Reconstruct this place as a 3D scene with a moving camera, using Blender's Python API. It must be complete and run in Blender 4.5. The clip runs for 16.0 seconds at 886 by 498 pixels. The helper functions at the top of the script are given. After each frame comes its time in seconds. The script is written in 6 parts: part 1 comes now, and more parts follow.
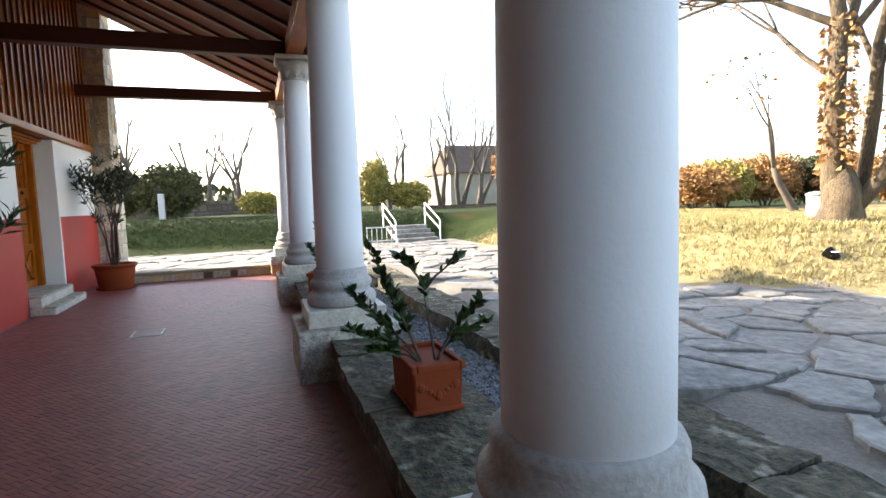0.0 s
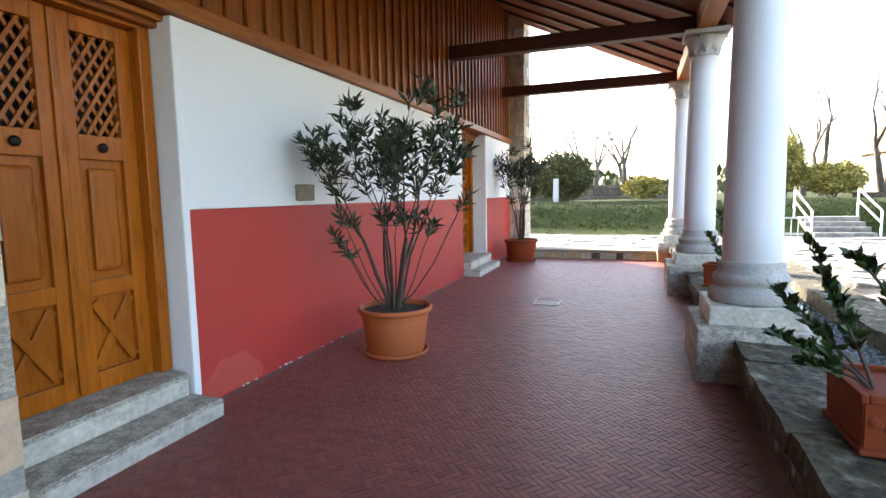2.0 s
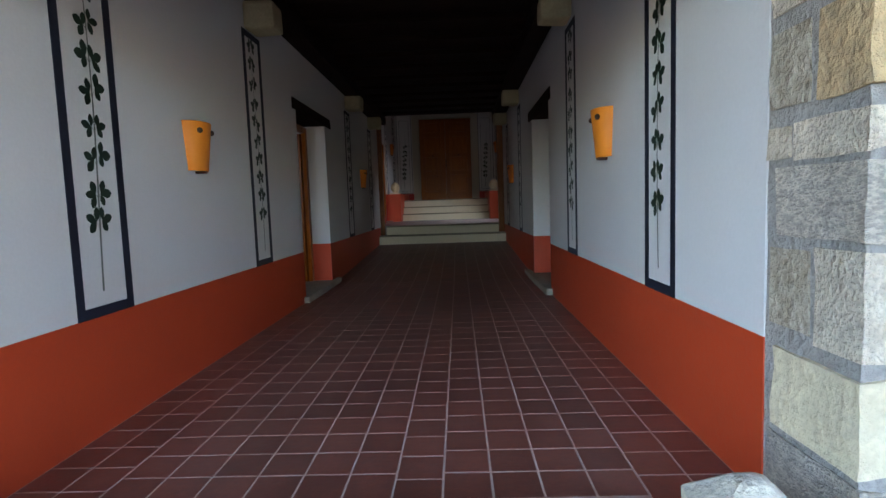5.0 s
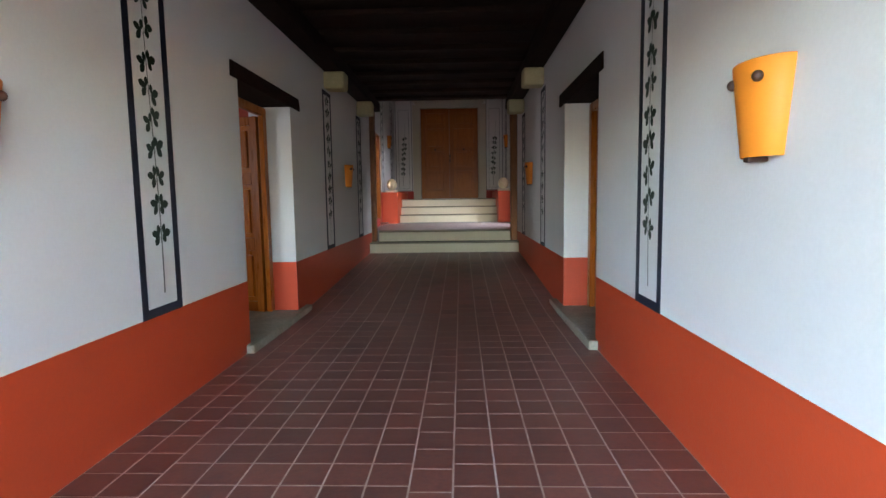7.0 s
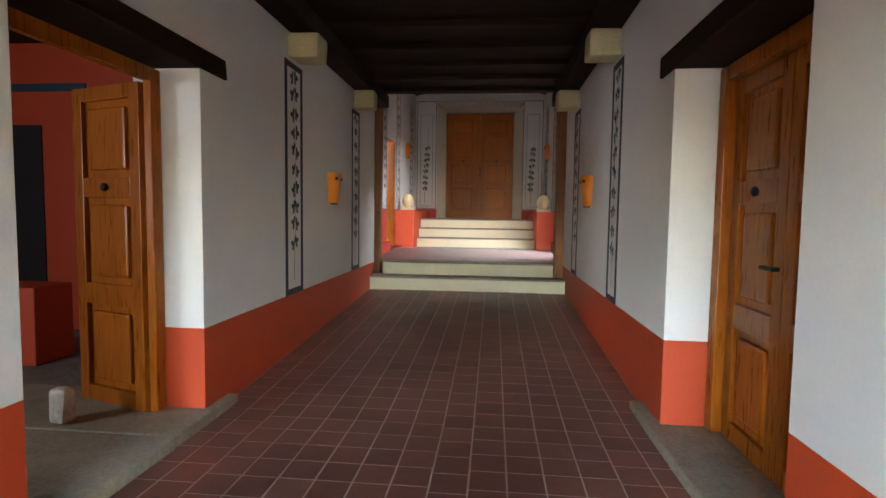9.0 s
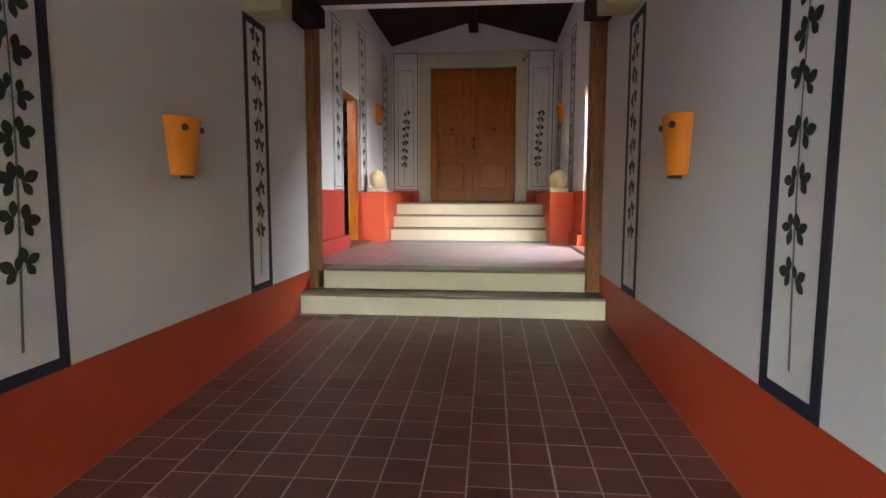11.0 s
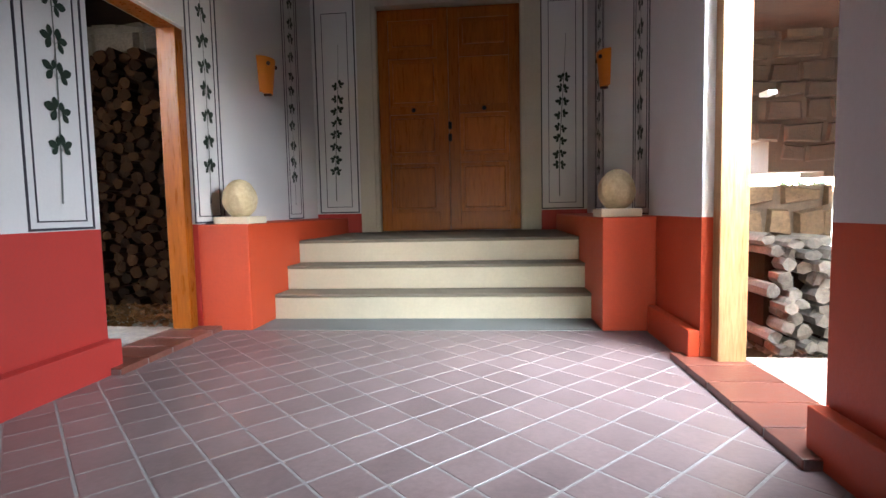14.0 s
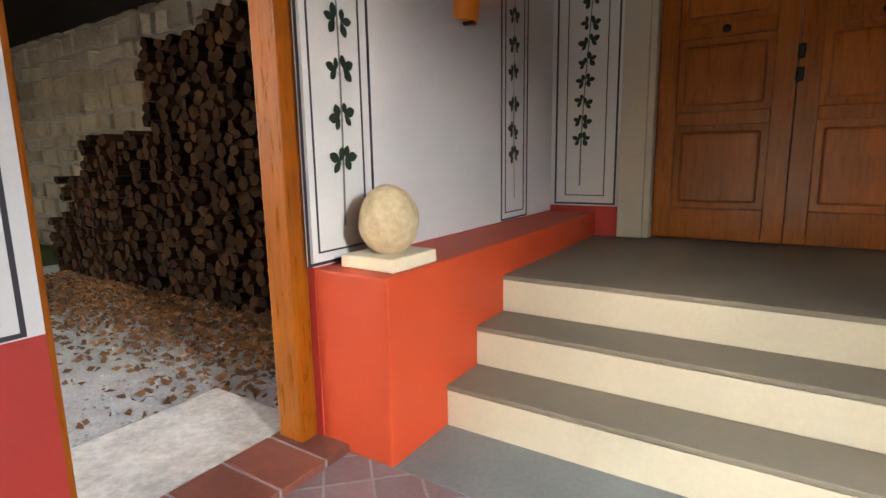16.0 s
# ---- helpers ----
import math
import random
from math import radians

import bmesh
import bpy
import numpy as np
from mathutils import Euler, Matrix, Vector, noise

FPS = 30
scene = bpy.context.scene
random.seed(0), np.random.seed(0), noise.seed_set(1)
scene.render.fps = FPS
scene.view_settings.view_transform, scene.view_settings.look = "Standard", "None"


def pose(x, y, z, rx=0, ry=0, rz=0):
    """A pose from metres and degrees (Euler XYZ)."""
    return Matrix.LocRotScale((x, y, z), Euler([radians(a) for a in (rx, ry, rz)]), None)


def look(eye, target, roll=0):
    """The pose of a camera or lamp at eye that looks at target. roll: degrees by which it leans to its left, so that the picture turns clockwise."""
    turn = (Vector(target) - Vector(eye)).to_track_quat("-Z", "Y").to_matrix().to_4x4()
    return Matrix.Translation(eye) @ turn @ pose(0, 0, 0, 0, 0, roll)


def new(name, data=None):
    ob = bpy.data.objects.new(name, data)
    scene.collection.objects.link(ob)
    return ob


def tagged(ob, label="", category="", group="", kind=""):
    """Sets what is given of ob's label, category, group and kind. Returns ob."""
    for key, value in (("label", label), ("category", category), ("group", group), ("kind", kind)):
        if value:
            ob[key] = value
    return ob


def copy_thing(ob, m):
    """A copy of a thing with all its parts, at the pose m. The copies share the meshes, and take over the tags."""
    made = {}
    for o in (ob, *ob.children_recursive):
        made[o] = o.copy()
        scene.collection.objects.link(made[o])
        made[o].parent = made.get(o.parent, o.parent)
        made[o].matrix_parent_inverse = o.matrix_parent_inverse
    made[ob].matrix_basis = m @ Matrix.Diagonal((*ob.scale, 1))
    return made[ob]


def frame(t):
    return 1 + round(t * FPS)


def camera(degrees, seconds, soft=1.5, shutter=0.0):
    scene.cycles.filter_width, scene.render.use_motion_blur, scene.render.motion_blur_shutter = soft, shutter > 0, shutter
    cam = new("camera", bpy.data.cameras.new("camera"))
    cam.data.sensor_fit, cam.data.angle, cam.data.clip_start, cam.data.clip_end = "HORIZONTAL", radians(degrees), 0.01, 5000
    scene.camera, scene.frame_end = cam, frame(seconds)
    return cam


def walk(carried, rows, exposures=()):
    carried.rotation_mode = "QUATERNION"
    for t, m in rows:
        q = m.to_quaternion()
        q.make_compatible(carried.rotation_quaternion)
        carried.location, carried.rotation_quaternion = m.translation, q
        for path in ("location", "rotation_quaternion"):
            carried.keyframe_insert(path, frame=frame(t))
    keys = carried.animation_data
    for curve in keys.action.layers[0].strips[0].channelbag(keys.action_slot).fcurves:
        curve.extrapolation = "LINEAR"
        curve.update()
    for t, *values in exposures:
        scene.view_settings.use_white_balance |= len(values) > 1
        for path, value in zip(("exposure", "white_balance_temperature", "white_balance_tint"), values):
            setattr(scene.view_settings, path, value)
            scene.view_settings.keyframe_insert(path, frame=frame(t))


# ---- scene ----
cam = camera(80.6, 16.0)
PATH = [
    (0, (0.658, -2.252, 0.812), (2.532, -2.926, 0.631), -1.8),
    (0.5, (0.693, -2.285, 0.811), (2.649, -2.647, 0.605), -1.4),
    (1, (0.688, -2.238, 0.818), (2.678, -2.26, 0.613), -1.2),
    (1.5, (0.66, -2.17, 0.825), (2.617, -1.814, 0.62), -1.5),
    (2, (0.628, -2.098, 0.819), (2.497, -1.413, 0.616), -1.1),
    (2.5, (0.587, -1.991, 0.818), (2.283, -0.953, 0.601), -0.3),
    (3, (0.535, -1.88, 0.851), (1.98, -0.519, 0.607), 0.3),
    (3.5, (0.479, -1.766, 0.848), (1.526, -0.078, 0.614), -1.4),
    (4, (0.429, -1.652, 0.829), (1.184, 0.19, 0.636), -2.6),
    (4.5, (0.336, -1.47, 0.841), (0.704, 0.486, 0.647), -3.1),
    (5, (0.364, -1.166, 0.835), (0.3, 0.826, 0.662), -2.0),
    (7.5, (0.316, 1.05, 1.03), (0.247, 3.039, 0.833), -0.0),
    (8, (0.345, 1.588, 1.062), (0.287, 3.579, 0.876), 1.3),
    (8.5, (0.351, 2.204, 1.068), (0.303, 4.197, 0.913), 0.7),
    (9, (0.367, 2.814, 1.07), (0.178, 4.801, 0.936), 0.8),
    (11.5, (0.359, 6.169, 1.048), (0.194, 8.152, 0.846), -0.3),
    (12, (0.378, 6.847, 1.072), (0.275, 8.835, 0.876), -0.5),
    (12.5, (0.448, 7.609, 1.097), (0.333, 9.595, 0.889), -0.2),
    (13, (0.502, 8.302, 1.131), (0.369, 10.29, 0.962), 1.8),
    (13.5, (0.503, 9.088, 1.185), (0.332, 11.075, 1.035), 1.5),
    (14, (0.509, 9.776, 1.209), (0.314, 11.761, 1.061), -1.2),
    (14.5, (0.448, 10.448, 1.272), (0.281, 12.427, 1.04), -0.1),
    (15, (0.378, 10.964, 1.423), (0.05, 12.917, 1.144), -0.1),
    (15.5, (0.219, 11.452, 1.558), (-0.424, 13.322, 1.259), 0.8),
    (16, (-0.036, 11.871, 1.572), (-1.104, 13.527, 1.231), -1.0),
]
EXPOSURES = [(0.0, 2.4, 6800, 12), (1.5, 2.9, 6700, 13), (2.5, 3.15, 6700, 13), (3.5, 3.2, 6600, 13), (4.0, 3.25, 6750, 13), (4.5, 3.35, 6500, 13), (5.0, 3.85, 6050, 13), (7.5, 5.65, 6300, 12), (8.5, 5.95, 6500, 12),
             (9.0, 6.1, 6800, 13), (11.5, 6.3, 6800, 13), (12.5, 6.25, 6600, 12), (13.5, 5.85, 6100, 11), (14.5, 6.1, 6500, 11), (15.0, 6.05, 7100, 12), (15.5, 6.2, 7000, 12), (16.0, 6.1, 6900, 12)]
walk(cam, [(t, look(eye, target, roll)) for t, eye, target, roll in PATH], EXPOSURES)

# ---------------------------------------------------------------- light
SUN_AZ, SUN_EL = 50.0, 23.0          # degrees from +x towards +y, and above the horizon
world = bpy.data.worlds.new("world")
scene.world = world
world.use_nodes = True
wn = world.node_tree
sky = wn.nodes.new("ShaderNodeTexSky")
sky.sky_type, sky.sun_disc = "NISHITA", False
sky.sun_elevation, sky.sun_rotation = radians(SUN_EL), radians(90 - SUN_AZ)
sky.air_density, sky.dust_density, sky.ozone_density = 1.0, 2.0, 1.0
wn.links.new(sky.outputs[0], wn.nodes["Background"].inputs[0])
wn.nodes["Background"].inputs[1].default_value = 0.15
sun_data = bpy.data.lights.new("sun", "SUN")
sun_data.energy, sun_data.angle, sun_data.color = 4.0, radians(0.6), (1.0, 0.93, 0.82)
sun = new("sun", sun_data)
sun.matrix_world = look((0, 0, 0), (-math.cos(radians(SUN_AZ)) * math.cos(radians(SUN_EL)),
                                    -math.sin(radians(SUN_AZ)) * math.cos(radians(SUN_EL)), -math.sin(radians(SUN_EL))))



def opening_lamp(name, watts, sx, sy, m, spread=180.0):
    """Sky light that falls in through an opening."""
    d = bpy.data.lights.new(name, "AREA")
    d.shape, d.size, d.size_y, d.energy, d.color = "RECTANGLE", sx, sy, watts, (0.84, 0.92, 1.0)
    d.spread = radians(spread)
    new(name, d).matrix_world = m


opening_lamp("entrance_skylight", 0.4, 2.6, 2.6, look((0, 0.3, 1.2), (0, 5, 1.1)))
opening_lamp("doorway_skylight", 2.4, 0.25, 0.95, look((1.9, 12.07, 2.44), (0.55, 12.5, 0.5)), 112.0)
opening_lamp("room_window_skylight", 1.6, 1.4, 1.4, look((-5.15, 2.4, 1.4), (-2, 5.5, 1.0)))

# ---------------------------------------------------------------- materials


def material(name, color, rough=0.7, var=0.15, scale=3.0, fine=40.0, bump=0.15, metal=0.0, color2=None, stretch=(1, 1, 1), spec=0.4,
             island=0.0, random_tone=0.0, stain=None, deep=0.01, sharp=0.14):
    """A procedural surface: base colour varied at two scales, with fine relief."""
    m = bpy.data.materials.new(name)
    m.use_nodes = True
    n, l = m.node_tree.nodes, m.node_tree.links
    b = n["Principled BSDF"]
    b.inputs["Roughness"].default_value, b.inputs["Metallic"].default_value = rough, metal
    b.inputs["Specular IOR Level"].default_value = spec
    co = n.new("ShaderNodeNewGeometry")
    mp = n.new("ShaderNodeMapping")
    mp.inputs["Scale"].default_value = stretch
    l.new(co.outputs["Position"], mp.inputs["Vector"])
    big, small = n.new("ShaderNodeTexNoise"), n.new("ShaderNodeTexNoise")
    for t, s, d in ((big, scale, 5), (small, fine, 4)):
        t.inputs["Scale"].default_value, t.inputs["Detail"].default_value, t.inputs["Roughness"].default_value = s, d, 0.6
        l.new(mp.outputs[0], t.inputs["Vector"])
    c2 = color2 or tuple(c * 0.6 for c in color)
    ramp = n.new("ShaderNodeValToRGB")
    ramp.color_ramp.elements[0].position, ramp.color_ramp.elements[1].position = 0.5 - sharp, 0.5 + sharp
    ramp.color_ramp.elements[0].color, ramp.color_ramp.elements[1].color = (*c2, 1), (*color, 1)
    mixn = n.new("ShaderNodeMath")
    mixn.operation = "ADD"
    half = n.new("ShaderNodeMath")
    half.operation = "MULTIPLY"
    half.inputs[1].default_value = 0.5
    l.new(big.outputs[0], mixn.inputs[0])
    l.new(small.outputs[0], mixn.inputs[1])
    l.new(mixn.outputs[0], half.inputs[0])
    l.new(half.outputs[0], ramp.inputs[0])
    mix = n.new("ShaderNodeMix")
    mix.data_type = "RGBA"
    mix.inputs[0].default_value = min(1.0, var * 4)
    mix.inputs[6].default_value = (*color, 1)
    l.new(ramp.outputs[0], mix.inputs[7])
    out = mix.outputs[2]
    if island or random_tone:
        hsv = n.new("ShaderNodeHueSaturation")
        add = n.new("ShaderNodeMapRange")
        if island:
            l.new(co.outputs["Random Per Island"], add.inputs[0])
        else:
            oi = n.new("ShaderNodeObjectInfo")
            l.new(oi.outputs["Random"], add.inputs[0])
        k = island or random_tone
        add.inputs[3].default_value, add.inputs[4].default_value = 1 - k, 1 + k
        l.new(add.outputs[0], hsv.inputs["Value"])
        l.new(out, hsv.inputs["Color"])
        out = hsv.outputs[0]
    if stain:
        st = n.new("ShaderNodeTexNoise")
        st.inputs["Scale"].default_value, st.inputs["Detail"].default_value = stain[1], 8
        l.new(co.outputs["Position"], st.inputs["Vector"])
        rs = n.new("ShaderNodeValToRGB")
        rs.color_ramp.elements[0].position, rs.color_ramp.elements[1].position = stain[2], stain[2] + 0.12
        mx = n.new("ShaderNodeMix")
        mx.data_type = "RGBA"
        l.new(st.outputs[0], rs.inputs[0])
        l.new(rs.outputs[0], mx.inputs[0])
        l.new(out, mx.inputs[6])
        mx.inputs[7].default_value = (*stain[0], 1)
        out = mx.outputs[2]
    l.new(out, b.inputs["Base Color"])
    rr = n.new("ShaderNodeMapRange")
    rr.inputs[3].default_value, rr.inputs[4].default_value = max(0.05, rough - 0.12), min(1, rough + 0.12)
    l.new(small.outputs[0], rr.inputs[0])
    l.new(rr.outputs[0], b.inputs["Roughness"])
    if bump:
        bp = n.new("ShaderNodeBump")
        bp.inputs["Strength"].default_value, bp.inputs["Distance"].default_value = bump, deep
        l.new(half.outputs[0], bp.inputs["Height"])
        l.new(bp.outputs[0], b.inputs["Normal"])
    return m


WHITE = material("white_plaster", (0.76, 0.76, 0.75), 0.85, 0.06, 1.2, 60, 0.25, color2=(0.66, 0.66, 0.65))
GREYW = material("grey_white_plaster", (0.66, 0.645, 0.63), 0.85, 0.08, 1.2, 60, 0.25, color2=(0.54, 0.525, 0.51))
RED = material("red_dado_paint", (0.45, 0.036, 0.027), 0.55, 0.12, 1.4, 50, 0.2, color2=(0.30, 0.032, 0.026), stain=((0.50, 0.09, 0.06), 0.9, 0.72))
ORANGE_RED = material("orange_red_dado_paint", (0.52, 0.062, 0.018), 0.5, 0.12, 1.5, 50, 0.2, color2=(0.40, 0.045, 0.014))
NAVY = material("dark_blue_paint", (0.012, 0.015, 0.03), 0.6, 0.1, 4, 60, 0.1)
STEMPAINT = material("grey_green_stem_paint", (0.16, 0.17, 0.15), 0.6, 0.2, 6, 60, 0.05)
LEAFPAINT = material("green_black_paint", (0.012, 0.03, 0.016), 0.6, 0.2, 6, 60, 0.05)
LINE = material("thin_dark_line_paint", (0.035, 0.03, 0.04), 0.6, 0.1, 4, 60, 0.05)
WOOD = material("varnished_larch", (0.42, 0.118, 0.009), 0.3, 0.24, 2.0, 12, 0.12, color2=(0.19, 0.045, 0.003), stretch=(4, 4, 0.45), random_tone=0.14, spec=0.2, sharp=0.2)
WOODX = material("varnished_larch_lying", (0.35, 0.112, 0.012), 0.42, 0.24, 2.2, 18, 0.18, color2=(0.16, 0.036, 0.004), stretch=(0.5, 6, 6), random_tone=0.1, spec=0.22)
BOARD = material("stained_boarding", (0.30, 0.090, 0.009), 0.42, 0.24, 2.0, 16, 0.2, color2=(0.10, 0.022, 0.003), stretch=(7, 7, 0.4), random_tone=0.22, spec=0.25)
# paler larch with dark spots, for the east doorway's jambs
PALELARCH = material("pale_spotted_larch", (0.50, 0.31, 0.15), 0.6, 0.3, 2.2, 14, 0.3, color2=(0.30, 0.14, 0.045), stretch=(6, 6, 0.5), random_tone=0.1, stain=((0.10, 0.03, 0.01), 9, 0.72))
REDWOOD = material("red_brown_timber", (0.075, 0.020, 0.009), 0.5, 0.25, 2.0, 20, 0.25, color2=(0.05, 0.013, 0.008), stretch=(4, 0.6, 4), random_tone=0.12)
DARKWOOD = material("dark_oak_timber", (0.026, 0.013, 0.007), 0.8, 0.25, 3, 22, 0.4, color2=(0.012, 0.006, 0.004), stretch=(1, 3, 3), spec=0.12)
OLDWOOD = material("old_brown_post", (0.30, 0.100, 0.022), 0.6, 0.3, 2.4, 20, 0.6, color2=(0.085, 0.034, 0.013), stretch=(7, 7, 0.5))
IRON = material("black_iron", (0.02, 0.018, 0.017), 0.5, 0.1, 5, 60, 0.1, metal=0.8)
STONE_STEP = material("cream_limestone", (0.62, 0.54, 0.39), 0.75, 0.1, 3, 50, 0.2, color2=(0.46, 0.40, 0.29))
STONE_TREAD = material("worn_grey_tread", (0.23, 0.19, 0.135), 0.7, 0.15, 3, 50, 0.2, color2=(0.16, 0.135, 0.10))
MARBLE = material("pale_marble", (0.64, 0.59, 0.50), 0.55, 0.3, 6, 30, 0.3, color2=(0.34, 0.31, 0.26))
GRANITE = material("grey_granite", (0.52, 0.47, 0.385), 0.8, 0.45, 14, 70, 1.4, color2=(0.24, 0.215, 0.17), sharp=0.08)
SILL = material("worn_sill_stone", (0.36, 0.31, 0.23), 0.75, 0.25, 3, 40, 0.5, color2=(0.20, 0.17, 0.12))
COLUMN = material("white_column_paint", (0.72, 0.72, 0.74), 0.6, 0.05, 1.5, 50, 0.25, color2=(0.62, 0.62, 0.64))
COLBASE = material("grey_stone_base", (0.46, 0.43, 0.40), 0.75, 0.25, 5, 60, 0.6, color2=(0.27, 0.25, 0.23))
CORNERSTONE = material("cream_rough_block", (0.84, 0.75, 0.60), 0.85, 0.3, 5, 60, 1.6, color2=(0.45, 0.40, 0.32))
THRESH = material("pale_threshold_stone", (0.58, 0.50, 0.36), 0.8, 0.2, 3, 50, 0.6, color2=(0.36, 0.33, 0.27))
DARKMORTAR = material("brown_mortar", (0.13, 0.10, 0.07), 0.9, 0.25, 5, 50, 1.0)
MORTAR = material("grey_mortar", (0.42, 0.395, 0.36), 0.9, 0.25, 6, 45, 1.2, color2=(0.27, 0.25, 0.225), deep=0.03)
ROCK1 = material("grey_dressed_stone", (0.61, 0.535, 0.425), 0.85, 0.4, 9, 26, 1.0, color2=(0.32, 0.265, 0.18), random_tone=0.2, deep=0.06)
ROCK2 = material("ochre_dressed_stone", (0.62, 0.44, 0.23), 0.85, 0.35, 9, 26, 1.0, color2=(0.36, 0.27, 0.16), random_tone=0.2, deep=0.055)
ROCK3 = material("cream_dressed_stone", (0.88, 0.77, 0.60), 0.85, 0.3, 16, 60, 1.0, color2=(0.56, 0.48, 0.37), random_tone=0.14, deep=0.055)
CHISEL = material("chiselled_grey_stone", (0.72, 0.65, 0.54), 0.85, 0.45, 22, 70, 1.0, color2=(0.46, 0.41, 0.34), random_tone=0.08, deep=0.05, stretch=(1, 1, 1.9), sharp=0.06)
PINKROCK = material("pinkish_ochre_stone", (0.66, 0.47, 0.31), 0.85, 0.3, 7, 30, 0.8, color2=(0.47, 0.35, 0.25), random_tone=0.1, deep=0.04)
TILE = material("red_brown_floor_tile", (0.20, 0.068, 0.045), 0.36, 0.22, 3, 40, 0.2, color2=(0.12, 0.042, 0.030), random_tone=0.2, spec=0.5)
TILE_S = material("red_brown_floor_tiles_far", (0.20, 0.068, 0.045), 0.36, 0.22, 3, 40, 0.2, color2=(0.12, 0.042, 0.030), island=0.2, spec=0.5)
VGROUT = material("white_grout", (0.34, 0.315, 0.305), 0.85, 0.2, 5, 60, 0.2)
GROUT = material("pale_grout", (0.56, 0.44, 0.37), 0.85, 0.2, 5, 60, 0.2)
VTILE = material("mauve_brick_tile", (0.235, 0.168, 0.165), 0.36, 0.25, 4, 40, 0.2, color2=(0.165, 0.118, 0.115), random_tone=0.12, spec=0.5)
BRICK = material("small_red_floor_brick", (0.265, 0.072, 0.054), 0.5, 0.28, 1.4, 50, 0.3, color2=(0.19, 0.058, 0.046), random_tone=0.2)
BRICK_S = material("small_red_floor_bricks", (0.265, 0.072, 0.054), 0.5, 0.28, 1.4, 50, 0.3, color2=(0.19, 0.058, 0.046), island=0.2)
BRICKBED = material("brick_joint", (0.29, 0.165, 0.135), 0.9, 0.2, 5, 60, 0.3)
TERRA = material("terracotta", (0.48, 0.125, 0.035), 0.65, 0.16, 4, 50, 0.2, color2=(0.36, 0.088, 0.026))
TERRA2 = material("red_terracotta", (0.21, 0.042, 0.011), 0.75, 0.2, 4, 50, 0.3, spec=0.12, color2=(0.20, 0.04, 0.018))
SOIL = material("potting_soil", (0.05, 0.035, 0.025), 0.95, 0.3, 20, 80, 1.0)
BARK = material("grey_bark", (0.14, 0.11, 0.085), 0.9, 0.35, 3, 40, 1.0, color2=(0.06, 0.047, 0.036))
BIGBARK = material("pale_old_bark", (0.17, 0.12, 0.065), 0.9, 0.4, 1.6, 22, 1.0, color2=(0.045, 0.036, 0.026), stretch=(2.5, 2.5, 0.5), deep=0.05, sharp=0.1)
STEM = material("oleander_stem", (0.095, 0.068, 0.052), 0.8, 0.25, 12, 60, 0.4, color2=(0.05, 0.036, 0.03))
LEAF = material("oleander_leaf", (0.042, 0.062, 0.028), 0.42, 0.2, 5, 30, 0.1, color2=(0.022, 0.034, 0.016), island=0.45)
LEAF2 = material("glossy_green_leaf", (0.032, 0.062, 0.015), 0.32, 0.2, 5, 30, 0.1, color2=(0.025, 0.045, 0.014), island=0.4)
HEDGE = material("hedge_leaf", (0.095, 0.095, 0.026), 0.6, 0.3, 1.2, 30, 0.1, color2=(0.03, 0.036, 0.013), island=0.5)
YELLOW = material("yellow_autumn_leaf", (0.36, 0.28, 0.06), 0.6, 0.3, 1.2, 30, 0.1, color2=(0.20, 0.18, 0.04), island=0.4)
RUST = material("rust_autumn_leaf", (0.40, 0.20, 0.06), 0.6, 0.3, 1.2, 30, 0.1, color2=(0.22, 0.12, 0.04), island=0.4)
GRASS = material("lawn_grass", (0.034, 0.047, 0.008), 0.95, 0.35, 0.6, 25, 1.0, color2=(0.016, 0.025, 0.004), stain=((0.075, 0.036, 0.016), 0.5, 0.62), spec=0.1)
DRY = material("dry_grass", (0.34, 0.255, 0.115), 0.9, 0.4, 1.6, 18, 1.0, color2=(0.16, 0.135, 0.05), deep=0.05)
STRAW = material("dry_grass_blade", (0.42, 0.33, 0.16), 0.8, 0.3, 0.9, 30, 0.1, color2=(0.22, 0.20, 0.07), island=0.45)
BLADE = material("green_grass_blade", (0.055, 0.078, 0.014), 0.8, 0.35, 0.7, 30, 0.1, color2=(0.022, 0.034, 0.007), island=0.5, stain=((0.075, 0.036, 0.016), 0.5, 0.62))
LOGPALE = material("pale_split_log", (0.19, 0.17, 0.145), 0.85, 0.3, 8, 50, 0.5, color2=(0.09, 0.08, 0.065), random_tone=0.25)
FLAG = material("pale_flagstone", (0.31, 0.285, 0.245), 0.78, 0.4, 2.2, 11, 1.0, color2=(0.11, 0.10, 0.086), random_tone=0.12, deep=0.03)
FLAG_S = material("pale_flagstones_far", (0.31, 0.285, 0.245), 0.78, 0.4, 2.2, 11, 1.0, color2=(0.11, 0.10, 0.086), island=0.12, deep=0.03)
SANDJOINT = material("sandy_joint", (0.25, 0.215, 0.17), 0.95, 0.4, 2, 30, 1.0, color2=(0.13, 0.113, 0.088), deep=0.03)
SLAB = material("mossy_wall_slab", (0.115, 0.094, 0.052), 0.9, 0.4, 6, 26, 1.0, color2=(0.026, 0.024, 0.013), stain=((0.25, 0.22, 0.155), 8, 0.57), deep=0.05, sharp=0.1)
GRAVEL = material("grey_gravel", (0.23, 0.225, 0.22), 0.9, 0.3, 8, 60, 0.8, color2=(0.075, 0.075, 0.077), island=0.75)
CGRAVEL = material("pale_court_gravel", (0.44, 0.42, 0.38), 0.9, 0.3, 8, 60, 0.8, color2=(0.24, 0.225, 0.20), island=0.4)
PATCH = material("lighter_red_patch", (0.52, 0.075, 0.05), 0.55, 0.12, 3, 50, 0.2)
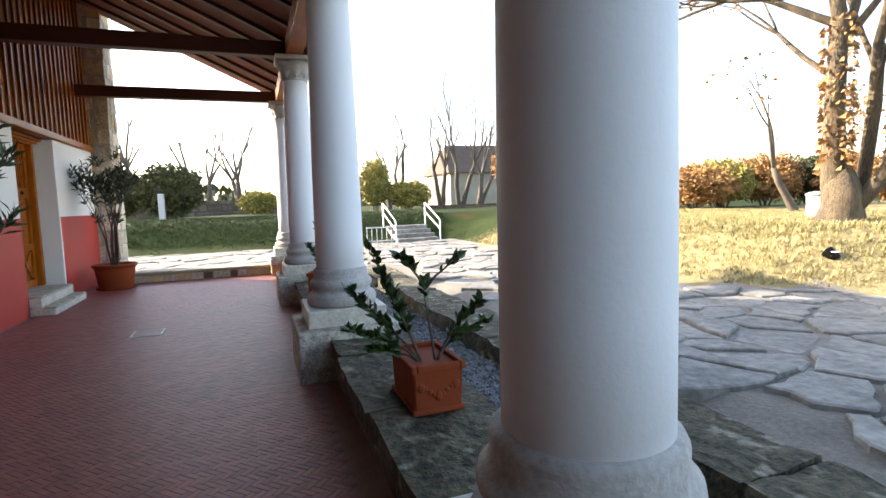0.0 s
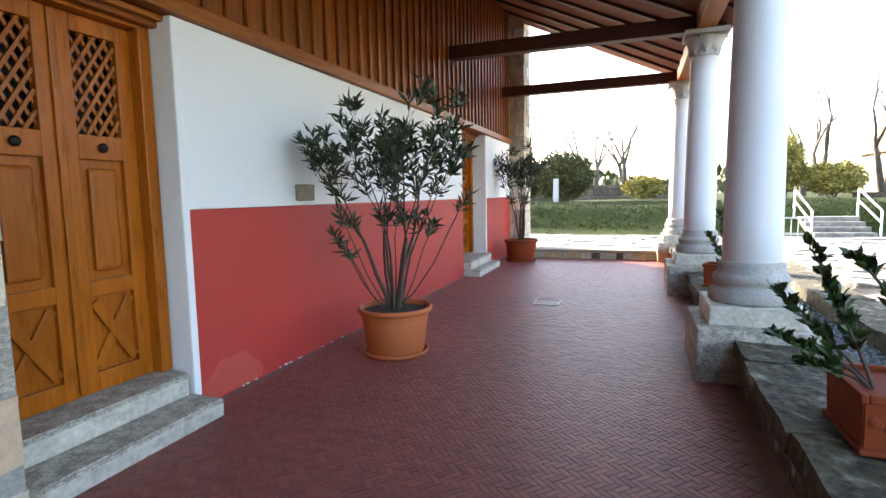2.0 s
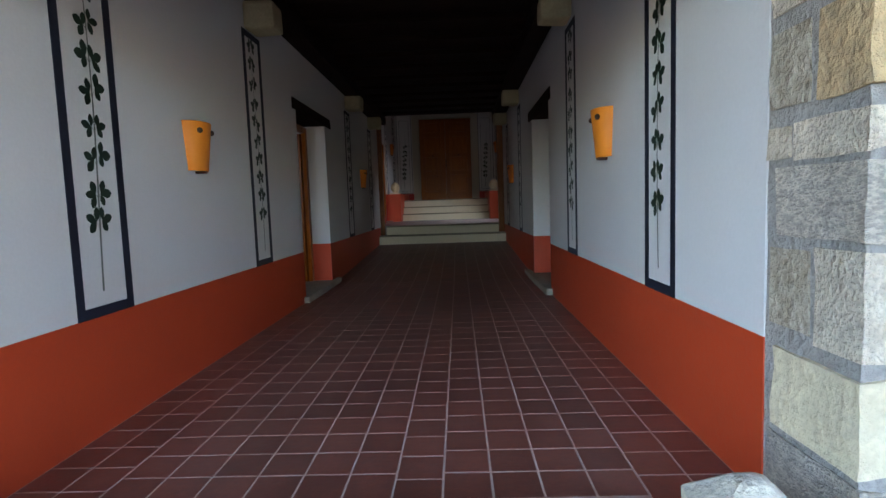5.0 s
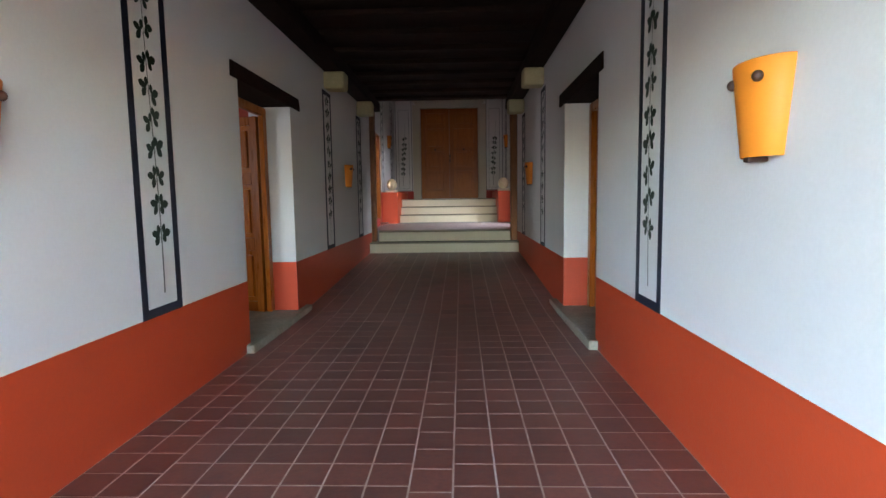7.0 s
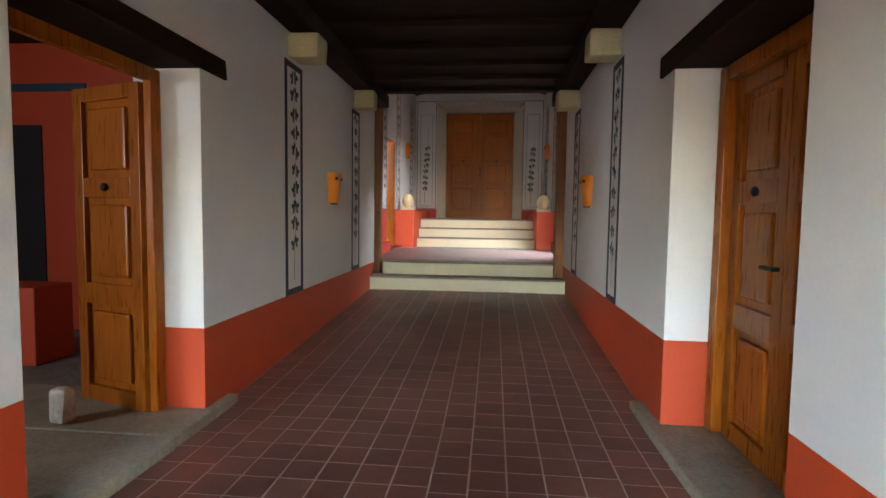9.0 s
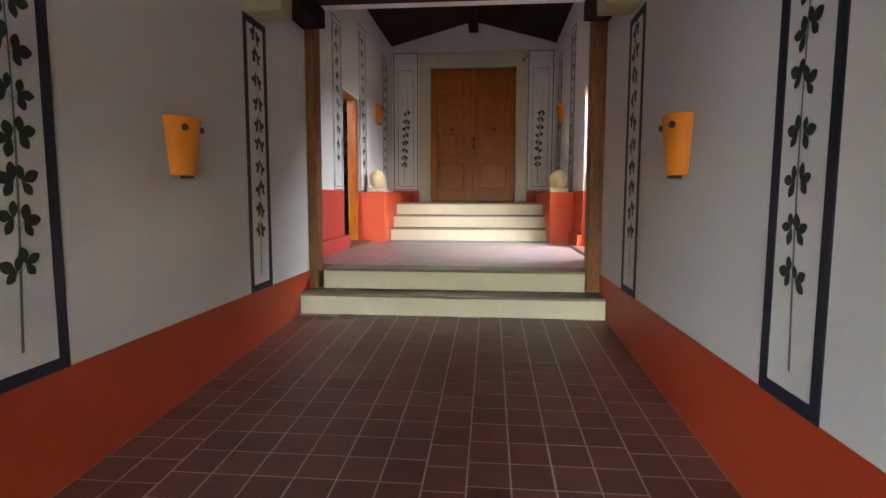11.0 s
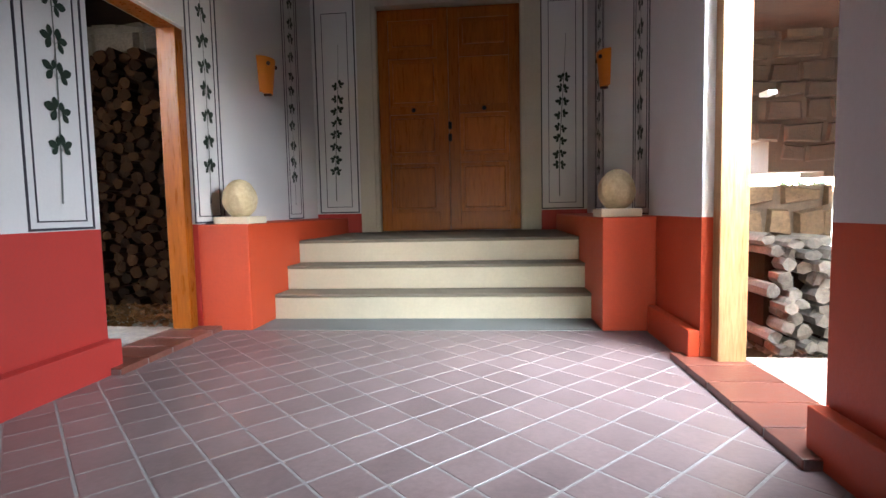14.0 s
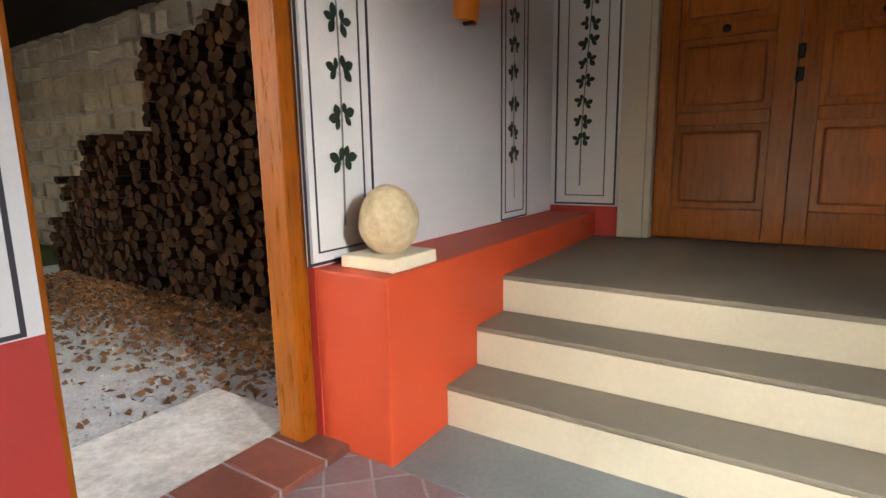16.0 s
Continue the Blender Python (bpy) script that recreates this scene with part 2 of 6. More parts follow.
LEAVES_DRY = material("fallen_leaf", (0.20, 0.085, 0.02), 0.8, 0.3, 4, 40, 0.2, color2=(0.12, 0.055, 0.02), island=0.4)
SCONCE = material("orange_glazed_shade", (0.80, 0.25, 0.018), 0.55, 0.08, 3, 50, 0.1, color2=(0.66, 0.19, 0.015))
KNOB = material("brown_knob", (0.06, 0.025, 0.014), 0.5, 0.1, 5, 60, 0.1)
CORBEL = material("yellowish_corbel_stone", (0.50, 0.43, 0.25), 0.85, 0.2, 5, 50, 0.6, color2=(0.36, 0.30, 0.17))
CREAMROCK = material("cream_carved_stone", (0.58, 0.47, 0.29), 0.8, 0.25, 6, 40, 0.8, color2=(0.40, 0.31, 0.18))
PLASTERSTONE = material("beige_door_surround", (0.52, 0.46, 0.36), 0.75, 0.12, 3, 50, 0.25, color2=(0.42, 0.37, 0.28))
ROOF = material("roof_tile", (0.24, 0.075, 0.04), 0.8, 0.3, 3, 30, 0.5, island=0.2)
# near-black logs: the shade over the west woodpile is put into the colour
LOG = material("shade_darkened_log_end", (0.024, 0.0105, 0.0038), 0.9, 0.3, 8, 50, 0.5, spec=0.05, color2=(0.02, 0.009, 0.004), random_tone=0.6)
LOG_S = material("shade_darkened_logs", (0.022, 0.0098, 0.0036), 0.9, 0.3, 8, 50, 0.5, spec=0.05, color2=(0.018, 0.008, 0.0035), island=0.6)
RUBBLE = material("rubble_stone", (0.16, 0.108, 0.06), 0.9, 0.3, 4, 40, 0.9, color2=(0.07, 0.047, 0.026), random_tone=0.25)
RUBBLE_S = material("rubble_stones", (0.19, 0.145, 0.10), 0.9, 0.3, 4, 40, 0.9, color2=(0.09, 0.068, 0.048), island=0.25)
# brown rubble with the east court's deep shade put into its colour
SHADEROCK = material("shade_darkened_rubble", (0.034, 0.018, 0.008), 0.9, 0.3, 4, 40, 0.9, color2=(0.014, 0.008, 0.004), island=0.3)
PAINTMETAL = material("white_painted_metal", (0.75, 0.75, 0.75), 0.4, 0.05, 4, 50, 0.05)
GREYMETAL = material("grey_painted_metal", (0.45, 0.46, 0.47), 0.45, 0.1, 4, 50, 0.05)
HOUSEWALL = material("old_house_plaster", (0.38, 0.32, 0.24), 0.9, 0.3, 0.8, 20, 0.2, color2=(0.24, 0.20, 0.15))
HOUSEROOF = material("brown_house_roof", (0.12, 0.08, 0.055), 0.9, 0.25, 1, 20, 0.3)
# near-black colour that stands in for the shade of unlit rooms
ROOMSHADE = material("painted_room_shade", (0.02, 0.018, 0.02), 0.9, 0.1, 2, 30, 0.1)
BLUE = material("dark_blue_frame_paint", (0.015, 0.05, 0.08), 0.6, 0.1, 4, 50, 0.1)
SLATE = material("bluish_slate_slab", (0.20, 0.21, 0.20), 0.55, 0.2, 3, 50, 0.2, color2=(0.13, 0.14, 0.135))

# ---------------------------------------------------------------- mesh helpers


def box(bm, x0, x1, y0, y1, z0, z1, mi=0, bevel=0.0, wob=0.0):
    """A box with bevelled edges added to bm; wob moves its corners about."""
    vs = [bm.verts.new((x, y, z)) for z in (z0, z1) for y in (y0, y1) for x in (x0, x1)]
    if wob:
        for v in vs:
            v.co += Vector((random.uniform(-wob, wob), random.uniform(-wob, wob), random.uniform(-wob, wob)))
    fs = [bm.faces.new([vs[i] for i in q]) for q in ((0, 2, 3, 1), (4, 5, 7, 6), (0, 1, 5, 4), (2, 6, 7, 3), (0, 4, 6, 2), (1, 3, 7, 5))]
    for f in fs:
        f.material_index = mi
    if bevel:
        es = list({e for f in fs for e in f.edges})
        r = bmesh.ops.bevel(bm, geom=es, offset=bevel, segments=2, profile=0.6, affect="EDGES")
        for f in r["faces"]:
            f.material_index = mi
    return vs


def lathe(bm, prof, seg=32, at=(0, 0), mi=0, start=0.0, sweep=math.tau):
    """A turned body: prof is rows of (radius, height)."""
    rings = []
    closed = sweep > math.tau - 0.01
    cnt = seg if closed else seg + 1
    for r, z in prof:
        rings.append([bm.verts.new((at[0] + r * math.cos(start + sweep * i / seg), at[1] + r * math.sin(start + sweep * i / seg), z)) for i in range(cnt)])
    for a, b in zip(rings, rings[1:]):
        for i in range(seg):
            j = (i + 1) % cnt
            f = bm.faces.new((a[i], a[j], b[j], b[i]))
            f.smooth, f.material_index = True, mi
    return rings


def tube(bm, pts, radii, seg=6, mi=0):
    """A tapered limb along pts."""
    prev = None
    for i, p in enumerate(pts):
        d = (Vector(pts[min(i + 1, len(pts) - 1)]) - Vector(pts[max(i - 1, 0)])).normalized()
        u = d.cross(Vector((0.31, 0.2, 0.93))).normalized()
        w = d.cross(u)
        ring = [bm.verts.new(Vector(p) + (u * math.cos(k) + w * math.sin(k)) * radii[i]) for k in (math.tau * q / seg for q in range(seg))]
        if prev:
            for q in range(seg):
                f = bm.faces.new((prev[q], prev[(q + 1) % seg], ring[(q + 1) % seg], ring[q]))
                f.smooth, f.material_index = True, mi
        prev = ring
    bm.faces.new(prev)


def finish(name, bm, mats):
    """Turn bm into a linked mesh object."""
    me = bpy.data.meshes.new(name)
    bmesh.ops.recalc_face_normals(bm, faces=bm.faces)
    bm.to_mesh(me)
    bm.free()
    for m in (mats if isinstance(mats, (list, tuple)) else [mats]):
        me.materials.append(m)
    return new(name, me)


def part(name, bm, mat, parent, label=""):
    ob = finish(name, bm, mat)
    ob.parent = parent
    return tagged(ob, label) if label else ob


def share(name, me, parent, loc, rot=(0, 0, 0), scale=(1, 1, 1)):
    """One more piece on a shared mesh."""
    ob = new(name, me)
    ob.parent = parent
    ob.location, ob.rotation_euler, ob.scale = loc, rot, scale
    return ob


def thing(name, label, category, group="", at=(0, 0, 0), rz=0.0):
    e = new(name)
    e.empty_display_size = 0.1
    e.location, e.rotation_euler = at, (0, 0, rz)
    return tagged(e, label, category, group)


def structure(name, boxes, mats, label, category, bevel=0.0):
    bm = bmesh.new()
    for b in boxes:
        box(bm, *b[:6], b[6] if len(b) > 6 else 0, bevel)
    return tagged(finish(name, bm, mats), label, category, kind="structure")


def mesh_from(name, verts, faces, mat, smooth=False):
    me = bpy.data.meshes.new(name)
    me.from_pydata(verts, [], faces)
    me.materials.append(mat)
    if smooth:
        for p in me.polygons:
            p.use_smooth = True
    return me


def leaf_cloud(name, pts, dirs, length, width, mat, parent, fold=0.25, label="", oval=False):
    """Many small folded leaves, each a kite of two halves, in one mesh."""
    vs, fs = [], []
    for p, d in zip(pts, dirs):
        d = Vector(d).normalized()
        side = d.cross(Vector((random.uniform(-1, 1), random.uniform(-1, 1), random.uniform(-0.3, 1)))).normalized()
        up = side.cross(d)
        L, w = length * random.uniform(0.65, 1.2), width * random.uniform(0.7, 1.2)
        p = Vector(p)
        b = len(vs)
        if oval:
            vs += [p, p + d * L * 0.3 + side * w * 0.9 + up * w * fold, p + d * L * 0.65 + side * w * 0.85 + up * w * fold, p + d * L - up * L * 0.1,
                   p + d * L * 0.65 - side * w * 0.85 + up * w * fold, p + d * L * 0.3 - side * w * 0.9 + up * w * fold, p + d * L * 0.5]
            fs += [(b + k, b + (k + 1) % 6, b + 6) for k in range(6)]
            continue
        vs += [p, p + d * L * 0.45 + side * w + up * w * fold, p + d * L - up * L * 0.12, p + d * L * 0.45 - side * w + up * w * fold, p + d * L * 0.5]
        fs += [(b, b + 1, b + 4), (b + 1, b + 2, b + 4), (b + 2, b + 3, b + 4), (b + 3, b, b + 4)]
    ob = new(name, mesh_from(name, vs, fs, mat))
    ob.parent = parent
    return tagged(ob, label) if label else ob


W = 1.37          # half the passage's width
FV = -0.41        # veranda floor
FC = -0.21        # passage floor
F2 = 0.373        # vestibule floor
F3 = 0.965        # landing before the great door


def floor_c(y):
    """Height of the passage floor, which rises towards the steps."""
    return FC if y < 5.9 else FC + (y - 5.9) / 4.2 * 0.20

# ---------------------------------------------------------------- walls
RED_C, RED_V, RED_E = 0.354, 0.765, 1.145
TOPC = 2.80       # passage ceiling


def two_tone(x0, x1, y0, y1, z0, zr, z1):
    return [(x0, x1, y0, y1, z0, zr, 1), (x0, x1, y0, y1, zr, z1, 0)]


for side, name, d0, d1 in ((1, "wall_east", 4.63, 5.925), (-1, "wall_west", 4.57, 5.80)):
    a, b = sorted((side * W, side * (W + 0.42)))
    rows = two_tone(a, b, 0.58, d0, FC - 0.3, RED_C, TOPC) + two_tone(a, b, d1, 10.36, FC - 0.3, RED_C, TOPC)
    rows += [(a, b, d0, d1, 2.03, TOPC, 0)]
    structure(name, rows, [GREYW, ORANGE_RED], "white plastered passage wall with orange-red painted dado", "wall")
    # vestibule wall
    vx = side * (1.60 if side < 0 else 1.58)
    a, b = sorted((vx, side * 1.79))
    o0, o1, ot = (12.40, 13.33, 2.50) if side < 0 else (11.55, 12.60, 2.50)
    rows = two_tone(a, b, 10.36, o0, 0.0, RED_E, 4.6) + two_tone(a, b, o1, 15.92, 0.0, RED_E, 4.6) + [(a, b, o0, o1, ot, 4.6, 0)]
    structure(name + "_vestibule", rows, [GREYW, ORANGE_RED if side > 0 else RED], "white plastered vestibule wall with red painted dado", "wall")
    la, lb = sorted((vx, side * 1.52))
    structure("baseboard_" + ("east" if side > 0 else "west"),
              [(la, lb, 10.52, o0, F2 - 0.1, 0.55), (la, lb, o1, 13.335, F2 - 0.1, 0.55)] if side > 0 else [(la, lb, 10.52, o0, F2 - 0.1, 0.55)],
              [ORANGE_RED if side > 0 else RED], "red painted plinth ledge along the vestibule wall", "plinth", 0.008)

structure("wall_north", two_tone(-2.02, -1.06, 15.92, 16.3, 0.5, 1.19, 4.9) + two_tone(1.06, 2.02, 15.92, 16.3, 0.5, 1.19, 4.9)
          + [(-1.06, 1.06, 15.92, 16.3, 3.86, 4.9, 0), (-1.06, 1.06, 16.12, 16.3, 0.5, 3.86, 0)], [GREYW, RED],
          "white plastered end wall with low red band", "wall")
structure("wall_header", [(-2.02, 2.02, 10.30, 10.56, 2.83, 4.9)], [GREYW], "plastered wall above the passage opening", "wall")
structure("ceiling_passage", [(-1.8, 1.8, 0.16, 10.3, TOPC, TOPC + 0.08)], [DARKWOOD], "dark plank ceiling of the passage", "ceiling")
bm = bmesh.new()
for s in (-1, 1):
    v = [bm.verts.new(p) for p in ((s * 2.1, 10.3, 3.85), (0, 10.3, 4.42), (0, 16.3, 4.42), (s * 2.1, 16.3, 3.85),
                                   (s * 2.1, 10.3, 3.93), (0, 10.3, 4.5), (0, 16.3, 4.5), (s * 2.1, 16.3, 3.93))]
    for q in ((0, 1, 2, 3), (7, 6, 5, 4), (0, 4, 5, 1), (2, 6, 7, 3), (0, 3, 7, 4), (1, 5, 6, 2)):
        bm.faces.new([v[i] for i in q])
tagged(finish("ceiling_vestibule", bm, DARKWOOD), "dark open timber roof of the vestibule", "ceiling", kind="structure")

# floors
bm = bmesh.new()
ys = [0.497, 5.9, 6.6, 7.3, 8.0, 8.7, 9.4, 10.12]
for y0, y1 in zip(ys, ys[1:]):
    vs = [bm.verts.new(p) for p in ((-W - 0.02, y0, floor_c(y0)), (W + 0.02, y0, floor_c(y0)), (W + 0.02, y1, floor_c(y1)), (-W - 0.02, y1, floor_c(y1)))]
    lo = [bm.verts.new((v.co.x, v.co.y, -0.6)) for v in vs]
    bm.faces.new(vs)
    bm.faces.new(lo[::-1])
    for i in range(4):
        bm.faces.new((vs[i], lo[i], lo[(i + 1) % 4], vs[(i + 1) % 4]))
floor_passage = tagged(finish("floor_passage", bm, GROUT), "red-brown square tile floor with pale joints", "floor", kind="structure")
floor_vestibule = structure("floor_vestibule", [(-1.62, 1.60, 10.66, 13.75, -0.1, F2 - 0.001)], [VGROUT], "mauve brick tile floor laid diagonally with pale joints", "floor")
floor_veranda = structure("floor_veranda", [(-9.0, 10.78, -2.78, 0.9, -0.8, FV - 0.0035)], [BRICKBED], "veranda floor of small red bricks laid in herringbone", "floor")
structure("floor_landing", [(-1.64, 1.64, 14.30, 16.14, 0.0, F3 - 0.004)], [STONE_TREAD], "grey landing before the double door", "floor")

# steps: pale risers with worn treads
def step(x, y0, y1, z0, z1, label):
    s = thing("stone_step", label, "step", "stone steps in the passage", (0, y0, z0))
    bm = bmesh.new()
    box(bm, -x, x, 0, y1 - y0, 0, z1 - z0 - 0.026, 0, 0.006)
    part("riser", bm, STONE_STEP, s, "cream limestone riser")
    bm = bmesh.new()
    box(bm, -x, x, -0.004, y1 - y0, z1 - z0 - 0.0255, z1 - z0, 0, 0.007)
    part("tread", bm, STONE_TREAD, s, "worn grey-brown tread")
    return s


step(1.369, 10.088, 10.40, -0.2, 0.178, "wide cream limestone step with worn grey tread")
step(1.236, 10.376, 10.66, 0.179, F2, "cream limestone step between wooden posts")
for i, (y0, y1) in enumerate(((13.732, 14.03), (14.008, 14.32), (14.297, 14.6))):
    z0 = F2 + i * (F3 - F2) / 3
    step(1.228, y0, y1, z0 + 0.001, z0 + (F3 - F2) / 3 - (0.001 if i == 2 else 0), "cream limestone step up to the double door")
bm = bmesh.new()
box(bm, -1.5, 1.5, 13.34, 13.74, F2 - 0.1, F2 + 0.004, 0, 0.004)
tagged(finish("floor_slab", bm, SLATE), "grey slate slab at the foot of the steps", "floor", kind="structure")

# ---------------------------------------------------------------- the facade
structure("wall_facade", two_tone(2.93, 8.13, 0.32, 0.74, FV - 0.3, RED_V, 1.84) + two_tone(9.43, 11.3, 0.32, 0.74, FV - 0.3, RED_V, 1.84)
          + two_tone(-9.0, -2.93, 0.32, 0.74, FV - 0.3, RED_V, 1.84), [WHITE, RED], "white plastered facade with deep red painted dado", "wall", 0.012)
structure("wall_upper", [(-9.0, 11.3, 0.36, 0.74, 1.84, 4.6)], [BOARD], "boarded upper wall backing", "wall")
# dark sheets in place of unlit rooms, seen through the door lattice
structure("wall_backing", [(1.91, 2.95, 0.70, 0.74, FV - 0.3, 1.84), (8.13, 9.43, 0.70, 0.74, FV - 0.3, 1.84), (-2.95, -1.91, 0.70, 0.74, FV - 0.3, 1.84)], [ROOMSHADE],
          "dark sheet for the unlit rooms behind the facade doors", "wall")
# white edge strips where the dado stops short of the door
structure("trim_white", [(2.922, 2.975, 0.315, 0.6, FV, 1.838), (9.425, 9.475, 0.315, 0.6, FV, 1.838)], [WHITE], "white plaster edge beside the door", "trim", 0.012)
# half-round patch of lighter red at the foot of the dado
bm = bmesh.new()
vs_ = [bm.verts.new((3.24 + 0.27 * math.cos(a) * (1 + 0.08 * math.sin(5 * a)), 0.317, FV + 0.01 + 0.23 * math.sin(a) * (1 + 0.06 * math.sin(7 * a)))) for a in (math.pi * k / 24 for k in range(25))]
bm.faces.new(vs_)
tagged(finish("trim_red_patch", bm, PATCH), "lighter red half-round patch on the dado", "paint", kind="structure")
bm = bmesh.new()
rnd = random.Random(2)
for k in range(16):
    a = 3.3 + rnd.random() ** 1.6 * 2.4
    w_ = rnd.uniform(0.008, 0.03)
    box(bm, a, a + w_, 0.309, 0.319, FV, FV + rnd.uniform(0.004, 0.010), 0, 0.001)
tagged(finish("trim_plaster_chips", bm, WHITE), "bare white plaster chips along the foot of the dado", "trim", kind="structure")
# main building behind, with an unseen roof sized to cast the yard's shadow
def roof_profile(name, pts, x0, x1, mat, label):
    bm = bmesh.new()
    a = [bm.verts.new((x0, y, z)) for y, z in pts]
    b = [bm.verts.new((x1, y, z)) for y, z in pts]
    n = len(pts)
    bm.faces.new(a)
    bm.faces.new(b[::-1])
    for i in range(n):
        bm.faces.new((a[i], b[i], b[(i + 1) % n], a[(i + 1) % n]))
    return tagged(finish(name, bm, mat), label, "roof", kind="structure")


roof_profile("roof_veranda", [(-3.15, 2.82), (0.36, 4.455), (0.36, 4.355), (-3.15, 2.72)], -9.6, 11.4, ROOF, "red tiled roof over the veranda")
roof_profile("roof_main", [(0.362, 4.456), (4.0, 6.15), (9.0, 3.9), (9.0, 3.82), (4.0, 6.03), (0.362, 4.336)], -9.6, 11.95, ROOF, "unseen house roof added to cast the yard's shadow")
structure("wall_rear", [(-9, -2.02, 8.6, 8.9, -0.4, 4.1), (2.02, 11.92, 8.6, 8.9, -0.4, 4.1), (11.5, 11.92, 0.745, 8.6, -0.4, 4.4), (-9.3, -9.0, -0.4, 8.9, -0.4, 4.4)], [GREYW],
          "plain house wall", "wall")
structure("wall_gable", [(-9.0, -8.7, -2.9, 0.32, -0.6, 4.4)], [WHITE], "plain veranda end wall", "wall")
structure("ceiling_house", [(-9, -1.8, 0.75, 8.6, TOPC, TOPC + 0.1), (1.8, 11.5, 0.75, 8.6, TOPC, TOPC + 0.1)], [DARKWOOD], "timber ceiling of the side rooms", "ceiling")
structure("floor_house", [(-9, -1.79, 0.74, 8.6, -0.5, FC - 0.02), (1.79, 11.5, 0.74, 8.6, -0.5, FC - 0.02)], [SANDJOINT], "plain floor of the side rooms", "floor")
structure("wall_room", [(-5.4, -5.2, 3.1, 8.6, -0.3, TOPC), (-5.4, -5.2, 0.75, 1.7, -0.3, TOPC), (-5.4, -5.2, 1.7, 3.1, -0.3, 0.7), (-5.4, -5.2, 1.7, 3.1, 2.1, TOPC), (-5.2, -1.79, 8.0, 8.2, -0.3, TOPC), (5.2, 5.4, 0.75, 8.6, -0.3, TOPC)], [ORANGE_RED], "red painted wall inside the side room", "wall")


# ---------------------------------------------------------------- columns
def column(cx, cy, base, block, plinth_label, gap=True):
    col = thing("stone_column", "white painted stone column with leaf capital on granite block", "column", "veranda columns", (cx, cy, base))
    bm = bmesh.new()
    if block:
        box(bm, -0.38, 0.38, -0.36, 0.36, 0, block, 0, 0.015, 0.006)
        part("block", bm, GRANITE, col, "rough grey granite block")
        bm = bmesh.new()
    z = block
    box(bm, -0.28, 0.28, -0.28, 0.28, z, z + 0.13, 0, 0.012, 0.003)
    part("plinth", bm, MARBLE, col, "pale marble plinth")
    z += 0.13
    bm = bmesh.new()
    prof = [(0.000, z), (0.245, z), (0.258, z + 0.02), (0.258, z + 0.06), (0.245, z + 0.085), (0.225, z + 0.095), (0.215, z + 0.115), (0.225, z + 0.135),
            (0.234, z + 0.15), (0.230, z + 0.175), (0.215, z + 0.19), (0.203, z + 0.21), (0.203, z + 0.25), (0.194, z + 0.27), (0.172, z + 0.275)]
    lathe(bm, prof, 40)
    part("base", bm, COLBASE, col, "moulded grey stone base")
    z += 0.27
    top = 2.41 - base
    bm = bmesh.new()
    lathe(bm, [(0.163, z - 0.01), (0.177, z), (0.177, z + 0.25)] + [(0.177 - 0.027 * (k / 8) ** 1.4, z + 0.3 + (top - z - 0.3) * k / 8) for k in range(1, 9)] + [(0.155, top)], 48)
    part("shaft", bm, COLUMN, col)
    bm = bmesh.new()
    lathe(bm, [(0.146, top - 0.03), (0.162, top - 0.025), (0.163, top - 0.005), (0.148, top + 0.005), (0.150, top + 0.08), (0.172, top + 0.15), (0.202, top + 0.2), (0.172, top + 0.205)], 40)
    part("bell", bm, COLBASE, col)
    for k in range(8):
        bm = bmesh.new()
        a = k * math.tau / 8
        rows = []
        for u in range(7):
            q = u / 6
            r = 0.158 + 0.072 * q ** 2.2 + (0.012 if u == 6 else 0)
            zz = top + 0.005 + 0.20 * q - (0.02 if u == 6 else 0)
            wdt = 0.07 * math.sin(math.pi * min(1, 0.25 + 0.7 * (1 - q) + 0.05)) + 0.01
            rows.append([bm.verts.new(((r + dd) * math.cos(a) - s * wdt * math.sin(a), (r + dd) * math.sin(a) + s * wdt * math.cos(a), zz))
                         for s, dd in ((-1, -0.012), (-0.5, 0.006), (0, 0.016), (0.5, 0.006), (1, -0.012))])
        for r0, r1 in zip(rows, rows[1:]):
            for i in range(4):
                bm.faces.new((r0[i], r0[i + 1], r1[i + 1], r1[i])).smooth = True
        part("acanthus_leaf", bm, COLBASE, col)
    bm = bmesh.new()
    box(bm, -0.235, 0.235, -0.235, 0.235, top + 0.205, top + 0.262, 0, 0.014)
    part("abacus", bm, COLBASE, col)
    return col


CX = [1.56, 4.64, 7.70, 10.72]
CY = -2.85
for i, x in enumerate(CX):
    column(x, CY - (0.033 if i == 0 else 0.0), FV if i < 3 else -0.23, 0.35 if i < 3 else 0.17, "")
for x in (-1.42, -4.46, -7.5):
    column(x, CY, FV, 0.35, "")

# ---------------------------------------------------------------- veranda roof timbers
def beam(name, x0, x1, y0, y1, z0, z1, mat, label, group=""):
    bm = bmesh.new()
    box(bm, x0, x1, y0, y1, z0, z1, 0, 0.01, 0.004)
    return tagged(finish(name, bm, mat), label, "beam", group)


for x0, x1 in zip([-8.9] + CX[:3], CX[:3] + [11.2]):
    beam("eaves_beam", x0 + 0.001, x1 - 0.001, CY - 0.10, CY + 0.10, 2.672, 2.90, WOODX, "golden brown timber eaves beam on the columns", "eaves beams")
for x in [-7.5, -4.46, -1.42] + CX:
    beam("tie_beam", x - 0.075, x + 0.075, CY + 0.101, 0.36, 2.68, 2.86, REDWOOD, "dark red-brown tie beam from column to wall", "tie beams")


def roof_z(y):
    return 2.955 + 0.466 * (y + 2.75)


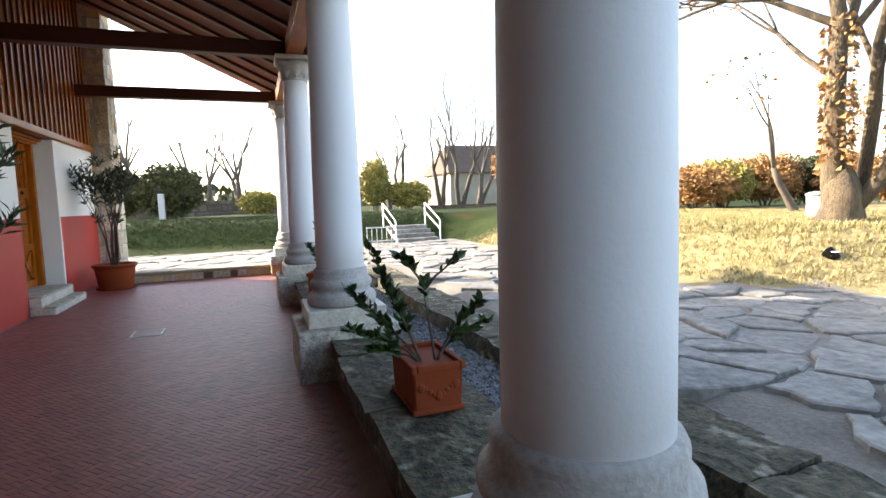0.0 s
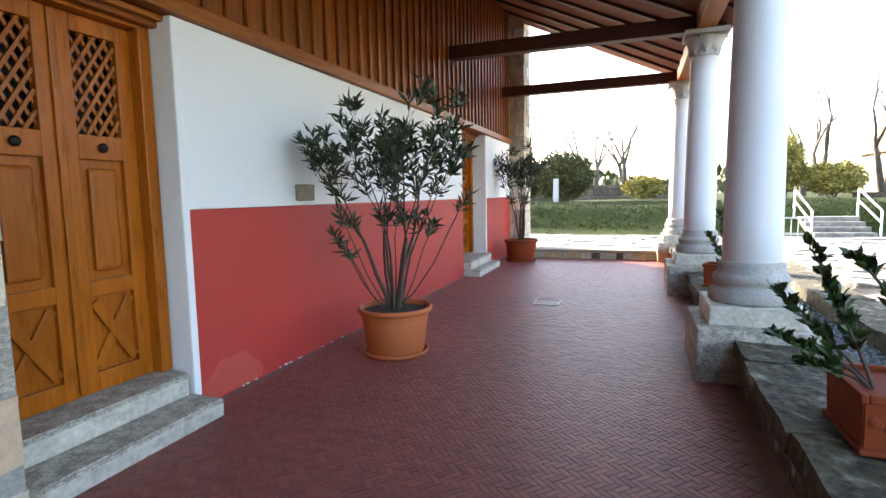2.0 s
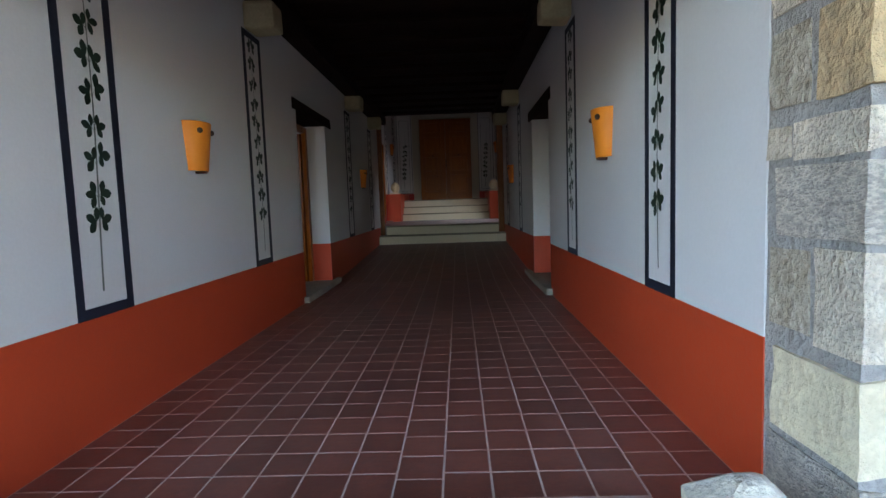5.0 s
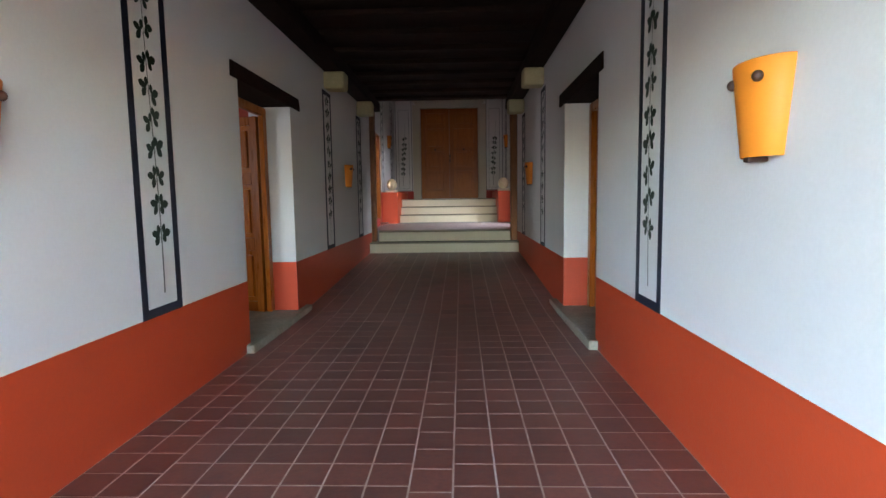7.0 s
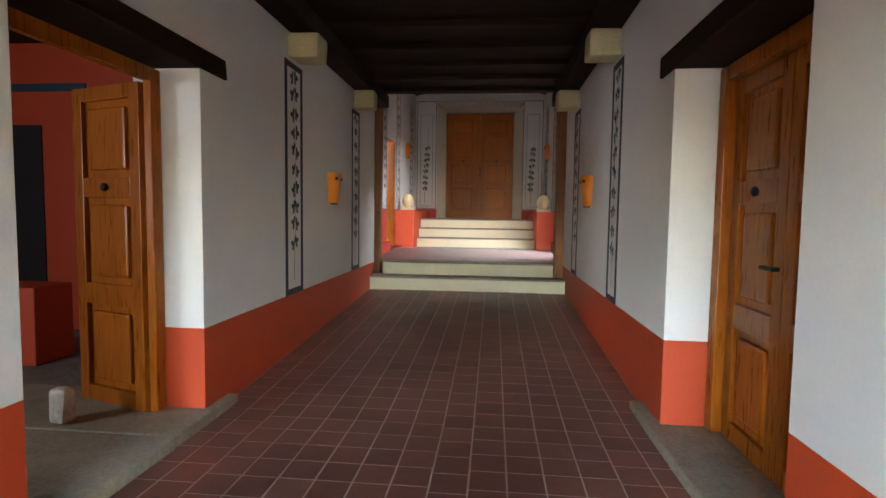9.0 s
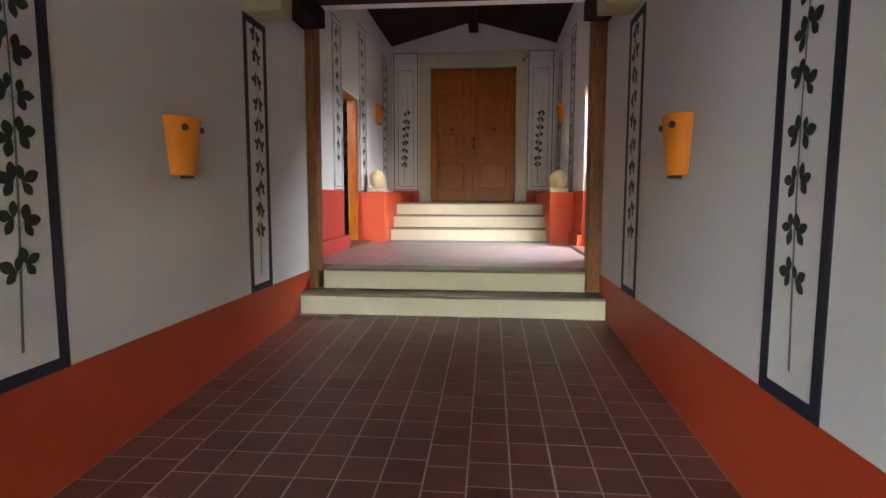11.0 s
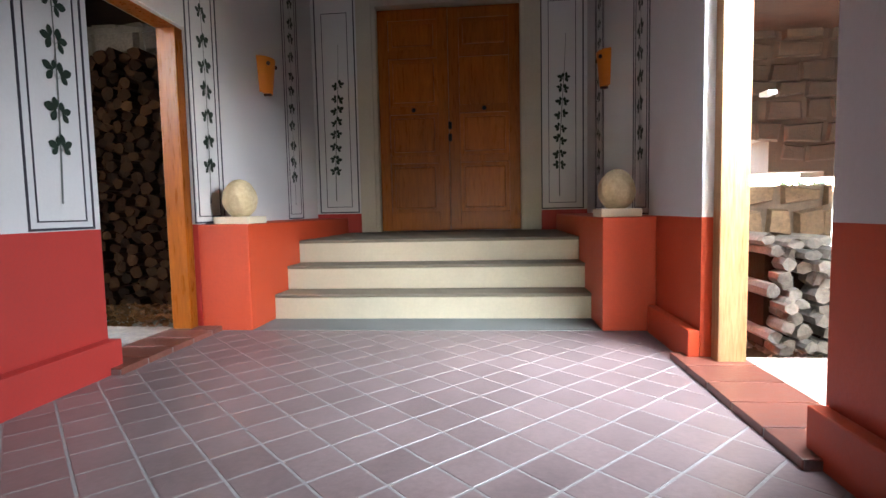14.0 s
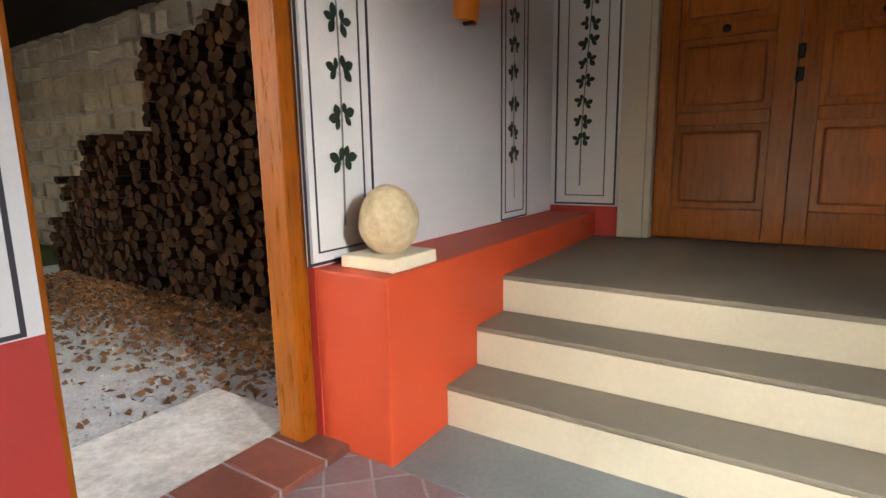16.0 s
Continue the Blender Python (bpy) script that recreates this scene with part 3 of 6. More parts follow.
slope = math.atan(0.466)
bm = bmesh.new()
Lr = 4.0
box(bm, -0.045, 0.045, 0, Lr, -0.14, 0.0, 0, 0.004)
rafter_me = bpy.data.meshes.new("rafter")
bm.to_mesh(rafter_me)
bm.free()
rafter_me.materials.append(REDWOOD)
x = -8.4
while x < 11.3:
    ob = new("rafter", rafter_me)
    ob.location, ob.rotation_euler = (x, -3.12, roof_z(-3.12) + 0.06), (slope, 0, 0)
    tagged(ob, "red-brown rafter under the veranda roof", "rafter", "veranda rafters")
    x += 0.62
bm = bmesh.new()
y = -3.13
while y < 0.36:
    y1 = y + 0.145
    vs = [bm.verts.new(p) for p in ((-9, y, roof_z(y) + 0.075), (11.35, y, roof_z(y) + 0.075), (11.35, y1, roof_z(y1) + 0.075), (-9, y1, roof_z(y1) + 0.075),
                                    (-9, y, roof_z(y) + 0.1), (11.35, y, roof_z(y) + 0.1), (11.35, y1, roof_z(y1) + 0.1), (-9, y1, roof_z(y1) + 0.1))]
    for q in ((0, 1, 2, 3), (7, 6, 5, 4), (0, 4, 5, 1), (1, 5, 6, 2), (2, 6, 7, 3), (3, 7, 4, 0)):
        bm.faces.new([vs[i] for i in q])
    y += 0.155
tagged(finish("ceiling_veranda", bm, REDWOOD), "red-brown boards under the veranda roof", "ceiling", kind="structure")

# boarding of the upper wall: boards and cover battens
boarding = thing("board_cladding", "vertical varnished brown boards with battens on upper wall", "cladding")
tagged(boarding, kind="structure")
bm = bmesh.new()
box(bm, -0.088, 0.088, -0.012, 0.012, 1.93, 4.42, 0, 0.004)
board_me = bpy.data.meshes.new("board")
bm.to_mesh(board_me)
bm.free()
board_me.materials.append(BOARD)
bm = bmesh.new()
box(bm, -0.021, 0.021, -0.03, 0.0, 1.93, 4.42, 0, 0.006)
batten_me = bpy.data.meshes.new("batten")
bm.to_mesh(batten_me)
bm.free()
batten_me.materials.append(BOARD)
x = 1.0
while x < 11.25:
    share("board", board_me, boarding, (x, 0.345, 0))
    share("batten", batten_me, boarding, (x + 0.095, 0.334, 0))
    x += 0.19
bm = bmesh.new()
box(bm, 1.4, 11.3, 0.27, 0.36, 1.842, 1.935, 0, 0.012)
part("rail", bm, WOODX, boarding, "golden brown bottom rail")

# ---------------------------------------------------------------- stone pillars of the entrance
def pillar(x0, y0, w, d, ztop, seed, label, mirror=False):
    """A pier of dressed stones in raised courses, each stone a piece of its own."""
    rnd = random.Random(seed)
    p = thing("stone_pillar", label, "pillar", "", (x0, y0, FV))
    tagged(p, kind="structure")
    h = ztop - FV
    bm = bmesh.new()
    box(bm, 0.004, w - 0.004, 0.003, d, 0, h, 0)
    part("core", bm, MORTAR, p, "grey mortar core")
    z = 0.0
    course = 0
    while z < h - 0.05:
        ch = 0.13 if course == 0 else rnd.choice((0.20, 0.24, 0.27, 0.31, 0.29))
        ch = min(ch, h - z)
        cut = rnd.uniform(0.55, 0.78) * w if course % 2 else rnd.uniform(0.25, 0.6) * w
        runs = [(0.0, cut - 0.015), (cut + 0.015, w)] if rnd.random() < 0.85 else [(0.0, w)]
        if course % 3 == 2:
            runs = [(0.0, 0.3 * w), (0.34 * w, 0.62 * w), (0.66 * w, w)]
        for k, (a, b) in enumerate(runs):
            bm = bmesh.new()
            deep = rnd.uniform(0.14, 0.25) if k == 0 else 0.06
            zz = rnd.uniform(0.012, 0.03)
            g = rnd.uniform(0.028, 0.05)
            vs = box(bm, a - 0.006 if k == 0 else a + g * 0.4, b - (g * 0.4 if k == 0 and len(runs) > 1 else -0.004), rnd.uniform(-0.012, -0.005), deep, z + g * 0.3, z + ch - g * 0.7, 0, 0.0, 0.006)
            for v in vs:
                v.co.z += rnd.uniform(-0.02, 0.02)
                if 0.05 < v.co.x < w - 0.05:
                    v.co.x += rnd.uniform(-0.035, 0.02)
            es = list(bm.edges)
            bmesh.ops.subdivide_edges(bm, edges=es, cuts=4, use_grid_fill=True)
            for v in bm.verts:
                nz = noise.noise(v.co * 9 + Vector((seed, course, k)))
                v.co += Vector((nz * 0.007, noise.noise(v.co * 11 + Vector((3, k, course))) * 0.009, noise.noise(v.co * 8 + Vector((k, 7, course))) * 0.008))
            mat = rnd.choice((ROCK1, ROCK1, ROCK1, ROCK2, ROCK3, ROCK3))
            part("stone", bm, mat, p)
        # stones on the return face, towards the passage
        bm = bmesh.new()
        y_a = 0.27 if course % 2 else 0.22
        box(bm, -0.006, 0.05, y_a, d - 0.03, z + 0.012, z + ch - 0.014, 0, 0.0, 0.014)
        bmesh.ops.subdivide_edges(bm, edges=list(bm.edges), cuts=2, use_grid_fill=True)
        for v in bm.verts:
            v.co += Vector((noise.noise(v.co * 9 + Vector((seed, 2, course))) * 0.01, 0, noise.noise(v.co * 8 + Vector((9, 7, course))) * 0.012))
        part("stone", bm, rnd.choice((ROCK1, ROCK1, ROCK2)), p)
        z += ch
        course += 1
    return p


def rough_stone(bm, x0, x1, y0, y1, z0, z1, rnd, amp=0.007):
    """A dressed stone with uneven outline and a hand-worked face."""
    j = 0.012
    vs = box(bm, x0, x1, y0, y1, z0, z1)
    dz = [rnd.uniform(-j, j) for _ in range(4)]
    for k, v in enumerate(vs):
        v.co.z += dz[(k % 2) + (2 if k > 3 else 0)]
    bmesh.ops.subdivide_edges(bm, edges=list(bm.edges), cuts=6, use_grid_fill=True)
    o = Vector((rnd.uniform(0, 50), 0, 0))
    for v in bm.verts:
        p = v.co * 8 + o
        v.co += Vector((noise.noise(p), noise.noise(p + Vector((0, 9, 0))) * 0.8, noise.noise(p + Vector((9, 0, 9))))) * amp
        v.co.y += noise.noise(v.co * 40 + o) * 0.0025


# courses from the base up: x from, x to, z from, z to, depth of the return face, kind of stone
EAST_LOW = ((0.04, 0.36, 0.0, 0.125, 0.06, 2), (0.385, 0.54, 0.0, 0.10, 0.06, 2), (0.0, 0.325, 0.148, 0.462, 0.40, 1), (0.34, 0.535, 0.198, 0.488, 0.06, 3),
            (-0.005, 0.145, 0.505, 0.763, 0.36, 4), (0.19, 0.245, 0.55, 0.76, 0.04, 0), (0.293, 0.53, 0.52, 0.788, 0.06, 1))
EAST_MID = ((-0.005, 0.356, 0.805, 1.08, 0.17, 2), (0.40, 0.53, 0.855, 1.048, 0.06, 4), (-0.005, 0.253, 1.10, 1.306, 0.36, 1), (0.28, 0.535, 1.10, 1.31, 0.06, 0),
            (-0.005, 0.086, 1.345, 1.449, 0.28, 2), (0.195, 0.535, 1.40, 1.449, 0.06, 3), (-0.005, 0.347, 1.497, 1.747, 0.18, 5), (0.383, 0.535, 1.494, 1.744, 0.06, 2),
            (-0.005, 0.174, 1.788, 2.10, 0.40, 2), (0.212, 0.535, 1.783, 2.13, 0.06, 2))


def east_pillar():
    """The pier beside the passage: large chiselled stones bedded in wide grey mortar."""
    rnd = random.Random(5)
    p = tagged(thing("stone_pillar", "pier of grey, cream and ochre dressed stones in wide mortar", "pillar", "", (W, 0.16, FV)), kind="structure")
    kinds = (ROCK1, CHISEL, ROCK3, PINKROCK, CREAMSTONE, ROCK2)
    h = 4.3 - FV
    bm = bmesh.new()
    box(bm, 0.006, 0.539, 0.0, 0.42, 0, h)
    bmesh.ops.subdivide_edges(bm, edges=list(bm.edges), cuts=30, use_grid_fill=True)
    for v in bm.verts:
        v.co += Vector((noise.noise(v.co * 7), noise.noise(v.co * 7 + Vector((4, 0, 0))), 0)) * 0.006
    part("core", bm, MORTAR, p, "grey mortar core")
    rows = list(EAST_LOW + EAST_MID)
    z = 2.16
    while z < h - 0.25:
        c, dz = rnd.uniform(0.2, 0.38), rnd.uniform(0.2, 0.3)
        rows += [(-0.005, c - 0.015, z, z + dz, 0.3, rnd.choice((0, 2, 5))), (c + 0.02, 0.535, z, z + dz, 0.06, rnd.choice((0, 1, 3)))]
        z += dz + 0.035
    for x0, x1, z0, z1, d, k in rows:
        bm = bmesh.new()
        rough_stone(bm, x0, x1, rnd.uniform(-0.014, -0.009), d, z0, z1, rnd, 0.009)
        part("stone", bm, kinds[k], p)
    for y0, y1, z0, z1 in ((0.20, 0.39, 0.82, 1.06), (0.22, 0.40, 1.50, 1.74), (0.30, 0.41, 1.35, 1.45)):
        bm = bmesh.new()
        rough_stone(bm, -0.004, 0.05, y0, y1, z0, z1, rnd)
        part("stone", bm, ROCK1, p)
    return p


CREAMSTONE = material("pale_yellow_dressed_stone", (0.76, 0.66, 0.45), 0.85, 0.25, 7, 30, 0.7, color2=(0.56, 0.48, 0.33), random_tone=0.1, deep=0.035)
east_pillar()
PW = pillar(0, 0.16, 0.545, 0.42, 4.3, 8, "pier of grey and cream dressed stones with mortar joints")
PW.scale = (-1, 1, 1)
PW.location = (-W, 0.16, FV)
pillar(11.3, 0.02, 0.62, 0.72, 4.5, 12, "ochre stone pier at the end of the facade")
structure("wall_lintel", [(-1.95, 1.95, 0.2, 0.58, TOPC, 4.4)], [BOARD], "wall above the passage entrance", "wall")

# threshold of the passage and the bollard stone on it
bm = bmesh.new()
box(bm, -1.36, 1.30, -0.045, 0.495, FV, -0.155, 0, 0.012, 0.004)
tagged(finish("threshold_stone", bm, THRESH), "long pale stone threshold before the passage", "threshold")
bm = bmesh.new()
vs = box(bm, -0.14, 0.105, -0.11, 0.11, 0, 0.24)
top = [v for v in vs if v.co.z > 0.1]
for v in top:
    v.co.z = 0.205
r = bmesh.ops.extrude_face_region(bm, geom=[f for f in bm.faces if all(v in top for v in f.verts)])
for v in [e for e in r["geom"] if isinstance(e, bmesh.types.BMVert)]:
    v.co = Vector((v.co.x * 0.25, v.co.y * 0.25, 0.285))
bmesh.ops.bevel(bm, geom=list(bm.edges), offset=0.010, segments=1, affect="EDGES")
bmesh.ops.subdivide_edges(bm, edges=[e for e in bm.edges if e.calc_length() > 0.05], cuts=5, use_grid_fill=True)
for v in bm.verts:
    v.co += Vector((noise.noise(v.co * 25), noise.noise(v.co * 25 + Vector((3, 0, 0))), noise.noise(v.co * 25 + Vector((0, 5, 0))))) * 0.0025
ob = finish("corner_stone", bm, CORNERSTONE)
ob.location, ob.rotation_euler = (1.08, 0.105, -0.155), (0, 0, -0.06)
tagged(ob, "small pale block stone with pyramid top on threshold", "stone")
ob2 = copy_thing(ob, pose(-1.06, 0.06, -0.155, 0, 0, -20))


# ---------------------------------------------------------------- doors
def panel_leaf(bm, w, h, t, layout, rim=0.085):
    """A framed door leaf standing on z 0, from x 0 to w, front at y 0; layout rows are (z0, z1, kind)."""
    box(bm, 0, rim, 0, t, 0, h, 0, 0.005)
    box(bm, w - rim, w, 0, t, 0, h, 0, 0.005)
    edges = [0.0] + [q for a, b, _ in layout for q in (a, b)] + [h]
    for a, b in zip(edges[::2], edges[1::2]):
        box(bm, rim, w - rim, 0.0, t, a, b, 0, 0.005)


def door_leaf(name, parent, w, h, layout, at, rot, mat=None, mark=True, rim=0.085):
    mat = mat or WOOD
    bm = bmesh.new()
    panel_leaf(bm, w, h, 0.05, layout, rim)
    leaf = part(name, bm, mat, parent)
    leaf.location, leaf.rotation_euler = at, rot
    for a, b, kind in layout:
        if kind == "lattice":
            bm = bmesh.new()
            ww, hh = w - 2 * rim, b - a
            for sgn in (-1, 1):
                for k in range(-6, 13):
                    # slanting laths clipped to the opening
                    x0 = k * 0.062
                    s = 1.55 * sgn
                    za, zb = (0, hh)
                    xa, xb = x0, x0 + hh / s
                    if sgn < 0:
                        xa, xb = xa + 0.2, xb + 0.2
                    (xl, zl), (xr, zr) = sorted(((xa, za), (xb, zb)))
                    if xr <= 0.005 or xl >= ww - 0.005:
                        continue
                    if xl < 0:
                        zl += (zr - zl) * (0 - xl) / (xr - xl)
                        xl = 0
                    if xr > ww:
                        zr = zl + (zr - zl) * (ww - xl) / (xr - xl)
                        xr = ww
                    dx, dz = xr - xl, zr - zl
                    L = math.hypot(dx, dz)
                    if L < 0.03:
                        continue
                    px, pz = -dz / L * 0.009, dx / L * 0.009
                    yo = 0.012 if sgn > 0 else 0.024
                    q = [(xl + px, zl + pz), (xl - px, zl - pz), (xr - px, zr - pz), (xr + px, zr + pz)]
                    f = [bm.verts.new((rim + u, yo, a + v)) for u, v in q] + [bm.verts.new((rim + u, yo + 0.011, a + v)) for u, v in q]
                    for idx in ((0, 1, 2, 3), (7, 6, 5, 4), (0, 4, 5, 1), (1, 5, 6, 2), (2, 6, 7, 3), (3, 7, 4, 0)):
                        bm.faces.new([f[i] for i in idx])
            part("lattice", bm, WOOD, leaf, "diagonal wooden lattice")
        else:
            bm = bmesh.new()
            box(bm, rim - 0.004, w - rim + 0.004, 0.028, 0.040, a - 0.004, b + 0.004, 0)
            m = 0.045
            if kind == "cross":
                ww, hh = w - 2 * rim, b - a
                L = math.hypot(ww, hh) * 0.86
                for sgn in (-1, 1):
                    vs = box(bm, -0.026, 0.026, -0.008, 0.008, -L / 2, L / 2, 0, 0.004)
                    new_v = [v for v in bm.verts if abs(v.co.y) <= 0.0081 and abs(v.co.x) <= 0.0261 and abs(v.co.z) <= L / 2 + 1e-4]
                    R = Matrix.Rotation(sgn * math.atan2(ww, hh), 4, "Y")
                    for v in new_v:
                        v.co = (R @ v.co) + Vector((w / 2, 0.016 + 0.003 * sgn, (a + b) / 2))
            elif kind == "raised":
                box(bm, rim + m, w - rim - m, 0.006, 0.030, a + m, b - m, 0, 0.018)
            part("panel", bm, mat, leaf)
    if mark:
        bm = bmesh.new()
        bmesh.ops.create_uvsphere(bm, u_segments=14, v_segments=8, radius=0.026)
        for v in bm.verts:
            v.co = Vector((v.co.x, v.co.y * 0.7, v.co.z)) + Vector((w / 2, -0.012, mark if mark is not True else h * 0.62))
        part("boss", bm, IRON, leaf, "dark iron boss")
    return leaf


# facade doors
def facade_door(x0, x1, label, y=0.55):
    d = thing("double_door", label, "door", "facade doors", (x0, y, -0.175))
    w = x1 - x0
    bm = bmesh.new()
    for a, b in ((0, 0.075), (w - 0.075, w)):
        box(bm, a, b, -0.09, 0.05, 0, 1.99, 0, 0.008)
    box(bm, 0.075, w - 0.075, -0.09, 0.05, 1.93, 2.01, 0, 0.008)
    part("door_frame", bm, WOOD, d)
    bm = bmesh.new()
    box(bm, -0.02, w + 0.02, -0.14, -0.091, 1.95, 2.012, 0, 0.012)
    box(bm, -0.02, w + 0.02, -0.185, -0.141, 1.98, 2.012, 0, 0.01)
    part("head_moulding", bm, WOODX, d)
    lw = (w - 0.15) / 2 - 0.004
    lay = [(0.10, 0.50, "cross"), (0.585, 1.21, "raised"), (1.335, 1.84, "lattice")]
    for x in (0.077, 0.077 + lw + 0.006):
        door_leaf("leaf", d, lw, 1.925, lay, (x, -0.02, 0.004), (0, 0, 0), mark=1.272)
    bm = bmesh.new()
    box(bm, w / 2 - 0.022, w / 2 + 0.022, -0.036, -0.021, 0.02, 1.92, 0, 0.008)
    part("cover_strip", bm, WOOD, d)
    return d


facade_door(1.925, 2.91, "closed varnished double door with lattice lights and crossed panels")
facade_door(8.16, 9.41, "closed varnished double door with lattice lights further along", 0.63)
facade_door(-2.91, -1.925, "closed varnished double door with lattice lights west of passage")
def door_step(x0, x1, y0, z0, z1, riser, label):
    """A stone door step: pale worn front under a speckled tread."""
    st_ = thing("door_step", label, "step", "facade door steps", (x0, y0, z0))
    bm = bmesh.new()
    box(bm, 0, x1 - x0, 0, 0.70 - y0, 0, z1 - z0 - 0.02, 0, 0.012, 0.004)
    part("riser", bm, riser, st_, "pale worn stone front")
    bm = bmesh.new()
    box(bm, -0.002, x1 - x0 + 0.002, -0.003, 0.70 - y0, z1 - z0 - 0.034, z1 - z0, 0, 0.0)
    bmesh.ops.subdivide_edges(bm, edges=[e for e in bm.edges if e.calc_length() > 0.2], cuts=14, use_grid_fill=True)
    for v in bm.verts:
        v.co.y += 0.006 * noise.noise(v.co * 9) if v.co.y < 0.1 else 0.0
        v.co.z += 0.004 * noise.noise(v.co * 12 + Vector((0, 0, 3)))
    bmesh.ops.bevel(bm, geom=[e for e in bm.edges if len(e.link_faces) == 2 and e.calc_face_angle(0) > 0.8], offset=0.009, segments=2, affect="EDGES")
    part("tread", bm, GRANITE, st_, "rough speckled grey tread")


for x0, x1, ya, yb in ((1.918, 2.90, 0.085, 0.30), (8.13, 9.35, 0.06, 0.20), (-2.90, -1.918, 0.085, 0.30)):
    door_step(x0, x1, ya, FV, -0.305, MARBLE, "low pale stone step with speckled tread before facade door")
    door_step(x0 + 0.004, x1 - 0.03, yb, -0.304, -0.176, MARBLE, "upper pale stone step under facade door")


# great door at the end
great = thing("great_door", "tall brown panelled double door in beige stone surround", "door", "", (0, 15.99, F3))
H = 2.605
for x, k in ((-0.83, 0), (0.0, 1)):
    lay = [(0.22, 0.80, "raised"), (0.89, 1.375, "raised"), (1.47, 2.02, "raised" if k == 0 else "flat"), (2.12, 2.46, "raised")]
    leaf = door_leaf("leaf", great, 0.827, H - 0.02, lay, (x + 0.002, 0, 0.005), (0, 0, 0), mark=1.42, rim=0.125)
    leaf.location.y += 0.012 * k
for zz in (1.05, 1.19):
    bm = bmesh.new()
    box(bm, -0.006, 0.034, -0.05, 0.0, zz, zz + 0.085, 0, 0.01)
    part("lock_plate", bm, IRON, great, "black iron lock plate")
bm = bmesh.new()
for s in (-1, 1):
    for k in range(2):
        a, b = sorted((s * (0.832 + k * 0.045), s * (0.877 + k * 0.183)))
        box(bm, a, b, -0.085 - 0.014 * k, 0.13, 0, H + 0.03 + k * 0.06, 0, 0.008)
part("surround", bm, PLASTERSTONE, great, "stepped beige stone surround")
bm = bmesh.new()
for k in range(4):
    box(bm, -0.9 - k * 0.05, 0.9 + k * 0.05, -0.087 - 0.012 * k, 0.13, H + 0.002 + k * 0.07, H + 0.072 + k * 0.07, 0, 0.006)
part("lintel", bm, PLASTERSTONE, great, "moulded beige stone lintel")

# passage doors
lay = [(0.10, 0.62, "raised"), (0.75, 1.28, "raised"), (1.40, 1.86, "raised")]
de = thing("passage_door", "closed brown panelled wooden door in deep reveal", "door", "passage doors", (1.665, 0, -0.14))
bm = bmesh.new()
for a, b in ((4.64, 4.73), (5.825, 5.915)):
    box(bm, -0.055, 0.06, a, b, 0, 2.03, 0, 0.008)
box(bm, -0.055, 0.06, 4.73, 5.825, 1.95, 2.03, 0, 0.008)
part("door_frame", bm, WOOD, de)
for y in (5.822, 5.275):
    door_leaf("leaf", de, 0.544, 1.944, lay, (0.0, y, 0.002), (0, 0, -math.pi / 2), mark=1.34)
bm = bmesh.new()
box(bm, -0.05, -0.012, 5.28, 5.40, 0.97, 0.99, 0, 0.006)
part("door_handle", bm, IRON, de, "black iron lever handle")
dw = thing("passage_door", "open brown panelled wooden door swung into the red room", "door", "passage doors", (-1.665, 0, -0.14))
bm = bmesh.new()
for a, b in ((4.58, 4.67), (5.70, 5.79)):
    box(bm, 0.005, 0.055, a, b, 0, 2.03, 0, 0.008)
box(bm, 0.005, 0.055, 4.67, 5.70, 1.95, 2.03, 0, 0.008)
part("door_frame", bm, WOOD, dw)
door_leaf("leaf", dw, 0.60, 1.944, lay, (-0.012 - 0.60 * math.cos(0.32), 5.68 + 0.60 * math.sin(0.32), 0.002), (0, 0, -0.32), mark=1.34)
for side, d0, d1, x in ((1, 4.50, 6.16, W - 0.012), (-1, 4.44, 6.10, -W - 0.46)):
    bm = bmesh.new()
    box(bm, x, x + 0.47, d0, d1, 1.905, 2.03, 0, 0.012, 0.006)
    tagged(finish("door_lintel", bm, DARKWOOD), "dark oak lintel over passage door", "lintel", "passage door lintels")
for a, b, x0, x1 in ((4.55, 6.32, W - 0.075, 2.2), (4.49, 6.10, -2.9, -W + 0.06)):
    bm = bmesh.new()
    box(bm, x0, x1, a, (a + b) / 2 + 0.1, FC - 0.1, -0.142, 0, 0.014, 0.006)
    box(bm, x0, x1, (a + b) / 2 + 0.108, b, FC - 0.1, -0.144, 0, 0.014, 0.006)
    tagged(finish("door_sill", bm, SILL), "worn stone door sill in two slabs", "sill", "passage door sills")
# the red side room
# doorway's darkness painted as a flat panel on the wall
structure("door_opening_1", [(-4.85, -4.42, 7.985, 8.0, -0.2, 1.95)], [ROOMSHADE], "flat dark panel for an unlit doorway in the red room", "door")
structure("trim_blue", [(-5.1, -3.9, 7.98, 8.0, 2.30, 2.38)], [BLUE], "dark blue painted line in the red room", "trim")
bm = bmesh.new()
box(bm, -3.9, -3.35, 6.7, 7.1, FC - 0.02, 0.42, 0, 0.015)
tagged(finish("masonry_bench", bm, ORANGE_RED), "low orange-red masonry bench in the side room", "bench")
bm = bmesh.new()
box(bm, -2.10, -1.99, 5.44, 5.53, -0.142, 0.06, 0, 0.03, 0.01)
tagged(finish("stone_doorstop", bm, MARBLE), "small pale stone doorstop on the sill", "stone")

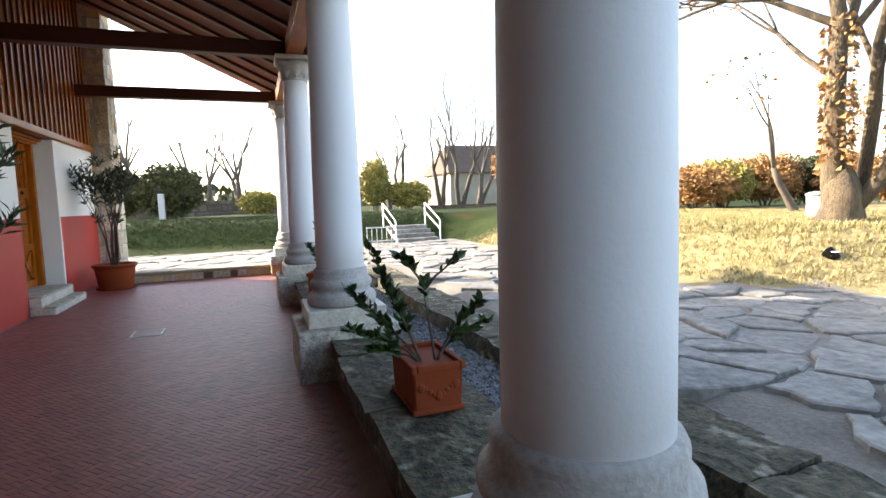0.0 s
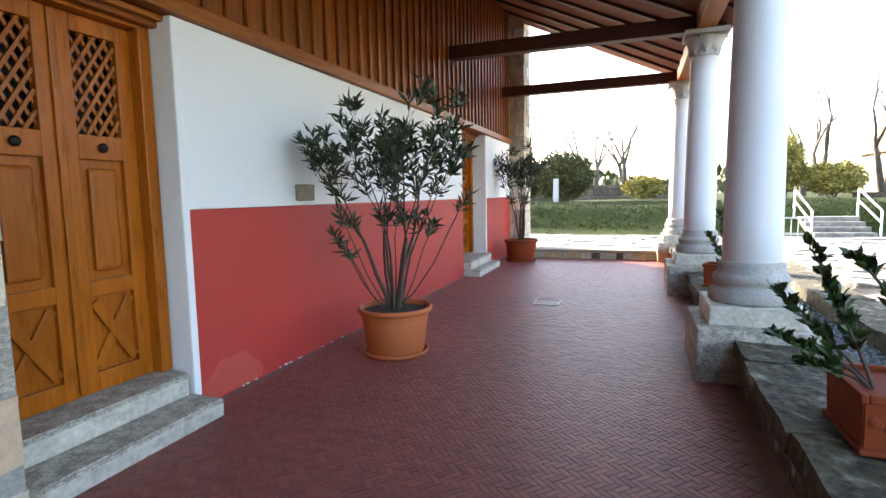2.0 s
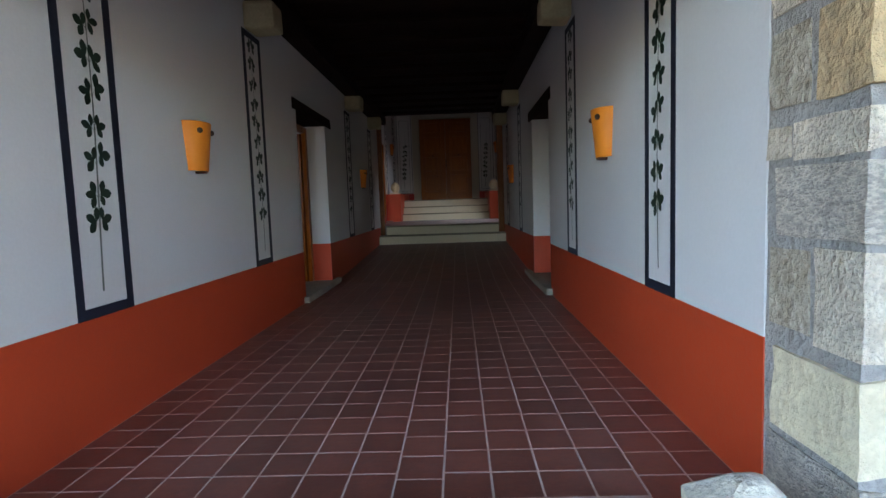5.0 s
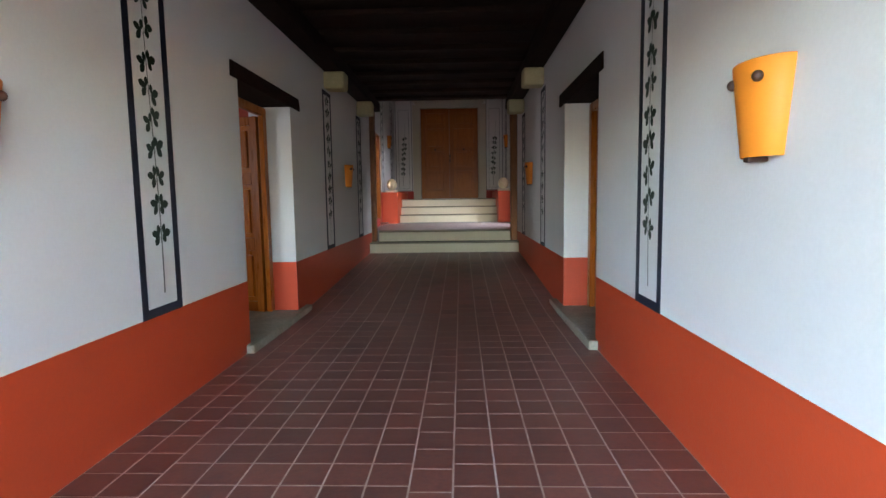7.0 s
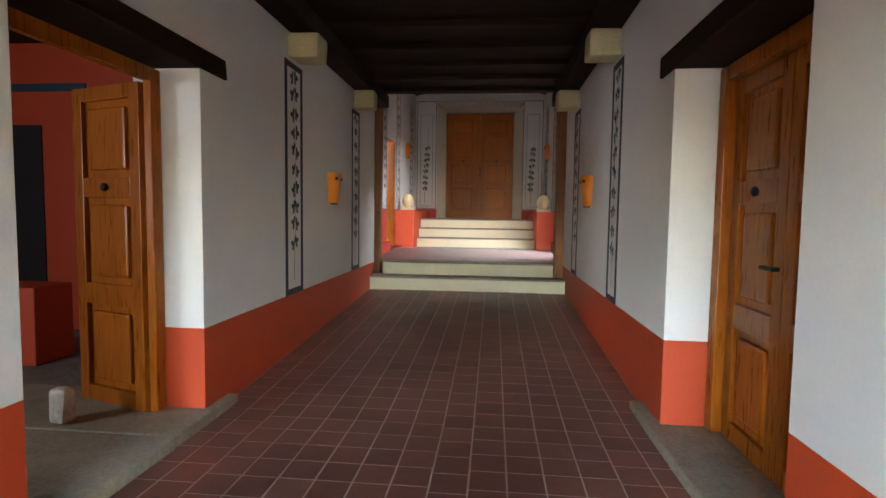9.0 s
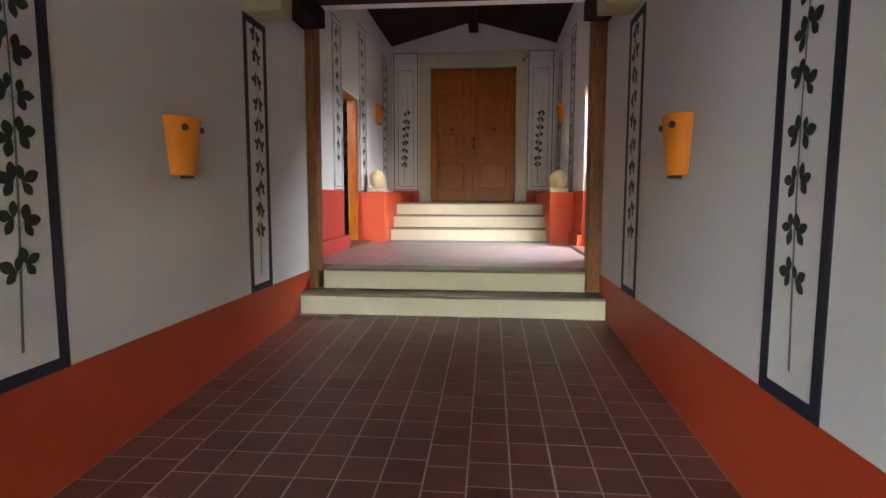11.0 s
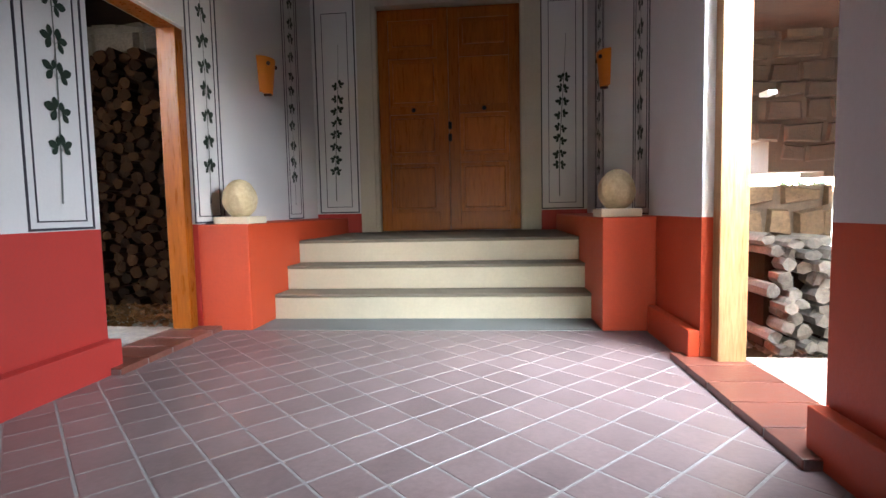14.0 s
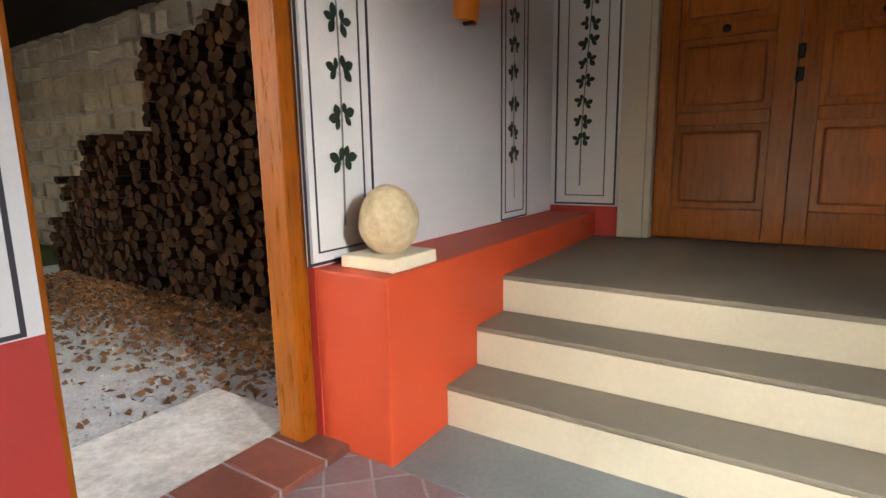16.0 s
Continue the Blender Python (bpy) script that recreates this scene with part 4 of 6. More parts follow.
# ---------------------------------------------------------------- painted panels and sconces
def vine(bm, cx, z0, z1, w, seed, mi_stem, mi_leaf, leaf_from=0.22, leaf_to=0.98, pairs=9, bend=0.0, size=1.0):
    """A painted twig with pairs of three-lobed leaves, flat in the plane y 0."""
    rnd = random.Random(seed)
    ph = rnd.uniform(0, 6)
    def at(q):
        return cx + w * (0.10 * math.sin(ph + q * 4) + bend * (q - 0.5)), z0 + (z1 - z0) * q
    prev = None
    N = 14
    for i in range(N + 1):
        x, z = at(i / N)
        t = w * (0.018 * (1 - i / N) + 0.011)
        cur = (bm.verts.new((x - t, -0.002, z)), bm.verts.new((x + t, -0.002, z)))
        if prev:
            f = bm.faces.new((prev[0], prev[1], cur[1], cur[0]))
            f.material_index = mi_stem
        prev = cur
    for k in range(pairs):
        q = leaf_from + (leaf_to - leaf_from) * k / max(1, pairs - 1)
        x, z = at(q)
        for s in (-1, 1):
            if k == pairs - 1 and s > 0:
                continue
            ox, oz = x + s * w * rnd.uniform(0.06, 0.10), z + rnd.uniform(-0.02, 0.02)
            base = rnd.uniform(0.0, 0.5)
            for lobe in (-1, 0, 1):
                a = base + lobe * rnd.uniform(1.15, 1.35)
                R = w * 0.27 * size * rnd.uniform(0.85, 1.1) * (1.08 if lobe == 0 else 0.95)
                hw = R * rnd.uniform(0.28, 0.34)
                dx, dz = s * math.cos(a), math.sin(a)
                vs = []
                for u, k in ((0.0, 0.0), (0.22, 0.55), (0.48, 0.98), (0.72, 0.9), (0.92, 0.45), (1.0, 0.0), (0.90, -0.45), (0.70, -0.9), (0.46, -0.98), (0.22, -0.55)):
                    vs.append(bm.verts.new((ox + dx * R * u - dz * hw * k, -0.0022 - 0.0003 * lobe, oz + dz * R * u + dx * hw * k)))
                bm.faces.new(vs).material_index = mi_leaf
            # short stalk
            t = w * 0.010
            f = bm.faces.new([bm.verts.new(p) for p in ((x, -0.0018, z - 0.03 - t), (ox, -0.0018, oz - t), (ox, -0.0018, oz + t), (x, -0.0018, z - 0.03 + t))])
            f.material_index = mi_stem


def frame_lines(bm, x0, x1, z0, z1, t, mi, y=-0.003):
    for a, b, c, d in ((x0, x1, z0, z0 + t), (x0, x1, z1 - t, z1), (x0, x0 + t, z0 + t, z1 - t), (x1 - t, x1, z0 + t, z1 - t)):
        box(bm, a, b, y, 0.001, c, d, mi)


def wall_panel(m, w, z0, z1, border, seed, pairs, inner=0.0, label="", top=0.0, **kw):
    """A painted upright panel with a border and a climbing vine, laid on a wall by the pose m."""
    p = thing("painted_panel", label, "wall painting", "painted vine panels")
    p.matrix_world = m
    bm = bmesh.new()
    frame_lines(bm, 0, w, z0, z1, border, 0)
    part("border", bm, NAVY if border > 0.02 else LINE, p)
    if inner:
        bm = bmesh.new()
        frame_lines(bm, inner, w - inner, z0 + inner * 0.8, z1 - (top or inner * 1.6), 0.007, 0)
        part("inner_line", bm, LINE, p)
    bm = bmesh.new()
    vine(bm, w / 2, z0 + (z1 - z0) * kw.pop("lo", 0.05), z0 + (z1 - z0) * kw.pop("hi", 0.93), (w - 2 * border - 2 * inner) * kw.pop("wide", 0.8), seed, 0, 1, pairs=pairs, **kw)
    part("vine", bm, [STEMPAINT, LEAFPAINT], p, "dark green painted vine")
    return p


VL = "dark blue framed painted panel with climbing green vine"
for i, (a, b) in enumerate(((1.295, 1.685), (3.31, 3.70), (7.135, 7.495), (9.19, 9.58))):
    wall_panel(pose(W - 0.001, b, 0, 0, 0, -90), b - a, 0.352, 2.34, 0.05, 10 + i, 10, label=VL, lo=0.06, hi=0.96, leaf_from=0.18, size=1.08)
for i, (a, b) in enumerate(((1.107, 1.515), (3.21, 3.60), (7.06, 7.46), (9.12, 9.49))):
    wall_panel(pose(-W + 0.001, a, 0, 0, 0, 90), b - a, 0.352, 2.34, 0.05, 20 + i, 10, label=VL, lo=0.06, hi=0.96, leaf_from=0.18, size=1.08)
VT = "thin-lined painted panel with climbing green vine"
wall_panel(pose(-1.599, 11.96, 0, 0, 0, 90), 0.40, 1.15, 3.3, 0.012, 31, 10, 0.05, VT, lo=0.06, leaf_from=0.15, size=1.05)
wall_panel(pose(-1.599, 13.30, 0, 0, 0, 90), 0.42, 1.15, 3.6, 0.012, 32, 11, 0.06, VT, lo=0.06, leaf_from=0.13, size=1.05)
wall_panel(pose(-1.599, 15.02, 0, 0, 0, 90), 0.42, 1.15, 3.6, 0.012, 33, 11, 0.06, VT, lo=0.06, leaf_from=0.13, size=1.05)
wall_panel(pose(1.579, 13.95, 0, 0, 0, -90), 0.42, 1.15, 3.6, 0.012, 34, 11, 0.06, VT, lo=0.06, leaf_from=0.13, size=1.05)
wall_panel(pose(1.579, 15.45, 0, 0, 0, -90), 0.42, 1.15, 3.6, 0.012, 35, 11, 0.06, VT, lo=0.06, leaf_from=0.13, size=1.05)
wall_panel(pose(-1.599, 10.75, 0, 0, 0, 90), 0.40, 1.15, 3.3, 0.012, 39, 10, 0.05, VT, lo=0.06, leaf_from=0.15, size=1.05)
wall_panel(pose(1.579, 11.17, 0, 0, 0, -90), 0.42, 1.15, 3.3, 0.012, 36, 10, 0.05, VT, lo=0.06, leaf_from=0.15, size=1.05)
wall_panel(pose(-1.565, 15.919, 0), 0.48, 1.20, 3.86, 0.014, 37, 8, 0.085, VT, 0.33, lo=0.055, hi=0.74, leaf_from=0.19, leaf_to=0.74, size=0.95, bend=0.16)
wall_panel(pose(1.06, 15.919, 0), 0.48, 1.20, 3.86, 0.014, 38, 8, 0.085, VT, 0.33, lo=0.055, hi=0.74, leaf_from=0.19, leaf_to=0.74, size=0.95, bend=0.16)


def sconce(m, h=0.312):
    s = thing("wall_sconce", "orange tapered wall lamp shade with brown knob", "wall lamp", "wall sconces")
    s.matrix_world = m
    bm = bmesh.new()
    prof = [(0.098, 0.0), (0.101, 0.004), (0.144, h), (0.141, h + 0.004), (0.134, h), (0.093, 0.006)]
    rings = lathe(bm, prof, 24, (0, 0), 0, -math.pi, math.pi)
    bm.faces.new(rings[-1])
    for v in bm.verts:
        v.co.y *= 0.72
    part("shade", bm, SCONCE, s)
    for a in (-0.6, 0.6):
        bm = bmesh.new()
        bmesh.ops.create_uvsphere(bm, u_segments=14, v_segments=9, radius=0.019)
        for v in bm.verts:
            v.co += Vector((0.139 * math.sin(a), -0.101 * math.cos(a), h - 0.055))
        part("knob", bm, KNOB, s, "round dark brown knob")
    bm = bmesh.new()
    box(bm, -0.016, 0.016, -0.07, 0.0, -0.016, 0.002, 0, 0.005)
    part("bracket", bm, KNOB, s)
    return s


for y, z in ((2.40, 1.105), (8.41, 1.17)):
    sconce(pose(W, y, z, 0, 0, -90))
for y, z in ((2.29, 1.105), (8.31, 1.17)):
    sconce(pose(-W, y, z, 0, 0, 90))
sconce(pose(-1.6, 14.55, 2.32, 0, 0, 90))
sconce(pose(1.58, 14.85, 2.32, 0, 0, -90))

# corbels, ceiling beams, posts
for s, cs in ((1, (1.49, 3.50, 5.28, 7.31, 9.38)), (-1, (1.31, 3.40, 5.2, 7.26, 9.30))):
    for y in cs:
        if 4.9 < y < 5.6:
            continue
        bm = bmesh.new()
        box(bm, 0, 0.26, -0.13, 0.13, 2.35, 2.57, 0, 0.035, 0.01)
        ob = finish("corbel", bm, CORBEL)
        ob.location = (W - 0.26 if s > 0 else -W, y, 0)
        tagged(ob, "yellowish rough stone corbel under ceiling beam", "corbel", "corbels")
for s in (-1, 1):
    a, b = sorted((s * (W - 0.002), s * (W - 0.22)))
    beam("wall_plate", a, b, 0.2, 10.3, 2.575, 2.74, DARKWOOD, "dark wall plate timber on corbels")
y = 0.75
while y < 10.2:
    beam("ceiling_joist", -W + 0.002, W - 0.002, y, y + 0.16, 2.742, 2.80, DARKWOOD, "dark timber joist under plank ceiling", "ceiling joists")
    y += 0.62
for x0, x1 in ((-1.44, -1.285), (1.245, 1.42)):
    bm = bmesh.new()
    box(bm, x0, x1, 10.37, 10.54, 0.179, 2.83, 0, 0.022, 0.008)
    tagged(finish("wooden_post", bm, OLDWOOD), "old brown square wooden post beside the step", "post", "portal posts")
beam("ridge_beam", -0.09, 0.09, 10.57, 15.9, 4.20, 4.40, DARKWOOD, "dark ridge beam of the vestibule roof")

# pedestals beside the steps and carved stones
for s in (-1, 1):
    a, b = sorted((s * 1.228, s * (1.655 if s < 0 else 1.578)))
    bm = bmesh.new()
    box(bm, a, b, 13.335, 15.918, F2, 1.14, 0, 0.012)
    tagged(finish("stair_cheek_wall", bm, ORANGE_RED), "orange-red painted cheek wall beside the steps", "wall")
for x in (-1.39, 1.37):
    c = thing("stone_ornament", "carved cream stone cone on square plinth", "ornament", "carved stones", (x, 13.56, 1.14))
    bm = bmesh.new()
    box(bm, -0.135, 0.135, -0.15, 0.15, 0, 0.055, 0, 0.008, 0.003)
    part("plinth", bm, STONE_STEP, c)
    bm = bmesh.new()
    bmesh.ops.create_icosphere(bm, subdivisions=4, radius=0.125)
    for v in bm.verts:
        p = v.co.copy()
        k = 1 + 0.05 * noise.noise(p * 22) + 0.035 * math.sin(9 * math.atan2(p.y, p.x) + p.z * 30)
        v.co = Vector((p.x * k * (1 - 0.5 * max(0, p.z)), p.y * k * (1 - 0.5 * max(0, p.z)), p.z * 1.18)) + Vector((0, 0, 0.05 + 0.135))
    for f in bm.faces:
        f.smooth = True
    part("cone", bm, CREAMROCK, c, "rough carved cone")

# vestibule openings
for s, o0, o1 in ((-1, 12.40, 13.33), (1, 11.55, 12.60)):
    f = thing("opening_frame", "golden wooden frame of the open side doorway", "door frame", "side doorways", (s * 1.705, 0, F2))
    for a, b in ((o0 + 0.001, o0 + (0.03 if s < 0 else 0.09)), (o1 - 0.09, o1 - 0.001)):
        bm = bmesh.new()
        box(bm, -0.07, 0.07, a, b, 0.03, 2.12, 0, 0.008)
        part("jamb", bm, PALELARCH if s > 0 else WOOD, f)
    bm = bmesh.new()
    box(bm, -0.07, 0.07, o0 + 0.001, o1 - 0.001, 2.04 + 0.08, 2.125 + 0.001, 0, 0.004)
    part("head", bm, WOOD, f)
    sill = thing("tile_sill", "row of red tiles with pale joints on the doorway sill", "sill", "side doorways")
    a, b = sorted((s * 1.46, s * 1.80))
    bm = bmesh.new()
    box(bm, a + 0.004, b - 0.004, o0 - 0.096, o1 + 0.096, F2 - 0.05, F2 + 0.03)
    part("bed", bm, VGROUT, sill)
    n = 5
    for k in range(n):
        bm = bmesh.new()
        box(bm, a, b, o0 - 0.1 + (o1 - o0 + 0.2) * k / n + 0.006, o0 - 0.1 + (o1 - o0 + 0.2) * (k + 1) / n - 0.006, F2 - 0.04, F2 + 0.036, 0, 0.005)
        part("tile", bm, TILE, sill)
    bm = bmesh.new()
    a, b = sorted((s * 1.80, s * 2.5))
    box(bm, a, b, o0 - 0.1, o1 + 0.1, 0.2, F2 + 0.012, 0, 0.02)
    tagged(finish("door_sill", bm, MARBLE), "pale stone slab outside the side doorway", "sill", "side doorways")
bm = bmesh.new()
box(bm, 1.80, 1.845, 12.42, 12.50, F2 + 1.35, F2 + 1.37, 0, 0.004)
tagged(finish("door_latch", bm, GREYMETAL), "small grey metal latch on the frame", "latch")

# ---------------------------------------------------------------- low walls and ground outside
def slabwall(x0, x1, label):
    w = thing("low_wall", label, "low wall", "low walls between columns")
    bm = bmesh.new()
    box(bm, x0, x1, -3.20, -2.74, FV - 0.3, -0.215, 0, 0.02, 0.01)
    part("core", bm, SLAB, w)
    a = x0
    rnd = random.Random(int(x0 * 10))
    while a < x1 - 0.05:
        b = min(x1, a + rnd.uniform(0.7, 1.1))
        if x1 - b < 0.3:
            b = x1
        bm = bmesh.new()
        box(bm, a + 0.004, b - 0.004, -3.24 + rnd.uniform(-0.02, 0.02), -2.69 + rnd.uniform(-0.02, 0.02), -0.214, -0.12, 0, 0.0, 0.008)
        bmesh.ops.subdivide_edges(bm, edges=list(bm.edges), cuts=9, use_grid_fill=True)
        for v in bm.verts:
            v.co += Vector((noise.noise(v.co * 9 + Vector((0, 4, 0))) * 0.012, noise.noise(v.co * 6) * 0.016, noise.noise(v.co * 7 + Vector((5, 1, 0))) * 0.016 + noise.noise(v.co * 21) * 0.012))
        part("slab", bm, SLAB, w, "weathered mossy cover slab")
        a = b
    return w


for a, b in zip([-1.42] + CX[:3], CX):
    slabwall(a + 0.385, b - (0.385 if b < 10 else 0.25), "low rough stone wall with weathered cover slabs")
endw = thing("low_wall", "low end wall of small stones with pale coping", "low wall")
bm = bmesh.new()
box(bm, 10.72, 11.1, -2.50, 0.02, FV - 0.2, -0.29, 0, 0.01)
part("core", bm, MORTAR, endw)
bm = bmesh.new()
box(bm, 10.67, 11.14, -2.48, 0.018, -0.29, -0.235, 0, 0.012)
part("coping", bm, SILL, endw, "flat stone coping")
y = -2.48
rnd = random.Random(4)
while y < -0.02:
    w_ = rnd.uniform(0.12, 0.3)
    bm = bmesh.new()
    box(bm, 10.70, 10.78, y, min(0.0, y + w_ - 0.012), FV, -0.295, 0, 0.008, 0.004)
    part("stone", bm, rnd.choice((ROCK1, ROCK2, RUBBLE)), endw)
    y += w_
bm = bmesh.new()
box(bm, 10.42, 11.05, -3.13, -2.50, FV - 0.2, -0.232, 0, 0.02, 0.006)
tagged(finish("corner_block", bm, ROCK2), "ochre stone corner block under the end column", "stone block")

GZ = -0.50
# one ground sheet with a bank to the north-east and the south
def ground_z(x, y):
    z = GZ
    b = max(0.0, min(1.0, (-y - 8.1 + 0.9 * min(0.0, x - 6.1)) / 2.8)) if x > -9 else 0.0
    b2 = max(0.0, min(1.0, (x - 17.3) / 2.6))
    k1, k2 = b * b * (3 - 2 * b), b2 * b2 * (3 - 2 * b2)
    m = max(b, b2)
    z += max(0.74 * k1, 0.92 * k2)
    if y > 9.3 and abs(x) > 2:
        k = max(0, min(1, (y - 9.3) / 0.6))
        z = z * (1 - k) + (F2 - 0.06) * k
    return z + (0.05 * noise.noise(Vector((x * 0.3, y * 0.3, 0))) if m > 0.02 else 0)


def axis(lo, hi, mid0, mid1, fine_, coarse):
    vals = [mid0 + i * fine_ for i in range(int((mid1 - mid0) / fine_) + 1)]
    v, s = mid1, fine_
    while v < hi:
        s *= 1.35
        v = min(hi, v + s)
        vals.append(v)
    v, s = mid0, fine_
    while v > lo:
        s *= 1.35
        v = max(lo, v - s)
        vals.insert(0, v)
    return vals


gx, gy = axis(-2500, 2500, -12, 32, 0.7, 0), axis(-2500, 2500, -24, 18, 0.7, 0)
gv = [(x, y, ground_z(x, y) if not (-8.9 < x < 11.9 and -2.9 < y < 9.2 or -6.5 < x < 10.6 and -4.5 < y < 0 or abs(x) < 2.05 and 9 < y < 16.3) else -0.75) for y in gy for x in gx]
gf = [(j * len(gx) + i, j * len(gx) + i + 1, (j + 1) * len(gx) + i + 1, (j + 1) * len(gx) + i) for j in range(len(gy) - 1) for i in range(len(gx) - 1)]
gme = mesh_from("ground", gv, gf, GRASS, True)
for m_ in (DRY, SANDJOINT, CGRAVEL):
    gme.materials.append(m_)
for p in gme.polygons:
    c = p.center
    if c.y > 9 and abs(c.x) < 8 and c.y < 22:
        p.material_index = 3
    elif c.z < GZ + 0.03 and abs(c.y) < 24 and -12 < c.x < 32:
        p.material_index = 2
    elif c.y < -8 and c.x < 15:
        p.material_index = 1
tagged(new("ground", gme), "lawn banks, dry grass and sandy paved yard", "ground", kind="structure")

# kerb of big slabs, gravel strip
kerb = thing("kerb", "long rough grey kerb slabs beside the gravel strip", "kerb")
tagged(kerb, kind="structure")
x = -6.0
rnd = random.Random(3)
while x < 10.6:
    b = x + rnd.uniform(1.1, 1.9)
    bm = bmesh.new()
    box(bm, x + 0.006, b - 0.006, -4.72 + rnd.uniform(-0.06, 0.06), -4.17 + rnd.uniform(-0.02, 0.02), GZ - 0.25, GZ + 0.05, 0, 0.0, 0.012)
    bmesh.ops.subdivide_edges(bm, edges=list(bm.edges), cuts=9, use_grid_fill=True)
    for v in bm.verts:
        v.co += Vector((0, noise.noise(v.co * 4) * 0.03, noise.noise(v.co * 5 + Vector((5, 1, 0))) * 0.02 + noise.noise(v.co * 15) * 0.014))
    part("kerb_slab", bm, SLAB, kerb)
    x = b
rng = np.random.default_rng(7)
def pebbles(name, x0, x1, y0, y1, zf, n, size, mat, label):
    vs, fs = [], []
    P = np.column_stack([rng.uniform(x0, x1, n), rng.uniform(y0, y1, n)])
    base = np.array([(0.5, 0, 0), (0, 0.5, 0), (-0.5, 0, 0), (0, -0.5, 0), (0.1, 0.05, 0.42)])
    for px, py in P:
        a, s = rng.uniform(0, 6.28), size * rng.uniform(0.5, 1.3)
        c, d = math.cos(a), math.sin(a)
        b = len(vs)
        for q in base:
            vs.append((px + s * (q[0] * c - q[1] * d) * rng.uniform(0.8, 1.2), py + s * (q[0] * d + q[1] * c), zf + s * q[2]))
        fs += [(b, b + 1, b + 4), (b + 1, b + 2, b + 4), (b + 2, b + 3, b + 4), (b + 3, b, b + 4)]
    return tagged(new(name, mesh_from(name, vs, fs, mat)), label, "gravel", kind="stuff")


structure("gravel_bed", [(-6, 10.5, -4.2, -3.12, -0.9, GZ - 0.13)], [GRAVEL], "grey gravel strip bed", "ground")
pebbles("gravel", 0.5, 10.5, -4.19, -3.2, GZ - 0.13, 17000, 0.042, GRAVEL, "loose grey gravel in the strip beside the columns")

# ---------------------------------------------------------------- plants in pots
def round_pot(parent, r, h, mat=TERRA):
    bm = bmesh.new()
    lathe(bm, [(0.0, 0.012), (r * 0.98 * 0.78, 0.012), (r * 0.80, 0.03), (r * 0.93, h * 0.78), (r * 0.93, h * 0.80), (r * 0.97, h * 0.83), (r * 0.95, h * 0.86), (r * 1.0, h * 0.89), (r * 1.05, h * 0.9),
               (r * 1.06, h * 0.985), (r * 1.03, h), (r * 0.97, h), (r * 0.94, h * 0.9), (0.0, h * 0.88)], 44)
    part("pot", bm, mat, parent)
    bm = bmesh.new()
    lathe(bm, [(0.0, 0.0), (r * 0.9, 0.0), (r * 0.93, 0.02), (r * 0.93, 0.035), (r * 0.9, 0.035), (r * 0.86, 0.012)], 40)
    part("saucer", bm, mat, parent)
    bm = bmesh.new()
    lathe(bm, [(r * 0.95, h * 0.9), (r * 0.5, h * 0.93), (0.0, h * 0.94)], 24)
    part("soil", bm, SOIL, parent, "dark potting soil")


def branchy(bm, rnd, p, d, length, r, depth, tips, seg=5, droop=0.0, split=(2, 3), spread=0.55, keep=0.72):
    pts, radii = [p], [r]
    for k in range(4):
        d = (d + Vector((rnd.uniform(-1, 1), rnd.uniform(-1, 1), rnd.uniform(-0.5, 0.8) - droop)) * 0.13).normalized()
        p = p + d * length / 4
        pts.append(p)
        radii.append(r * (1 - 0.38 * (k + 1) / 4))
    tube(bm, pts, radii, seg)
    if depth == 0:
        tips.append((p, d))
        return
    if depth <= 3:
        tips.append((pts[2], d))
    for k in range(rnd.randint(*split)):
        nd = (d + Vector((rnd.uniform(-1, 1), rnd.uniform(-1, 1), rnd.uniform(-0.6, 0.7))) * spread).normalized()
        branchy(bm, rnd, p, nd, length * keep * rnd.uniform(0.75, 1.15), radii[-1] * 0.72, depth - 1, tips, max(3, seg - 1), droop, split, spread, keep)


def potted_oleander(at, height, seed, label, pot_r, pot_h, mat, leaf, wide=1.0, n_leaf=11, stems=7, shoots=()):
    t = thing("potted_shrub", label, "potted plant", "", at)
    round_pot(t, pot_r, pot_h, mat)
    rnd = random.Random(seed)
    tips = []
    for k in range(stems):
        bm = bmesh.new()
        a = k * math.tau / stems + rnd.uniform(-0.3, 0.3)
        d = Vector((math.cos(a) * 0.11 * wide, math.sin(a) * 0.15 * wide, 1)).normalized()
        branchy(bm, rnd, Vector((math.cos(a) * 0.035, math.sin(a) * 0.035, pot_h * 0.9)), d, height * 0.36, 0.0135 + 0.007 * (k % 3 == 0), 4, tips, 6, -0.1, (2, 2), 0.36 * wide, 0.68)
        part("stem", bm, STEM, t)
    pts, dirs = [], []
    for p, d in tips:
        for k in range(n_leaf):
            dd = (d * 0.6 + Vector((rnd.uniform(-1, 1), rnd.uniform(-1, 1), rnd.uniform(-0.5, 0.9)))).normalized()
            pts.append(p - d * rnd.uniform(0, 0.12))
            dirs.append(dd)
    for ox, oy, oz in shoots:
        bm = bmesh.new()
        end = Vector((ox, oy, oz))
        ctrl = [Vector((0, 0, pot_h * 0.9)).lerp(end, q) + Vector((0, 0, -0.18 * math.sin(math.pi * q))) * (1 - q) + Vector((rnd.uniform(-1, 1), rnd.uniform(-1, 1), 0)) * 0.012 for q in (0, 0.25, 0.5, 0.75, 1)]
        tube(bm, ctrl, (0.008, 0.007, 0.006, 0.005, 0.0035), 5)
        part("stem", bm, STEM, t)
        for k in range(30):
            q = rnd.uniform(0.0, 0.2)
            pts.append(end.lerp(ctrl[3], q * 3))
            dirs.append(((end - ctrl[3]).normalized() * 0.7 + Vector((rnd.uniform(-1, 1), rnd.uniform(-1, 1), rnd.uniform(-0.6, 0.8)))).normalized())
    leaf_cloud("foliage", pts, dirs, 0.112, 0.0115, leaf, t)
    return t


